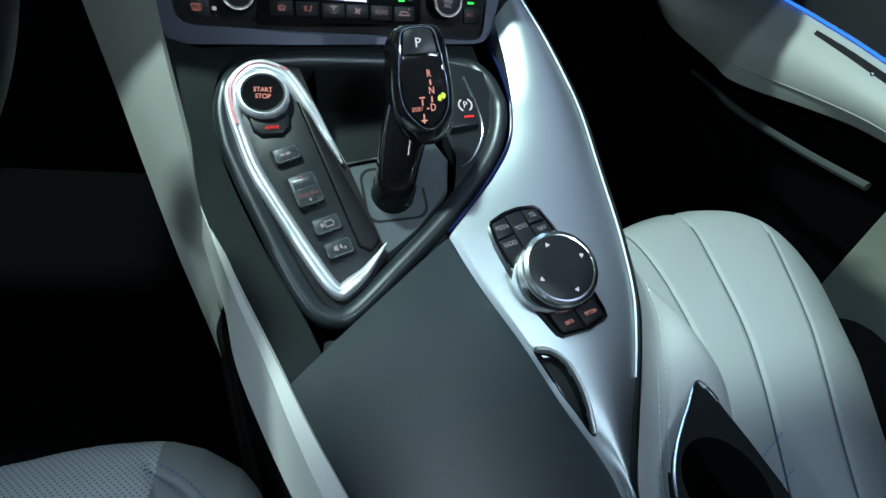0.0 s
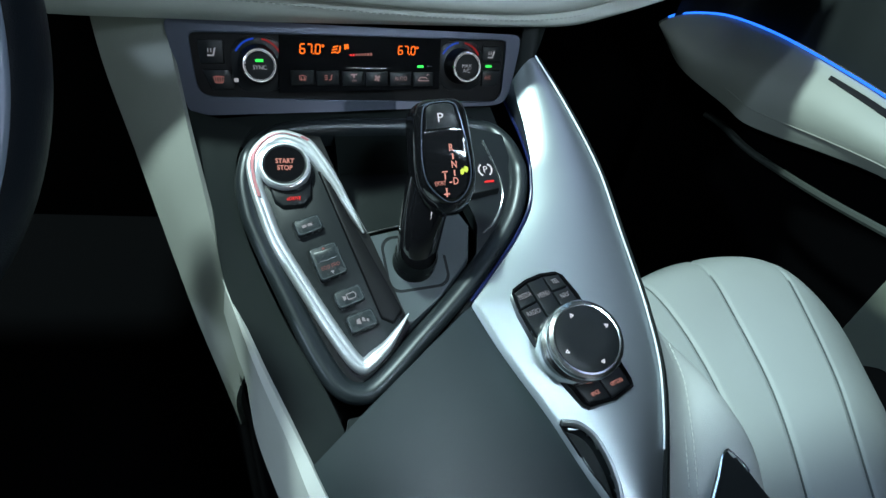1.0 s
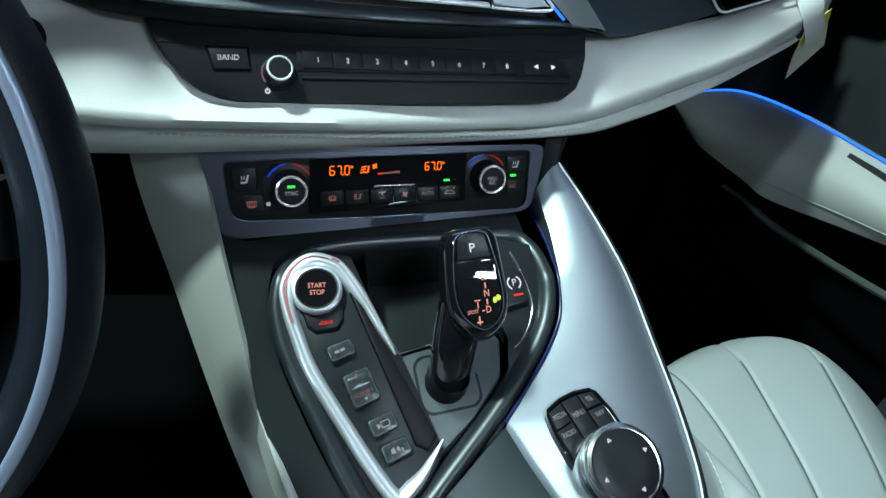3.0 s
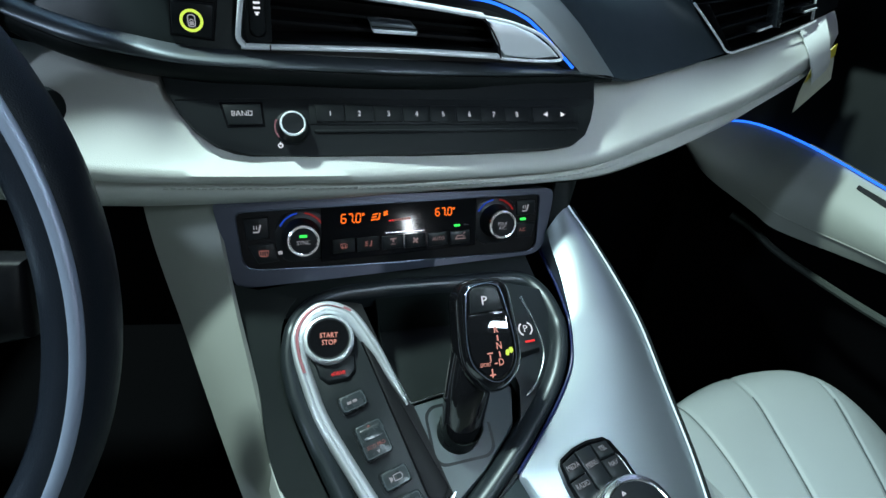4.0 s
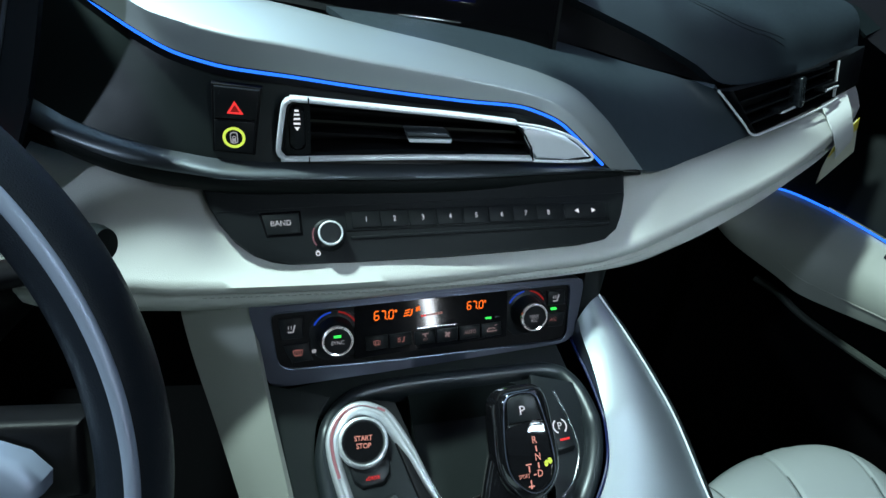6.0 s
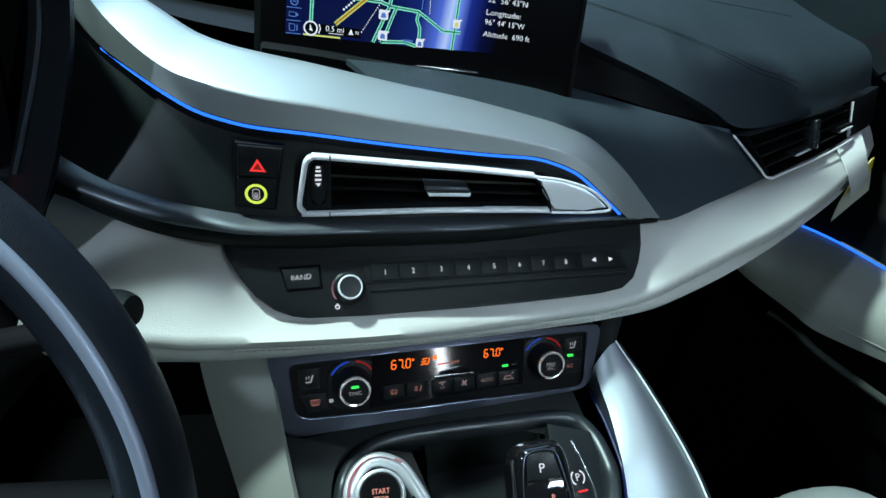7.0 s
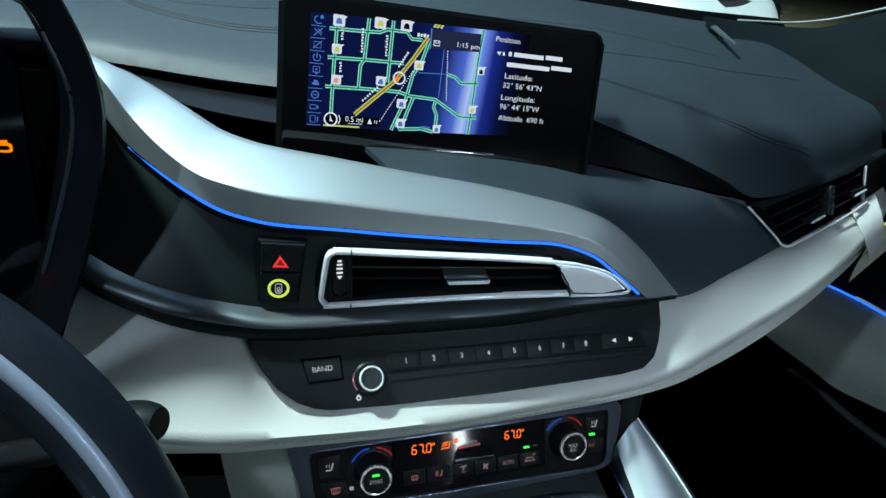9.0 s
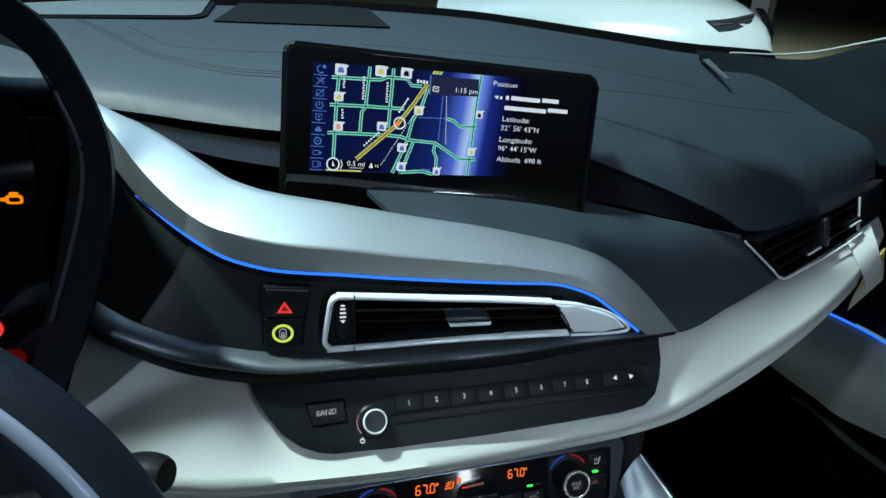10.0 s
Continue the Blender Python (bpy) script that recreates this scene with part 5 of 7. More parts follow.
ib = [(206, 440, 440), (232, 392, 430), (246, 348, 420), (258, 310, 412), (266, 284, 404), (268, 258, 398), (264, 234, 392), (254, 200, 387), (242, 163, 379), (232, 128, 372), (228, 90, 364), (228, 40, 354)]
ic = [(240, 440, 350), (268, 392, 340), (286, 348, 335), (300, 310, 345), (308, 284, 356), (312, 258, 366), (314, 234, 372), (312, 200, 376), (308, 163, 366), (304, 128, 362), (304, 90, 356), (304, 40, 350)]
idn = [(240, 440, 150), (270, 392, 150), (290, 348, 150), (306, 310, 150), (316, 284, 150), (322, 258, 150), (326, 234, 150), (326, 200, 150), (324, 163, 150), (322, 128, 150), (322, 90, 150), (322, 40, 150)]
co = smooth2([(281, 198), (262, 178), (240, 150), (228, 126), (226, 100), (240, 76), (268, 66), (296, 80), (306, 108), (300, 140), (292, 168)], 50)
lb = loft([ia, ib, ic, idn], 140, 20)
bmesh.ops.delete(lb, geom=[fc for fc in lb.faces if fc.calc_center_median().z > 0.3 and inside(fc.calc_center_median().x * 1000, fc.calc_center_median().y * 1000, inset(co, 4.5))], context="FACES")
part("leather", lb, mat("pale_tunnel_leather", (0.36, 0.38, 0.37), 0.46, vary=0.05, vscale=18, bump=0.35, bscale=900, kind="leather"), tun, smooth=60)
sp = crom(metres([(x - 3, y, z + 1.2) for x, y, z in ib[4:]]), 40)
part("stitching", merge(stitches(sp, (0, 0, 1), 3.2, 1.8), stitches([p + Vector((0.007, 0, -0.0008)) for p in sp], (0, 0, 1), 3.2, 1.8)), THREAD, tun, smooth=0)
cup = thing("cup_holder", (262, 130, 376), "dark cup holder with a slim chrome edge", "cup holder")
flat = lambda x, y, z=0.0: Vector((x, y, 387.5 + 0.10 * (y - 130) * 0.4 + z)) / 1000
hole = [(264 + 30 * math.cos(2 * math.pi * i / 50 + 1.05), 122 + 34 * math.sin(2 * math.pi * i / 50 + 1.05)) for i in range(50)]
part("plate", ringprism(flat, co, hole, -3, 3), SOFT, cup)
part("chrome_edge", sweep([flat(x, y, 3) for x, y in (co[47:] + co[:17])], circle(1.2, 8), (0, 0, 1)), CHROME, cup, "slim chrome edge")
part("well", pit(flat, hole, 3, 70, 3), BLACK, cup)
# ---- seats ----


def near(px, py, path):
    """Distance in millimetres from a plan point to a plan polyline, arrays allowed."""
    best = np.full(px.shape, 1e9)
    for (ax_, ay_), (bx_, by_) in zip(path, path[1:]):
        dx, dy = bx_ - ax_, by_ - ay_
        t = np.clip(((px - ax_) * dx + (py - ay_) * dy) / (dx * dx + dy * dy), 0, 1)
        best = np.minimum(best, np.hypot(px - ax_ - t * dx, py - ay_ - t * dy))
    return best


def cushion(xs, ys, height, seams, depth=5.0, width=5.0):
    """A padded seat top as a height field with sewn valleys."""
    X, Y = np.meshgrid(xs, ys)
    Z = height(X, Y)
    for s in seams:
        path = [(p.x, p.y) for p in crom([(x, y, 0) for x, y in s], 24)]
        d = near(X, Y, path)
        Z = Z - depth * np.exp(-(d / width) ** 2) - 1.5 * np.exp(-(d / (width * 5)) ** 2)
    return grid([[Vector((X[j, i], Y[j, i], Z[j, i])) / 1000 for i in range(len(xs))] for j in range(len(ys))])


def seat_height(cx, half, front, top, bolster, tilt, shape=None):
    def fn(X, Y):
        u = (X - cx) / half
        f = shape(X) if shape else front - 48 * np.abs(u) ** 2.6
        e = np.clip(f - Y, -60, None)
        nose = np.where(e < 46, -46 * (1 - np.sqrt(np.clip(1 - ((46 - np.clip(e, -30, 46)) / 76) ** 2, 0, 1))), 0)
        nose = nose - np.where(e < -18, (-18 - e) * 6.0, 0)
        side = np.where(np.abs(u) > 0.93, -((np.abs(u) - 0.93) * half) ** 1.35 * 1.2, 0)
        lift = bolster * np.clip((np.abs(u) - 0.50) / 0.35, 0, 1) ** 1.5
        return top + nose + side + lift + tilt * (Y - front)
    return fn


pass_seat = thing("passenger_seat", (490, 200, 60), "cream leather passenger seat with sewn channels", "car seat")
ps = [[(338, 470), (342, 400), (350, 342), (350, 274), (338, 195), (325, 130)], [(425, 470), (420, 400), (410, 299), (395, 236), (373, 173), (350, 110)],
      [(530, 480), (523, 450), (510, 384), (483, 284), (434, 169), (410, 110)], [(600, 470), (590, 400), (560, 300), (500, 180), (470, 110)]]
xs, ys = np.linspace(300, 705, 300), np.concatenate((np.linspace(-120, 80, 24), np.linspace(84, 500, 220)))
base_h = seat_height(490, 215, 458, 343, 0, 0.02, lambda X: 458 - np.where(X < 490, 55 * ((490 - X) / 175) ** 2, 60 * ((X - 490) / 125) ** 2))


def pass_h(X, Y):
    ridge = np.interp(Y, [110, 169, 284, 384, 450, 500], [408, 434, 483, 510, 523, 532])
    d = np.clip(X - ridge, 0, None)
    return base_h(X, Y) - 0.28 * d - 0.0030 * d ** 2


part("seat_cushion", cushion(xs, ys, pass_h, ps[:3], 2.4, 3.0), SEAT, pass_seat, "sewn cream cushion", smooth=70)
SEATSEAM = mat("grey_seat_seam", (0.055, 0.065, 0.065), 0.7, vary=0.1)
for k_, path in enumerate(ps[:3]):
    sp = [Vector((p.x, p.y, float(pass_h(np.array([p.x]), np.array([p.y]))[0]) - 3.7)) / 1000 for p in crom([(x, y, 0) for x, y in path], 60)]
    part("seam_line", sweep(sp[4 + 3 * k_:], circle(0.75 + 0.2 * k_, 6), (0, 0, 1)), SEATSEAM, pass_seat)
for path in ([(379, 181), (366, 173), (351, 163)], [(371, 151), (361, 146), (349, 138)]):
    sp = [Vector((x, y, float(pass_h(np.array([x]), np.array([y]))[0]) + 0.3)) / 1000 for x, y in path]
    part("stitching", stitches(crom(sp, 12), (0, 0, 1), 3.0, 1.2, 0.5), BLUETHREAD, pass_seat, "blue cross stitches", smooth=0)
part("seat_base", prism(lambda x, y, z=0: Vector((x, y, z)) / 1000, rrect(490, 120, 330, 460, 40), 60, 270), CARPET, pass_seat)

drv_seat = thing("driver_seat", (-270, -50, 60), "pale perforated leather driver seat with blue stitching", "car seat")
PERF = mat("perforated_seat_leather", (0.56, 0.61, 0.61), 0.5, vary=0.05, vscale=14, bump=0.3, bscale=800, kind="leather")
nt = PERF.node_tree
tcn, mp, vm, ln, lt = (nt.nodes.new(k) for k in ("ShaderNodeTexCoord", "ShaderNodeMapping", "ShaderNodeVectorMath", "ShaderNodeVectorMath", "ShaderNodeMath"))
mp.inputs["Scale"].default_value, mp.inputs["Rotation"].default_value = (330, 330, 0), (0, 0, radians(45))
vm.operation, ln.operation, lt.operation, lt.inputs[1].default_value = "FRACTION", "DISTANCE", "GREATER_THAN", 0.24
ln.inputs[1].default_value = (0.5, 0.5, 0)
nt.links.new(tcn.outputs["Object"], mp.inputs["Vector"])
nt.links.new(mp.outputs["Vector"], vm.inputs[0])
nt.links.new(vm.outputs["Vector"], ln.inputs[0])
nt.links.new(ln.outputs["Value"], lt.inputs[0])
dm = nt.nodes.new("ShaderNodeMix")
dm.data_type = "RGBA"
dm.inputs["A"].default_value = (0.24, 0.27, 0.28, 1)
bs = nt.nodes["Principled BSDF"]
nt.links.new(bs.inputs["Base Color"].links[0].from_socket, dm.inputs["B"])
nt.links.new(lt.outputs["Value"], dm.inputs["Factor"])
nt.links.new(dm.outputs["Result"], bs.inputs["Base Color"])
xs, ys = np.linspace(-520, 5, 220), np.concatenate((np.linspace(-320, 50, 24), np.linspace(53, 245, 190)))
dh = seat_height(-235, 260, 210, 324, 0, 0.03, lambda X: np.interp(X, [-520, -300, -182, -160, -137, -103, -89, -67, -40, -29, 0, 20], [140, 178, 200, 205, 208.5, 209.5, 208, 201, 184, 170, 122, 80]))
ds = [[(-101, 206), (-97, 199), (-79, 186), (-63, 169), (-46, 140), (-30, 100)], [(-98, 197), (-93, 182), (-88, 168), (-78, 120), (-70, 60)]]
part("seat_cushion", cushion(xs[:178], ys, dh, ds, 2.2, 2.0), PERF, drv_seat, "perforated pale leather", smooth=70)
part("side_bolster", cushion(np.linspace(xs[177], 5, 90), ys, dh, ds, 2.2, 2.0), SEAT, drv_seat, "plain pale leather", smooth=70)
for path in ([(-102, 199), (-97, 195), (-80, 181), (-67, 166), (-50, 136)], [(-93, 201), (-87, 198.5), (-70.5, 185.5), (-55, 167), (-38, 138)]):
    sp = [Vector((x, y, float(dh(np.array([x]), np.array([y]))[0]) + 0.4)) / 1000 for x, y in path]
    part("stitching", stitches(crom([p for p in sp], 40), (0, -0.3, 0.9), 2.6, 1.6, 0.45), BLUETHREAD, drv_seat, "blue stitches", smooth=0)

drv_seat.location.z -= 0.008

# ---- passenger door ----
door = thing("door_panel", (600, 620, 300), "cream and dark door lining with a blue light line", "car door")
DLED = [(440, 735, 506), (470, 750, 508), (530, 765, 507), (563, 750, 507), (583, 702, 510), (597, 650, 511), (606, 608, 511), (618, 555, 510), (634, 470, 506), (650, 380, 500)]
part("light_line", tube(DLED, 1.6, 90, sides=8), LED, door, "glowing blue light line")
DB = [(455, 752, 480), (468, 750, 460), (492, 728, 437), (531, 668, 421), (551, 645, 411), (571, 606, 416), (581, 575, 424), (592, 535, 434), (606, 480, 446), (620, 400, 455)]
d1, d2 = crom(metres(shift(DLED, 2, 0, -2)), 60), crom(metres(DB), 60)
rows = []
for s in np.linspace(0, 1, 10):
    rows.append([a.lerp(b, s) + Vector((-0.020, -0.012, 0.004)) * math.sin(math.pi * s) for a, b in zip(d1, d2)])
# same cream, with the door's dimmer light put into a darker colour
DOORSHADED = mat("shaded_door_leather", (0.25, 0.265, 0.235), 0.5, vary=0.05, vscale=18, bump=0.35, bscale=900, kind="leather")
part("leather_bulge", grid(rows, 0.003, (-1, -0.3, 0)), DOORSHADED, door, "cream leather lining", smooth=60)
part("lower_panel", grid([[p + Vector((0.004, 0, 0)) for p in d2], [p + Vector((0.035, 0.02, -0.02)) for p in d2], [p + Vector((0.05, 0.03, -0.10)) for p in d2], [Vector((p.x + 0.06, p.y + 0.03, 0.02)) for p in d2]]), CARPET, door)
part("pocket_edge", tube([(545, 715, 384), (562, 690, 380), (572, 640, 376), (580, 590, 380), (588, 500, 395), (600, 420, 410)], 5.0, 50, sides=8), mat("grey_door_plastic", (0.035, 0.042, 0.036), 0.5), door)
part("upper_panel", grid([[p + Vector((0.006, 0.002, 0.002)) for p in d1], [p + Vector((0.02, 0.02, 0.05)) for p in d1], [p + Vector((0.06, 0.05, 0.16)) for p in d1], [p + Vector((0.10, 0.06, 0.24)) for p in d1]]), SOFT, door, "dark upper lining")
seamc = [a.lerp(b, 0.80) + Vector((-0.020, -0.012, 0.004)) * math.sin(math.pi * 0.80) + Vector((-0.0006, -0.0004, 0.0002)) for a, b in zip(d1, d2)]
part("seam_line", sweep(seamc[18:], circle(0.8, 6), (0, 0, 1)), mat("seam_shadow_thread", (0.25, 0.26, 0.23), 0.7), door)


def lining(i, s, out=0.0):
    """A point of the door leather: i along it, s from the light line down."""
    return d1[i].lerp(d2[i], s) + Vector((-0.020, -0.012, 0.004)) * math.sin(math.pi * s) + Vector((-0.9, -0.35, 0.25)) * out


part("handle_slot", grid([[lining(i, 0.09 + 0.02 * v + f * (0.045 + 0.11 * v * (1 - 0.3 * v)), 0.0016) for f in (0, 0.33, 0.66, 1)] for i, v in zip(range(32, 60), np.linspace(0, 1, 28))], 0.004, (-1, 0, 0)), BLACK, door, "black handle recess")
part("slot_stud", lathe(Frame(lining(43, 0.19, 0.003) * 1000, (0, 1, 0), (-0.9, -0.35, 0.25)), [(0.01, 1.0), (1.4, 0.6), (1.8, -1)], seg=12), CHROME, door)

# ---- steering wheel ----
wheel = thing("steering_wheel", (-312, 300, 480), "dark leather steering wheel with satin silver inlays", "steering wheel")
WF = Frame((-301, 263, 627), (1.0, 0.027, 0), (0.024, -0.907, 0.42))
WLEATHER = mat("dark_wheel_leather", (0.010, 0.013, 0.020), 0.42, vary=0.1, bump=0.3, bscale=900, kind="leather", spec=0.25)
SILVER = mat("satin_silver_inlay", (0.42, 0.48, 0.64), 0.40, 0.5, vary=0.03)
part("rim", sweep([WF(176.5 * math.cos(a), 176.5 * math.sin(a)) for a in np.linspace(0, 2 * math.pi, 120, endpoint=False)], [(-1.0 + 13.8 * math.cos(b), -3 + 17.5 * math.sin(b)) for b in np.linspace(0, 2 * math.pi, 24, endpoint=False)], tuple(WF.n), True), WLEATHER, wheel)
for a0, a1 in ((-85, 75),):
    part("silver_inlay", sweep([WF(178.5 * math.cos(radians(a)), 178.5 * math.sin(radians(a)), 12.8) for a in np.linspace(a0, a1, 140)], circle(3.2, 16, 0.7), tuple(WF.n)), SILVER, wheel, "satin silver inlay")
part("hub", prism(WF, smooth2([(-75, 40), (0, 62), (75, 40), (82, -10), (50, -60), (0, -72), (-50, -60), (-82, -10)], 48), -25, 22, 12, 4), WLEATHER, wheel)
for q in ([(70, 22), (158, 20), (158, -12), (70, -28)], [(-70, 22), (-158, 20), (-158, -12), (-70, -28)]):
    part("spoke", prism(WF, q, -16, 2, 5, 3), BLACK, wheel)
part("lower_spoke", prism(WF, [(30, -50), (86, -62), (128, -100), (96, -126), (30, -84)], -6, 14, 6, 3), SILVER, wheel, "satin silver lower spoke")
part("spoke_trim", prism(WF, [(60, 28), (118, 22), (142, 11), (148.5, 3), (148, -3), (140, -9), (118, -9), (60, -14)], 4, 16, 5, 3), SILVER, wheel)

column = thing("steering_column", (-310, 420, 600), "black steering column shroud with a stalk", "steering column")
part("shroud", sweep(crom(metres([(-302, 300, 612), (-302, 380, 592), (-302, 470, 575)]), 8), [(55 * math.cos(b), 48 * math.sin(b)) for b in np.linspace(0, 2 * math.pi, 24, endpoint=False)], (0, 0, 1)), BLACK, column)
part("stalk", sweep(crom(metres([(-262, 384, 622), (-205, 370, 646), (-174, 363, 656)]), 16), circle(9, 14, 0.8), (0, 0, 1)), BLACK, column)
part("stalk_end", sweep(crom(metres([(-182, 368, 661), (-168, 365, 666), (-156, 362, 669)]), 8), circle(11.5, 16, 0.9), (0, 0, 1), taper=[1, 1.05, 1.08, 1.08, 1.05, 1.0, 0.9, 0.7]), SOFT, column, "glossy stalk end")

# ---- rear-view mirror, unseen: posed to shade the leather roll ----
mirror = thing("rear_view_mirror", (100, 640, 1030), "black unseen rear-view mirror that shades the leather roll", "mirror")
MF = Frame((92, 589, 985), (0.914, 0.408, 0.0), (0.40, -0.90, -0.13))
part("housing", prism(MF, rrect(0, 0, 246, 60, 26, 6), -22, -1, 6, 3), BLACK, mirror)
part("mirror_glass", prism(MF, rrect(0, 0, 236, 50, 22, 6), -2, 0.4), mat("mirror_silver", (0.9, 0.9, 0.9), 0.02, 1.0, vary=0.0, rvary=0.0), mirror, "mirror glass")
part("stem", tube([(90, 600, 992), (84, 640, 1022), (80, 672, 1042)], 4, 12, sides=10), BLACK, mirror)

# ---- instrument cluster ----
cluster = thing("instrument_cluster", (-360, 560, 640), "black hooded instrument cluster with warning lamps", "instrument cluster")
front = [(-600, 455, 640), (-590, 455, 770), (-540, 462, 840), (-450, 465, 872), (-330, 468, 884), (-262, 470, 882), (-224, 470, 866), (-208, 470, 836), (-200, 470, 800), (-203, 470, 770), (-214, 468, 730), (-230, 462, 682), (-250, 452, 640), (-272, 440, 605)]
inner_ = [(-590, 470, 640), (-578, 470, 765), (-530, 476, 828), (-448, 480, 858), (-335, 482, 869), (-272, 484, 866), (-240, 485, 850), (-226, 486, 826), (-220, 487, 795), (-225, 487, 765), (-238, 485, 728), (-256, 480, 682), (-272, 470, 640), (-290, 455, 610)]
deep = [(x * 0.93 - 58, y + 75, z * 0.94 + 44) for x, y, z in inner_]
rear = [(x - 30, y + 60, z - 10) for x, y, z in front]
rear2 = [(x - 90, y + 200, z - 64) for x, y, z in front]
HOODSKIN = mat("black_hood_leather", (0.008, 0.011, 0.014), 0.45, vary=0.1, bump=0.3, bscale=900, kind="leather", spec=0.12)
part("hood", loft([rear2, rear, [(x + 1, y + 8, z + 1) for x, y, z in front], front, [(x, y - 1, z) for x, y, z in [(a * 0.5 + d * 0.5, b * 0.5 + e * 0.5, c * 0.5 + f * 0.5) for (a, b, c), (d, e, f) in zip(front, inner_)]], inner_], 80, 5), HOODSKIN, cluster, "dark leather hood", smooth=60)
part("hood_lining", loft([inner_, deep], 60, 4), SOFT, cluster)
# bluish highlight of the hood's inner edge, built as a paler strip
part("inner_highlight", tube([(x + 1, y - 1.5, z) for x, y, z in inner_[7:12]], 1.6, 30), mat("blue_grey_highlight", (0.16, 0.19, 0.24), 0.35, 0.8), cluster)
CF = Frame((-276, 511, 751), (1, 0.04, 0), (0.06, -0.97, 0.23))
part("dial_screen", prism(CF, rrect(-114, -20, 254, 170, 20), -6, -1), PIANO, cluster)
part("engine_warning", merge(prism(CF, rrect(0, 0, 9.5, 5.6, 1.6), -1, 0), prism(CF, rrect(-6, 0, 3, 2.4, 0.5), -1, 0), prism(CF, rrect(0, 3.6, 5, 2, 0.5), -1, 0)), AMBER, cluster)
part("warning_core", prism(CF, rrect(0.4, 0, 6.2, 2.6, 1.0), -0.4, 0.3), PIANO, cluster)
part("red_warning", merge(arc(CF, 3.2, 4.6, 0, 360, -1, 1, -24, -85), prism(CF, rrect(-24, -85, 1.8, 4, 0.4), -1, 1), arc(CF, 5.4, 6.8, -50, 50, -1, 1, -24, -85), arc(CF, 5.4, 6.8, 130, 230, -1, 1, -24, -85)), RED, cluster)
part("red_band", prism(CF, rrect(-52, -106, 92, 12, 5), -1, 1), glow("dim_red_band", (0.6, 0.012, 0.01), 0.10), cluster)
# ---- car body round the cabin ----
cowl = thing("windscreen_surround", (0, 1200, 790), "black windscreen base and pillar trim", "windscreen trim", kind="structure")
BASE = [(-640, 960, 800), (-450, 1152, 802), (-275, 1252, 802), (-135, 1312, 802), (0, 1322, 802), (133, 1292, 802), (210, 1232, 802), (280, 1152, 802), (340, 1082, 802), (400, 1007, 802), (440, 982, 802), (490, 970, 802), (540, 960, 802)]
part("frit_band", loft([shift(BASE, 0, -4, -2), shift(BASE, 0, 22, 9), shift(BASE, 0, 60, 4)], 90, 3), CARPET, cowl)
PILLAR = mat("dark_pillar_cloth", (0.007, 0.011, 0.0125), 0.8, vary=0.1, vscale=60, bump=0.3, bscale=1800, spec=0.06)
part("pillar_trim", loft([[(398, 935, 812), (415, 902, 790), (484, 832, 764), (517, 762, 747), (540, 722, 722)], [(470, 962, 806), (520, 925, 795), (560, 860, 790), (600, 800, 785), (630, 740, 770)], [(536, 962, 803), (566, 945, 806), (584, 930, 812), (604, 852, 845), (640, 700, 900)]], 40, 6, 0.004, (-1, 0, 0.4)), PILLAR, cowl, "dark pillar trim")
part("pillar_edge", tube([(470, 971, 806), (490, 968, 807), (540, 960, 809), (572, 944, 816), (590, 926, 824), (610, 850, 852), (644, 700, 904)], 1.4, 40), mat("pale_seal_rubber", (0.42, 0.47, 0.47), 0.5), cowl, "pale edge of the windscreen frame")
part("corner_cap", loft([[(418, 968, 803), (392, 890, 800.5), (366, 800, 798)], [(425, 967, 804), (400, 890, 801.5), (368, 799, 798.5)]], 10, 2, 0.002, (0, 0, 1)), mat("pale_corner_plastic", (0.07, 0.085, 0.09), 0.45), cowl, "pale corner cap")
part("pillar_base", loft([[(517, 762, 744), (545, 722, 718), (570, 690, 700)], [(640, 760, 770), (660, 700, 740), (680, 640, 720)], [(640, 760, 560), (660, 700, 540), (680, 640, 520)]], 16, 4), BLACK, cowl)
part("hud_cover", prism(lambda x, y, z=0: Vector((x, y, 805.5 + z)) / 1000, [(-520, 880), (-440, 924), (-290, 1008), (-281, 1022), (-279, 1045), (-306, 1222), (-450, 1110), (-540, 960)], 0, 3, 1), mat("pale_grey_cover", (0.10, 0.125, 0.135), 0.45), cowl)
part("cover_gap", prism(lambda x, y, z=0: Vector((x, y, 803 + z)) / 1000, [(-524, 870), (-440, 916), (-288, 1000), (-275, 1018), (-273, 1047), (-300, 1230), (-455, 1120), (-546, 960)], 0, 3), BLACK, cowl)
part("projector_opening", prism(lambda x, y, z=0: Vector((x, y, 803.5 + z)) / 1000, [(-252, 991), (-20, 1038), (-48, 1290), (-140, 1300), (-262, 1240)], 0, 2), SOFT, cowl)
WPAINT = mat("pearl_white_paint", (0.62, 0.70, 0.70), 0.22, vary=0.03, coat=0.5)
hood_rows = [[(-700, 1010, 775), (-450, 1235, 770), (0, 1410, 765), (300, 1235, 770), (420, 1070, 772), (560, 1030, 770), (800, 980, 750)], [(-800, 1500, 660), (-450, 1600, 670), (0, 1650, 670), (300, 1600, 670), (500, 1550, 660), (700, 1500, 640), (850, 1480, 620)],
             [(-800, 2000, 480), (-450, 2250, 500), (0, 2300, 510), (300, 2250, 500), (500, 2150, 480), (700, 2000, 460), (800, 1900, 440)]]
bonnet = thing("bonnet", (0, 1700, 700), "white car bonnet ahead of the windscreen", "car bonnet")
part("panel", loft(hood_rows, 40, 8, 0.01, (0, 0, 1)), WPAINT, bonnet)
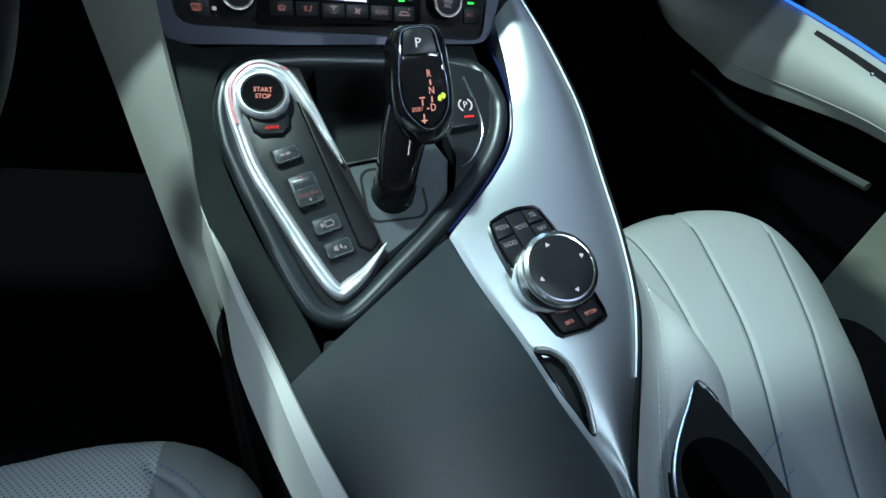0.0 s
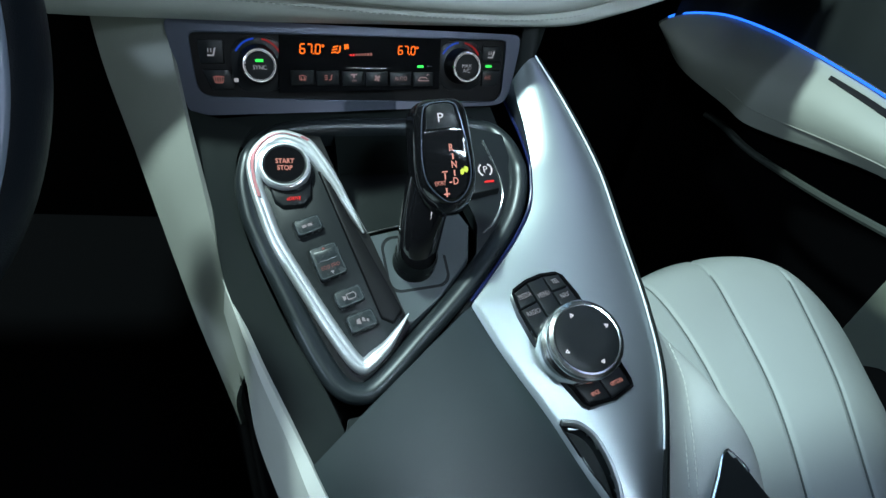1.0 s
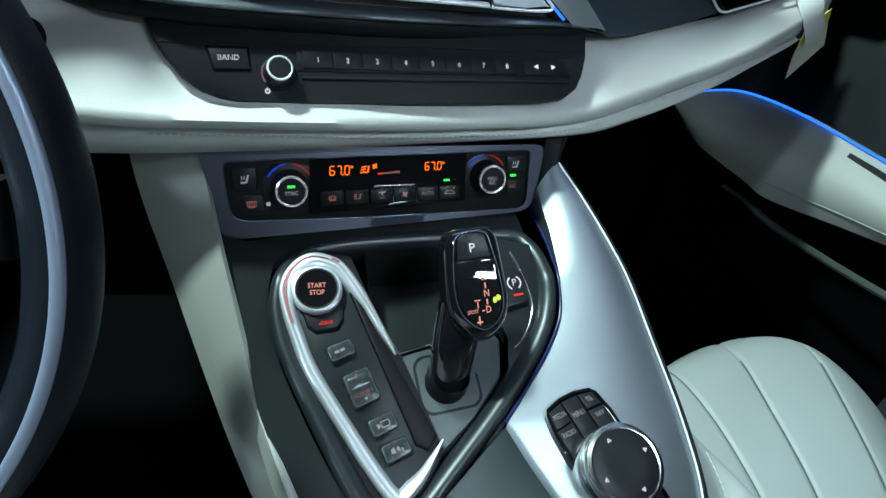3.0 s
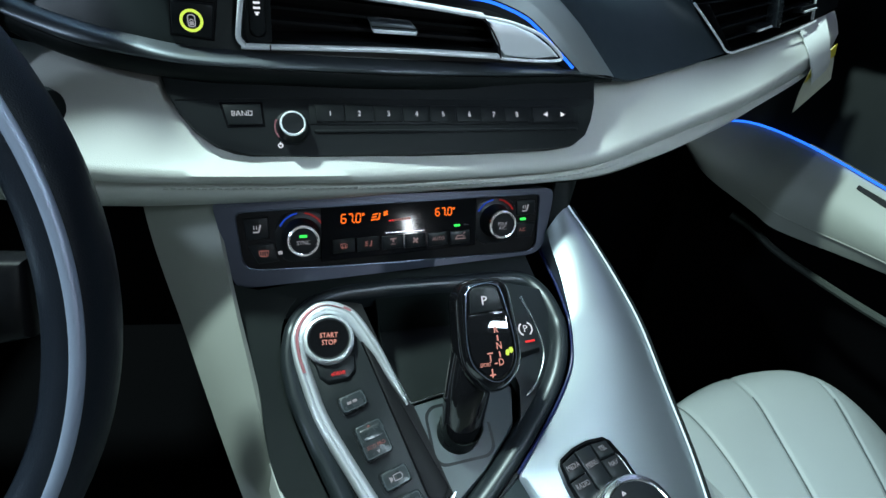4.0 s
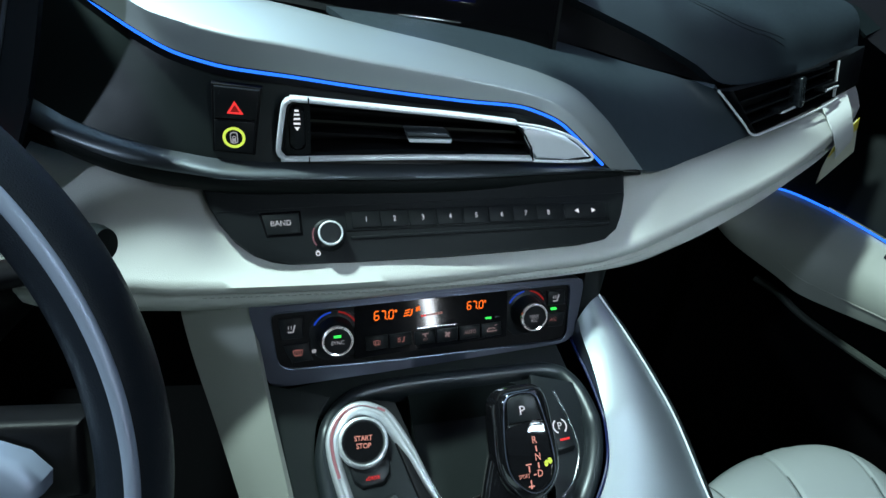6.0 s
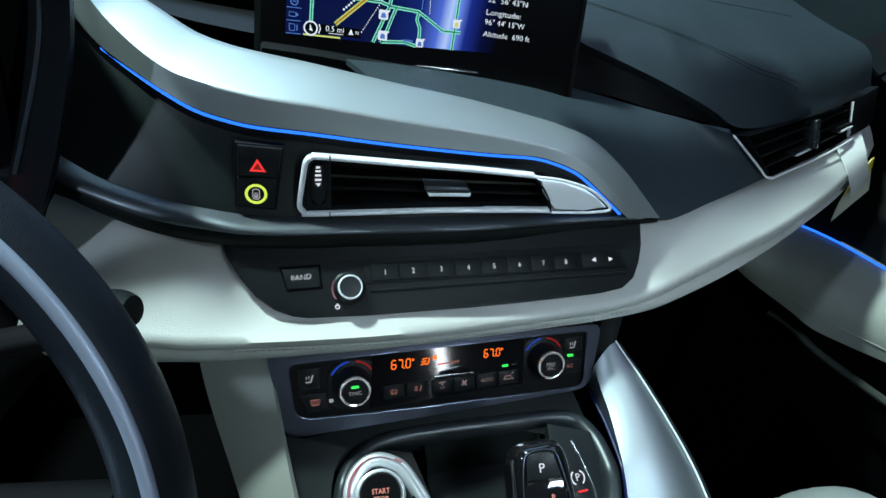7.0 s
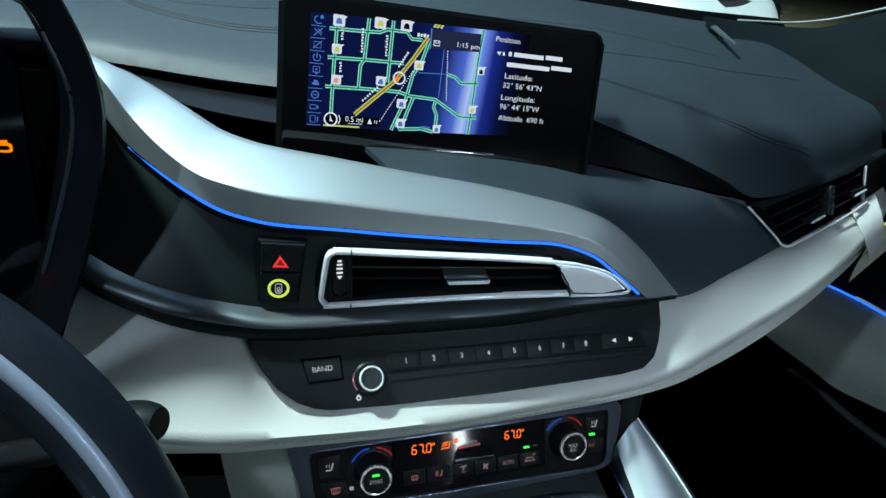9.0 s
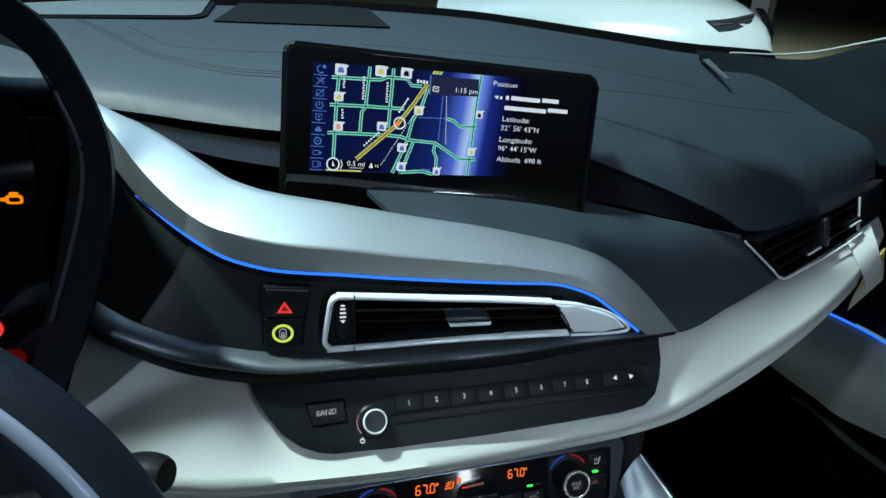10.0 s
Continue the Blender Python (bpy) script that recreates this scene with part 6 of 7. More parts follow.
# unseen roof and driver-side panel, cut to stop or pass the lamp light
roof = part("unseen_roof", loft([[(-380, 322, 1110), (-250, 355, 1125), (0, 395, 1135), (180, 410, 1132), (400, 385, 1115)], [(-340, 60, 1138), (-210, 60, 1152), (0, 60, 1160), (180, 60, 1158), (430, 60, 1140)], [(-340, -420, 1136), (-210, -420, 1152), (0, -420, 1160), (180, -420, 1158), (430, -420, 1140)]], 24, 12, 0.03), SOFT)
tagged(roof, "dark unseen roof slab, cut to shape the cabin light", "ceiling", kind="structure")
dd = part("unseen_door_block", loft([[(-640, 900, 700), (-665, 500, 640), (-670, 0, 600), (-660, -650, 600)], [(-690, 900, 400), (-700, 500, 400), (-700, 0, 400), (-690, -650, 400)], [(-700, 900, 20), (-710, 500, 20), (-710, 0, 20), (-700, -650, 20)]], 20, 6, 0.03, (-1, 0, 0)), CARPET)
tagged(dd, "dark unseen driver-side panel that blocks low lamp light", "car door", kind="structure")
glassob = thing("windscreen", (0, 1200, 800), "clear raked windscreen glass", "windscreen", kind="structure")
w = part("pane", loft([shift(BASE, 0, 24, 10), [(x * 0.86 + 10, y * 0.62 - 60, 1010 - abs(x) * 0.02) for x, y, z in BASE], [(x * 0.74 + 14, y * 0.30 - 90 + 60, 1140 - abs(x) * 0.04) for x, y, z in BASE]], 50, 6), GREYGLASS, glassob)
w.visible_shadow = False

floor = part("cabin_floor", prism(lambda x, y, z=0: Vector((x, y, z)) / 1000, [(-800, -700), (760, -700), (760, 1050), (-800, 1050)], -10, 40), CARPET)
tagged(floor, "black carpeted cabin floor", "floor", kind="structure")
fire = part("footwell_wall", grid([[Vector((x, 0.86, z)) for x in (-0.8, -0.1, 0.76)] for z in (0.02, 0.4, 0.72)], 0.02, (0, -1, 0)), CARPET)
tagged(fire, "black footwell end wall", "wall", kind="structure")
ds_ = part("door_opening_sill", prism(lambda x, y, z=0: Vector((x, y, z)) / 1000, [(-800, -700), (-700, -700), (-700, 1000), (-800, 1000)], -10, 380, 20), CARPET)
tagged(ds_, "black door sill", "sill", kind="structure")

# ---- hall ----
HALLFLOOR = mat("grey_green_hall_floor", (0.20, 0.22, 0.17), 0.35, vary=0.15, vscale=3, bump=0.05, bscale=40)
HALLWALL = mat("dark_hall_wall", (0.04, 0.05, 0.05), 0.8, vary=0.2, vscale=1.5)
sq = lambda x, y, z=0: Vector((x, y, z))
gf = part("ground", prism(lambda x, y, z=0: Vector((x, y, z)), [(-14, -12), (22, -12), (22, 26), (-14, 26)], -0.3, -0.2), HALLFLOOR)
tagged(gf, "polished grey hall floor", "floor", kind="structure")
for nm, o in (("wall_north", [(-14, 26), (22, 26), (22, 26.3), (-14, 26.3)]), ("wall_south", [(-14, -12.3), (22, -12.3), (22, -12), (-14, -12)]), ("wall_west", [(-14.3, -12), (-14, -12), (-14, 26), (-14.3, 26)]), ("wall_east", [(22, -12), (22.3, -12), (22.3, 26), (22, 26)])):
    tagged(part(nm, prism(sq, o, -0.2, 5.0), HALLWALL), "dark hall wall", "wall", kind="structure")
tagged(part("ceiling", prism(sq, [(-14, -12), (22, -12), (22, 26), (-14, 26)], 5.0, 5.2), HALLWALL), "dark hall ceiling", "ceiling", kind="structure")

# a white car parked ahead
white = thing("parked_car", (1300, 4800, -200), "white parked car facing the camera, on the hall floor", "car")
body_rows = [[(200, 3240, -30), (700, 3090, -40), (1200, 3060, -40), (1800, 3090, -40), (2080, 3260, -20), (2130, 4000, -20), (2140, 5200, -20), (2130, 6800, -10)],
             [(190, 3220, 250), (700, 3060, 260), (1200, 3030, 260), (1800, 3060, 250), (2090, 3230, 270), (2160, 4000, 300), (2170, 5200, 300), (2150, 6800, 300)],
             [(200, 3250, 520), (700, 3080, 540), (1200, 3050, 545), (1800, 3090, 540), (2070, 3260, 560), (2150, 4000, 600), (2160, 5200, 640), (2130, 6800, 660)],
             [(220, 3330, 680), (700, 3190, 730), (1200, 3170, 745), (1780, 3220, 735), (2010, 3400, 720), (2080, 4000, 780), (2100, 5200, 820), (2080, 6700, 820)],
             [(300, 3700, 780), (700, 3700, 850), (1200, 3700, 870), (1700, 3720, 860), (1900, 3800, 830), (1980, 4300, 850), (2000, 5200, 860), (1980, 6600, 850)],
             [(400, 4500, 900), (700, 4550, 960), (1200, 4560, 980), (1600, 4560, 960), (1800, 4600, 920), (1860, 4800, 900), (1900, 5400, 880), (1900, 6500, 860)]]
part("body", loft(body_rows, 60, 6, 0.01, (0, -1, 0.5)), WPAINT, white)
part("greenhouse", loft([[(420, 4500, 900), (1200, 4560, 975), (1800, 4600, 915)], [(560, 5200, 1250), (1200, 5250, 1300), (1680, 5200, 1250)], [(560, 6200, 1230), (1200, 6300, 1280), (1680, 6200, 1230)]], 20, 5), PIANO, white, "dark car glass")
hl = part("headlight", loft([[(1560, 3110, 690), (1700, 3140, 705), (1900, 3230, 735)], [(1640, 3095, 640), (1740, 3115, 655), (1850, 3170, 690)]], 12, 4, 0.02, (0, -1, 0)), mat("dark_headlight_glass", (0.03, 0.035, 0.04), 0.15), white, "dark headlight")
part("light_line", tube([(1600, 3100, 675), (1720, 3118, 690), (1860, 3185, 715)], 6, 16), CHROME, hl)
wf = Frame((2120, 3950, 130), (0, 1, 0), (1, 0, 0))
tyre = part("wheel", lathe(wf, [(200, -120), (310, -120), (330, -90), (330, 10), (310, 40), (235, 45)], seg=40), mat("tyre_rubber", (0.02, 0.02, 0.02), 0.8), white, "black tyre")
part("rim", lathe(wf, [(235, 40), (225, 20), (60, 30), (1, 34)], seg=40), ALU, tyre)
part("wheel_arch", loft([[(2000, 3190, 420), (2060, 3250, 430), (2090, 3330, 430)], [(1990, 3200, 620), (2060, 3260, 640), (2085, 3340, 650)], [(2010, 3330, 735), (2050, 3380, 745), (2075, 3480, 750)]], 12, 6, 0.02, (1, -1, 0)), BLACK, white, "black air slot at the corner")
part("grille", prism(lambda x, y, z=0: Vector((x, 3050 - z, y)) / 1000, rrect(1180, 330, 700, 130, 30), -30, 14), BLACK, white)
white.location.x += 0.11
# stand-ins for two unidentified shapes to the right of the car
part("dark_shape", loft([[(2150, 3290, 380), (2185, 3320, 560), (2215, 3380, 800)], [(2230, 3400, 380), (2260, 3430, 560), (2290, 3500, 820)]], 12, 4, 0.03, (1, -1, 0)), BLACK, white, "unidentified dark shape beside the car")
part("mauve_shape", loft([[(2240, 3420, 420), (2275, 3450, 600), (2300, 3520, 860)], [(2300, 3700, 420), (2340, 3740, 600), (2370, 3820, 880)]], 12, 4, 0.02, (1, -1, 0)), mat("mauve_grey_paint", (0.20, 0.16, 0.17), 0.35, coat=0.3), white, "unidentified mauve-grey shape beside the car")
# a banded stand-in across the hall for an unidentified thing
banner = thing("banded_stand_in", (8700, 9300, -200), "upright stand-in with pale, green and dark red bands", "banner")
bf_ = Frame((8700, 9300, -200), (0.75, -0.66, 0), (-0.66, -0.75, 0))
part("foot", prism(bf_, rrect(300, 30, 900, 60, 20), -150, 150, 10), BLACK, banner)
for nm, x0, x1, col in (("green_band", -130, 20, (0.10, 0.30, 0.16)), ("pale_band", 20, 330, (0.46, 0.42, 0.42)), ("red_band", 330, 470, (0.25, 0.03, 0.05)), ("pale_band", 470, 760, (0.50, 0.48, 0.48))):
    part(nm, prism(bf_, [(x0, 60), (x1, 60), (x1 + 260, 1900), (x0 + 260, 1900)], -12, 12), mat(nm + "_cloth", col, 0.6, vary=0.25, vscale=4), banner)

# ---- what the navigation screen shows ----
MAPBG = glow("map_night_blue", (0.002, 0.006, 0.055), 0.9)
ROAD = glow("map_road_green", (0.22, 0.80, 0.55), 0.9)
ROADCORE = glow("map_road_core", (0.02, 0.10, 0.16), 0.8)
HIGHWAY = glow("map_highway_yellow", (0.60, 0.68, 0.16), 0.9)
MAPWHITE = glow("map_white", (0.75, 0.85, 0.95), 0.9)
MAPBLUE = glow("map_menu_blue", (0.10, 0.24, 0.72), 0.75)
# lamp reflection on the screen glass, painted in as a glowing gradient
GLAREBAND = bpy.data.materials.new("painted_glare")
GLAREBAND.use_nodes = True
nt = GLAREBAND.node_tree
bsd = nt.nodes["Principled BSDF"]
bsd.inputs["Base Color"].default_value = (0.002, 0.002, 0.003, 1)
bsd.inputs["Roughness"].default_value = 0.9
bsd.inputs["Specular IOR Level"].default_value = 0.05
tcn, gr, rp_, mp = (nt.nodes.new(k) for k in ("ShaderNodeUVMap", "ShaderNodeSeparateXYZ", "ShaderNodeValToRGB", "ShaderNodeMapping"))
nt.links.new(tcn.outputs["UV"], gr.inputs[0])
nt.links.new(gr.outputs["X"], rp_.inputs["Fac"])
rp_.color_ramp.elements[0].color, rp_.color_ramp.elements[1].color = (0.002, 0.006, 0.055, 1), (0.0002, 0.0003, 0.0016, 1)
for pos, colr in ((0.30, (0.006, 0.02, 0.16, 1)), (0.46, (0.08, 0.16, 0.70, 1)), (0.545, (0.45, 0.62, 1.0, 1)), (0.60, (0.16, 0.28, 0.95, 1)), (0.70, (0.010, 0.025, 0.25, 1)), (0.85, (0.001, 0.003, 0.035, 1))):
    e = rp_.color_ramp.elements.new(pos)
    e.color = colr
nt.links.new(rp_.outputs["Color"], bsd.inputs["Emission Color"])
bsd.inputs["Emission Strength"].default_value = 0.9



def fitted(body, x0, x1, y, size, z=0.5):
    """Lettering that runs from x0 to x1."""
    t = words(body, SC, 0, 0, size, z, "LEFT")
    xs_ = [(v.co - SC.o).dot(SC.ex) * 1000 for v in t.verts]
    k = (x1 - x0) / (max(xs_) - min(xs_))
    for v in t.verts:
        q_ = v.co - SC.o
        u_ = q_.dot(SC.ex) * 1000
        v.co = SC((u_ - min(xs_)) * k + x0, q_.dot(SC.ey) * 1000 + y, z)
    return t


part("map_ground", prism(SC, [(-121.6, 58.2), (-44, 60.6), (-58, -17.8), (-121.8, -18.8)], 0.2, 0.42), MAPBG, screen)
bm = bmesh.new()
uvl = bm.loops.layers.uv.new("UVMap")
q = [bm.verts.new(SC(x, y, 0.42)) for x, y in ((-44, 60.6), (44, 62.5), (34, -15), (-58, -17.8))]
f = bm.faces.new(q)
for lp, uv in zip(f.loops, ((0.02, 1), (1.0, 1), (0.98, 0), (-0.02, 0))):
    lp[uvl].uv = uv
part("painted_glare", bm, GLAREBAND, screen)
roads = [[(-108.5, 48.9), (-82.6, 49.8), (-72.8, 50.4), (-67.4, 52.9), (-53.1, 53), (-49.2, 48.6), (-41.2, 48.7)], [(-109, 29.5), (-83, 30.5), (-53.8, 31)], [(-110, 9.5), (-74.9, 10.5), (-56.1, 10.5), (-47.9, 8.3), (-27.7, 7.5), (-8.3, -3.5), (6, -3.3)],
         [(-103, 58), (-104.3, 28), (-105, -11)], [(-81, 58.9), (-82.9, 30), (-85.6, 26.2), (-86.2, 10.4)], [(-63.5, 59.4), (-64.3, 38.3), (-65.2, 16.1)], [(-36, 48.5), (-40.2, 34.9), (-46.7, 23.2), (-50.1, 7.4), (-60.2, -17.5)],
         [(-44.9, 7.8), (-50.5, -8.3), (-54.3, -17.2)], [(-27.6, 6.8), (-28.7, 1.7), (-26, -3.9), (-26, -14.2)], [(5.2, 60.8), (3.2, 41.5), (1.9, 12.5), (0.2, -16.4)], [(-20.1, 26.7), (-13.9, 25.1), (-8.9, 21.2), (5, 22.3)], [(-54.4, -16.5), (-36.6, -14.8), (-28, -16.6)]]
for i, r in enumerate(roads):
    part("map_road", line2(SC, r, 2.5, 0.42, 0.64 + 0.01 * i), ROAD, screen)
    part("road_core", line2(SC, r, 0.8, 0.42, 0.80 + 0.01 * i), ROADCORE, screen)
part("map_lane", line2(SC, [(-42.5, 25.6), (-20.1, 26.7)], 0.6, 0.42, 0.6), MAPBLUE, screen)
part("map_lane", line2(SC, [(-24.2, 44), (-25.5, 9.1)], 0.6, 0.42, 0.6), MAPBLUE, screen)
HW = [(-88, -8.5), (-58.8, 18.7), (-47, 35), (-36.9, 51)]
part("map_highway", line2(SC, HW, 3.6, 0.42, 0.95), HIGHWAY, screen)
part("highway_core", line2(SC, HW, 1.3, 0.42, 1.05), glow("map_highway_core", (0.42, 0.22, 0.02), 0.8), screen)
part("highway_core", merge(line2(SC, [(x - 1.3, y + 1.0) for x, y in HW], 0.35, 0.42, 1.06), line2(SC, [(x + 1.3, y - 1.0) for x, y in HW], 0.35, 0.42, 1.06)), ROADCORE, screen)
part("dotted_line", merge(*[prism(SC, rrect(-21.4 + i * 0.11, 42.8 - i * 1.85, 0.6, 1.0, 0.1), 0.42, 0.8) for i in range(20)]), MAPWHITE, screen)
part("dotted_line", merge(*[prism(SC, rrect(-46.9 - i * 1.05, 26 - i * 1.79, 0.7, 0.9, 0.1), 0.42, 0.84) for i in range(23)]), MAPWHITE, screen)
part("position_ring", lathe(SC, [(3.6, 1.1), (3.6, 1.3), (4.7, 1.3), (4.7, 1.1)], -56.7, 20.3, 28), MAPWHITE, screen)
part("position_mark", prism(SC, [(-60.6, 18), (-57, 18.2), (-57.6, 22), (-59.6, 21)], 1.0, 1.2), ORANGE, screen)
# street names too small to read
for x, y, h_ in ((-99.6, 44, 9), (-99.8, 22, 9), (-85.2, 42, 18), (-67.6, 40, 17)):
    part("name_bar", merge(*[prism(SC, rrect(x + (j % 2) * 0.3, y + h_ / 2 - j * 1.9, 1.5, 1.2, 0.2), 0.42, 0.9) for j in range(int(h_ / 1.9))]), MAPWHITE, screen)
for x0, y0, x1, y1 in ((-80, 0.5, -70, 10.5), (-55, 27, -49, 37)):
    part("name_bar", merge(*[prism(SC, rrect(x0 + (x1 - x0) * j / 6 - 2.4, y0 + (y1 - y0) * j / 6 + 1.6, 1.3, 1.4, 0.2), 0.42, 1.08) for j in range(7)]), MAPWHITE, screen)
part("name_bar", merge(*[prism(SC, rrect(-44.5 + j * 2.3, 52, 1.6, 2.6 - 0.8 * (j % 2), 0.2), 0.42, 1.1) for j in range(4)]), MAPWHITE, screen)
part("name_bar", merge(*[prism(SC, rrect(-37 + j * 1.9, -13.6, 1.3, 1.6, 0.2), 0.42, 0.9) for j in range(4)]), MAPBLUE, screen)
part("lane_stripe", merge(*[prism(SC, [(-34 + j * 2.6, 58.4), (-32.2 + j * 2.6, 58.4), (-31 + j * 2.6, 60.8), (-32.8 + j * 2.6, 60.8)], 0.42, 0.9) for j in range(3)]), HIGHWAY, screen)
PINWHITE = glow("map_pin_white", (0.80, 0.88, 1.0), 0.85)
for i, (x, y) in enumerate(((-102, 54.8), (-72.9, 56.6), (-53.8, 57), (-102.8, 35.8), (-102.3, 14.7), (-70.2, 16.9), (-42.5, 30.8), (-53.8, 2.2), (-53.5, -12.1), (-25.2, -14.1), (2.1, 2.7), (6, 31.7))):
    w_, h_ = (8.2, 7.6) if i < 3 else (6.8, 6.6) if i < 9 else (5.6, 6)
    p_ = part("map_pin", prism(SC, rrect(x, y, w_, h_, 0.9), 0.42, 1.1), PINWHITE, screen)
    part("pin_tail", prism(SC, [(x + w_ / 2 - 0.4, y + 1.0), (x + w_ / 2 + 1.6, y + 3.2), (x + w_ / 2 - 0.4, y + 3.4)], 0.42, 1.05), PINWHITE, p_)
    part("pin_mark", merge(lathe(SC, [(0.01, 1.3), (w_ * 0.25, 1.25)], x, y - 0.3, 12), prism(SC, rrect(x, y - 1.6, w_ * 0.55, 1.2, 0.3), 1.1, 1.3)), {0: MAPBLUE, 1: HIGHWAY, 2: BLACK, 3: HIGHWAY, 4: PINK, 6: HIGHWAY, 10: HIGHWAY, 11: BLACK}.get(i, MAPBLUE), p_)
for i in range(9):
    y, x = 53.6 - i * 8.5 + (0.4 if i else 0), -116 - i * 0.12
    p_ = part("menu_field", prism(SC, rrect(x, y, 10.4, 7.9, 0.4), 0.4, 0.75), MAPBG, screen)
    shape = [[line2(SC, [(x + 3 * math.cos(a * 0.9), y + 2.6 * math.sin(a * 0.9)) for a in range(2, 7)], 0.7, 0.7, 0.95), prism(SC, rrect(x + 2.2, y + 2, 2.2, 2.2, 0.3), 0.7, 0.95)],
             [line2(SC, [(x - 3, y - 2.6), (x + 3, y + 2.8)], 0.7, 0.7, 0.95), line2(SC, [(x - 2.6, y + 2), (x + 2.4, y - 1.8)], 0.6, 0.7, 0.95), line2(SC, [(x - 0.5, y + 2.6), (x + 2.8, y - 0.4)], 0.5, 0.7, 0.95)],
             [line2(SC, [(x - 2.4, y - 2), (x + 2.4, y - 2), (x + 2.4, y + 2), (x - 2.4, y + 2), (x - 2.4, y - 2)], 0.5, 0.7, 0.95), line2(SC, [(x - 3, y - 2.6), (x + 3, y + 2.8)], 0.6, 0.7, 0.95)],
             [line2(SC, [(x - 1.6, y + 2.2), (x - 2.6, y + 0.4), (x - 1.6, y - 2.2), (x + 1.6, y - 2.2), (x + 2.6, y + 0.4), (x + 1.6, y + 2.2)], 0.7, 0.7, 0.95), line2(SC, [(x, y + 3), (x, y - 0.4)], 0.7, 0.7, 0.95)],
             [line2(SC, [(x - 2.2, y - 1.6), (x + 2.2, y - 1.6), (x + 2.2, y + 2.2), (x - 2.2, y + 2.2), (x - 2.2, y - 1.6)], 0.6, 0.7, 0.95), prism(SC, rrect(x, y + 0.3, 1.4, 1.4, 0.6), 0.7, 0.95), prism(SC, [(x - 1, y - 1.8), (x + 1, y - 1.8), (x, y - 3.2)], 0.7, 0.95)],
             [prism(SC, rrect(x, y - 0.8, 4.8, 1.8, 0.6), 0.7, 0.95), prism(SC, rrect(x, y + 0.9, 2.8, 1.5, 0.6), 0.7, 0.95)],
             [lathe(SC, [(2.0, 0.9), (2.8, 0.9)], x, y, 20), line2(SC, [(x - 1.2, y), (x + 1.2, y)], 0.6, 0.7, 0.95)],
             [line2(SC, [(x - 3, y - 1.4), (x + 1.2, y - 1.4), (x + 1.2, y + 1.4), (x - 3, y + 1.4), (x - 3, y - 1.4)], 0.5, 0.7, 0.95), prism(SC, [(x + 1.6, y - 1.4), (x + 3.4, y), (x + 1.6, y + 1.4)], 0.7, 0.95)],
             [line2(SC, [(x - 2.6, y - 2.2), (x + 1, y - 2.2), (x + 1, y + 2.2), (x - 2.6, y + 2.2), (x - 2.6, y - 2.2)], 0.6, 0.7, 0.95), line2(SC, [(x + 2.6, y - 2), (x + 2.6, y + 2)], 0.7, 0.7, 0.95)]][i]
    part("menu_symbol", merge(*shape), MAPBLUE, p_)
    part("menu_line", line2(SC, [(x - 5, y - 4.15), (x + 5, y - 4.0)], 0.5, 0.7, 0.95), MAPBLUE, p_)
bx = part("clock_field", prism(SC, [(-35.3, 56.8), (3.6, 58), (3.4, 45.2), (-34.4, 43.3)], 0.5, 1.2), glow("map_field_grey", (0.018, 0.024, 0.07), 0.8), screen)
part("lettering", fitted("1:15 pm", -14.6, 3.0, 48.4, 3.6, 1.3), MAPWHITE, bx)
part("mail_symbol", merge(line2(SC, [(-32.6, 46), (-28.2, 46), (-28.2, 49.4), (-32.6, 49.4), (-32.6, 46)], 0.7, 1.1, 1.35), line2(SC, [(-32.4, 49.2), (-30.4, 47.4), (-28.4, 49.2)], 0.5, 1.1, 1.35)), MAPWHITE, bx)
part("field_edge", line2(SC, [(-35, 57.5), (-35, 43.5)], 0.8, 0.5, 1.3), MAPBLUE, bx)
sb_ = part("scale_field", prism(SC, rrect(-85, -12.9, 31, 6.4, 0.6), 0.6, 1.15), PIANO, screen)
part("lettering", fitted("0.5 mi", -94.6, -81.6, -12.2, 3.8, 1.3), MAPWHITE, sb_)
part("scale_line", line2(SC, [(-92.5, -15.2), (-82, -15)], 0.4, 1.1, 1.35), MAPWHITE, sb_)
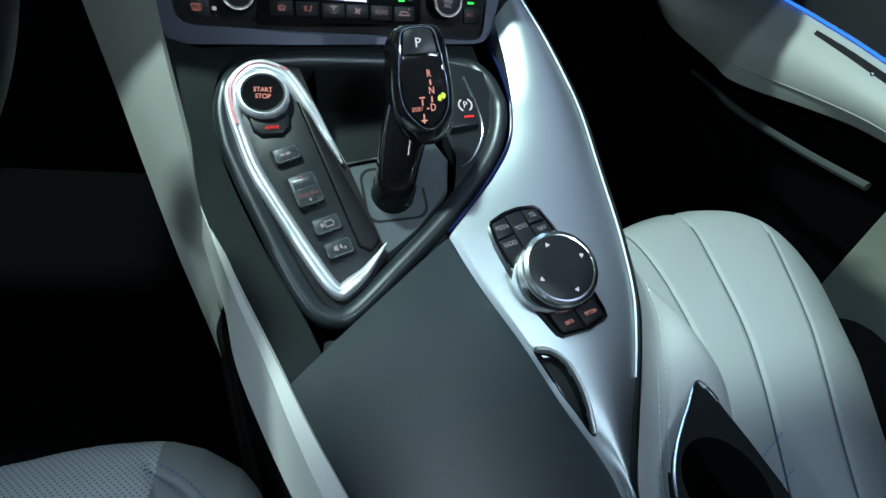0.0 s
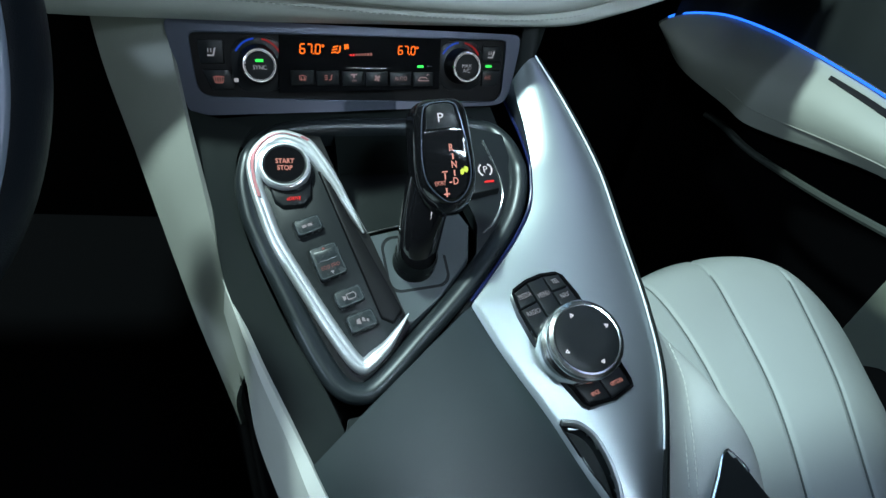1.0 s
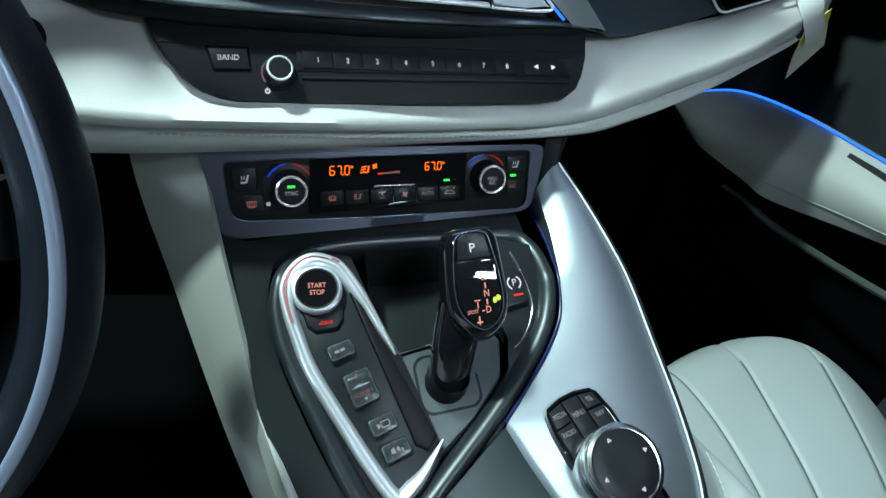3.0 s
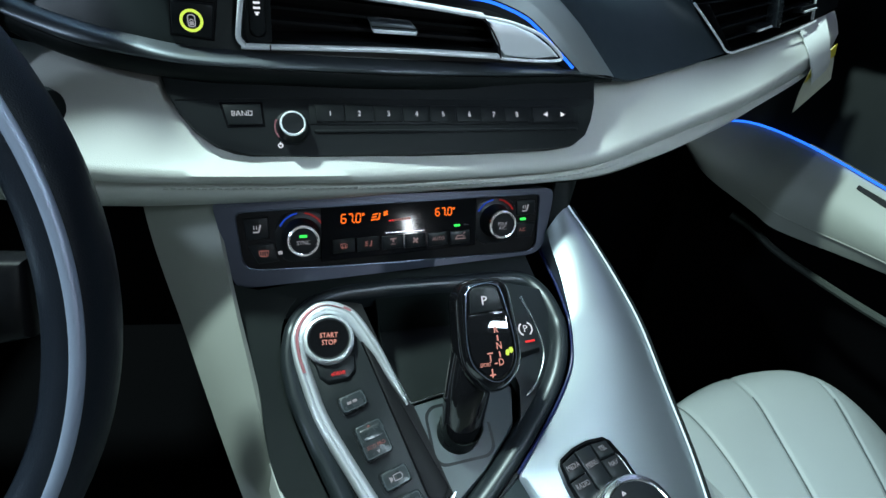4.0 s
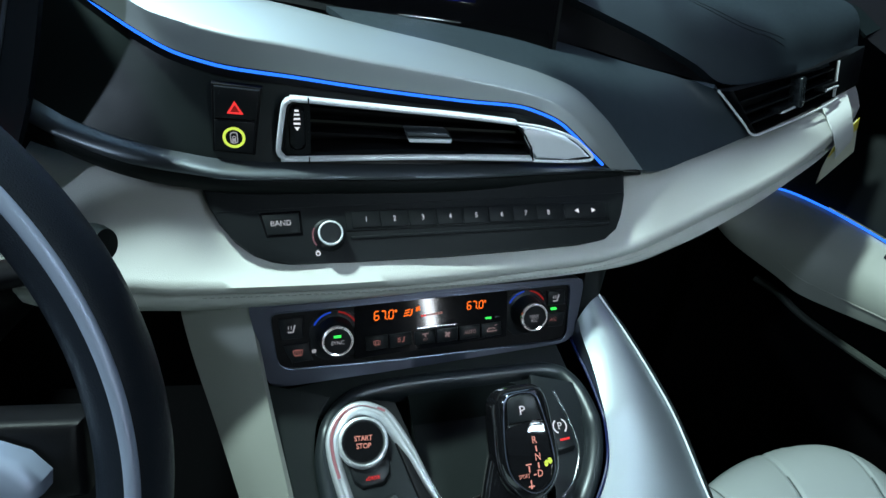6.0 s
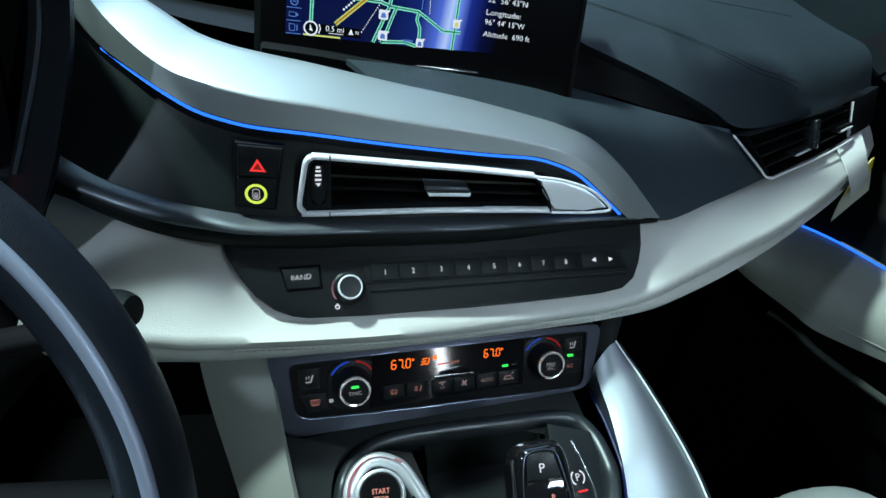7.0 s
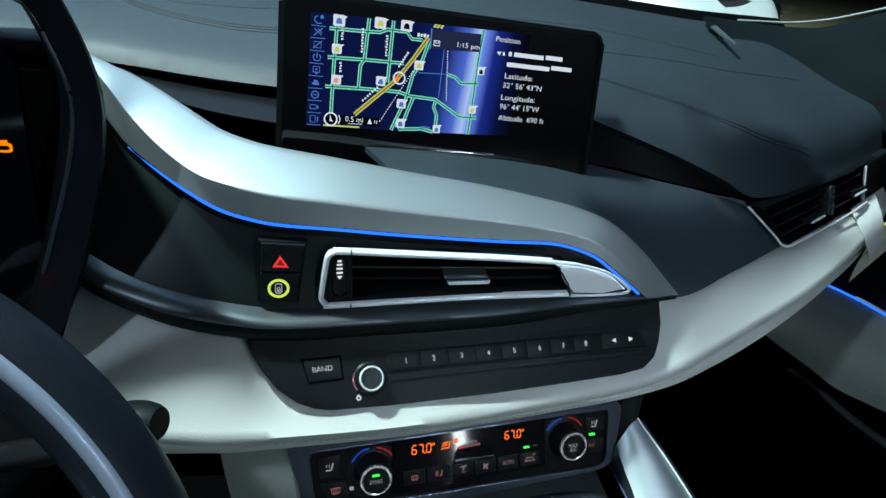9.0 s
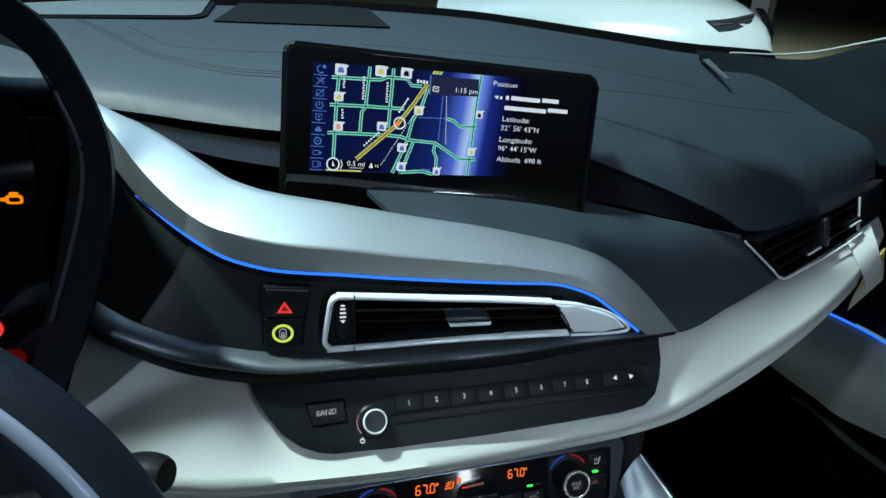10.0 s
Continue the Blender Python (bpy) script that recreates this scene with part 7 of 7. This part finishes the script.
part("lettering", words("N", SC, -72.2, -12.8, 2.4, 1.3), MAPWHITE, sb_)
part("north_mark", prism(SC, [(-78.4, -14.4), (-76.6, -10.4), (-74.8, -14.4)], 1.15, 1.35), MAPWHITE, sb_)
cr = part("compass_ring", lathe(SC, [(3.9, 1.2), (3.9, 1.5), (5.0, 1.5), (5.0, 1.2)], -105, -13.2, 28), MAPWHITE, screen)
part("compass_face", lathe(SC, [(0.01, 1.3), (3.9, 1.3)], -105, -13.2, 24), PIANO, cr)
part("compass_needle", prism(SC, [(-105.8, -14.6), (-103.6, -14.9), (-105.6, -10.2)], 1.35, 1.5), MAPWHITE, cr)
part("compass_bracket", line2(SC, [(-99.4, -9.8), (-98.2, -13), (-99.4, -16.2)], 0.7, 1.15, 1.35), MAPWHITE, cr)
part("map_edge_glow", prism(SC, [(-110, -17.2), (-84, -16.8), (-84, -18), (-110, -18.4)], 0.42, 0.9), HIGHWAY, screen)
for txt, x0, x1, y, s_ in (("Position", 15.8, 35.6, 56.2, 3.7), ("Latitude:", 25.9, 49.2, 30.1, 4.0), ("32° 56' 43\"N", 25.2, 57.9, 23.1, 4.0), ("Longitude:", 24.9, 53.5, 14.0, 4.0), ("96° 44' 15\"W", 24.5, 57.9, 7.0, 4.0), ("Altitude  690 ft", 24.1, 63.2, -1.6, 3.9)):
    part("lettering", fitted(txt, x0, x1, y, s_), MAPWHITE, screen)
# street address: plain bars
for x, y, w_ in ((27.1, 46.5, 2.6), (31.6, 46.6, 25), (58.4, 47.2, 14.4), (26.6, 38.8, 36), (64.2, 40, 17.6)):
    part("text_bar", prism(SC, rrect(x + w_ / 2, y, w_, 3.2, 0.4), 0.2, 0.5), MAPWHITE, screen)
part("direction_mark", merge(prism(SC, [(17.2, 46.9), (21, 47.6), (20, 44.6)], 0.2, 0.5), prism(SC, rrect(23.2, 46.1, 1.8, 2.4, 0.2), 0.2, 0.5)), MAPWHITE, screen)
part("chrome_mark", prism(SC, rrect(-1, -30.5, 50, 1.2, 0.5), 0.1, 1.2, 0.3), CHROME, screen)
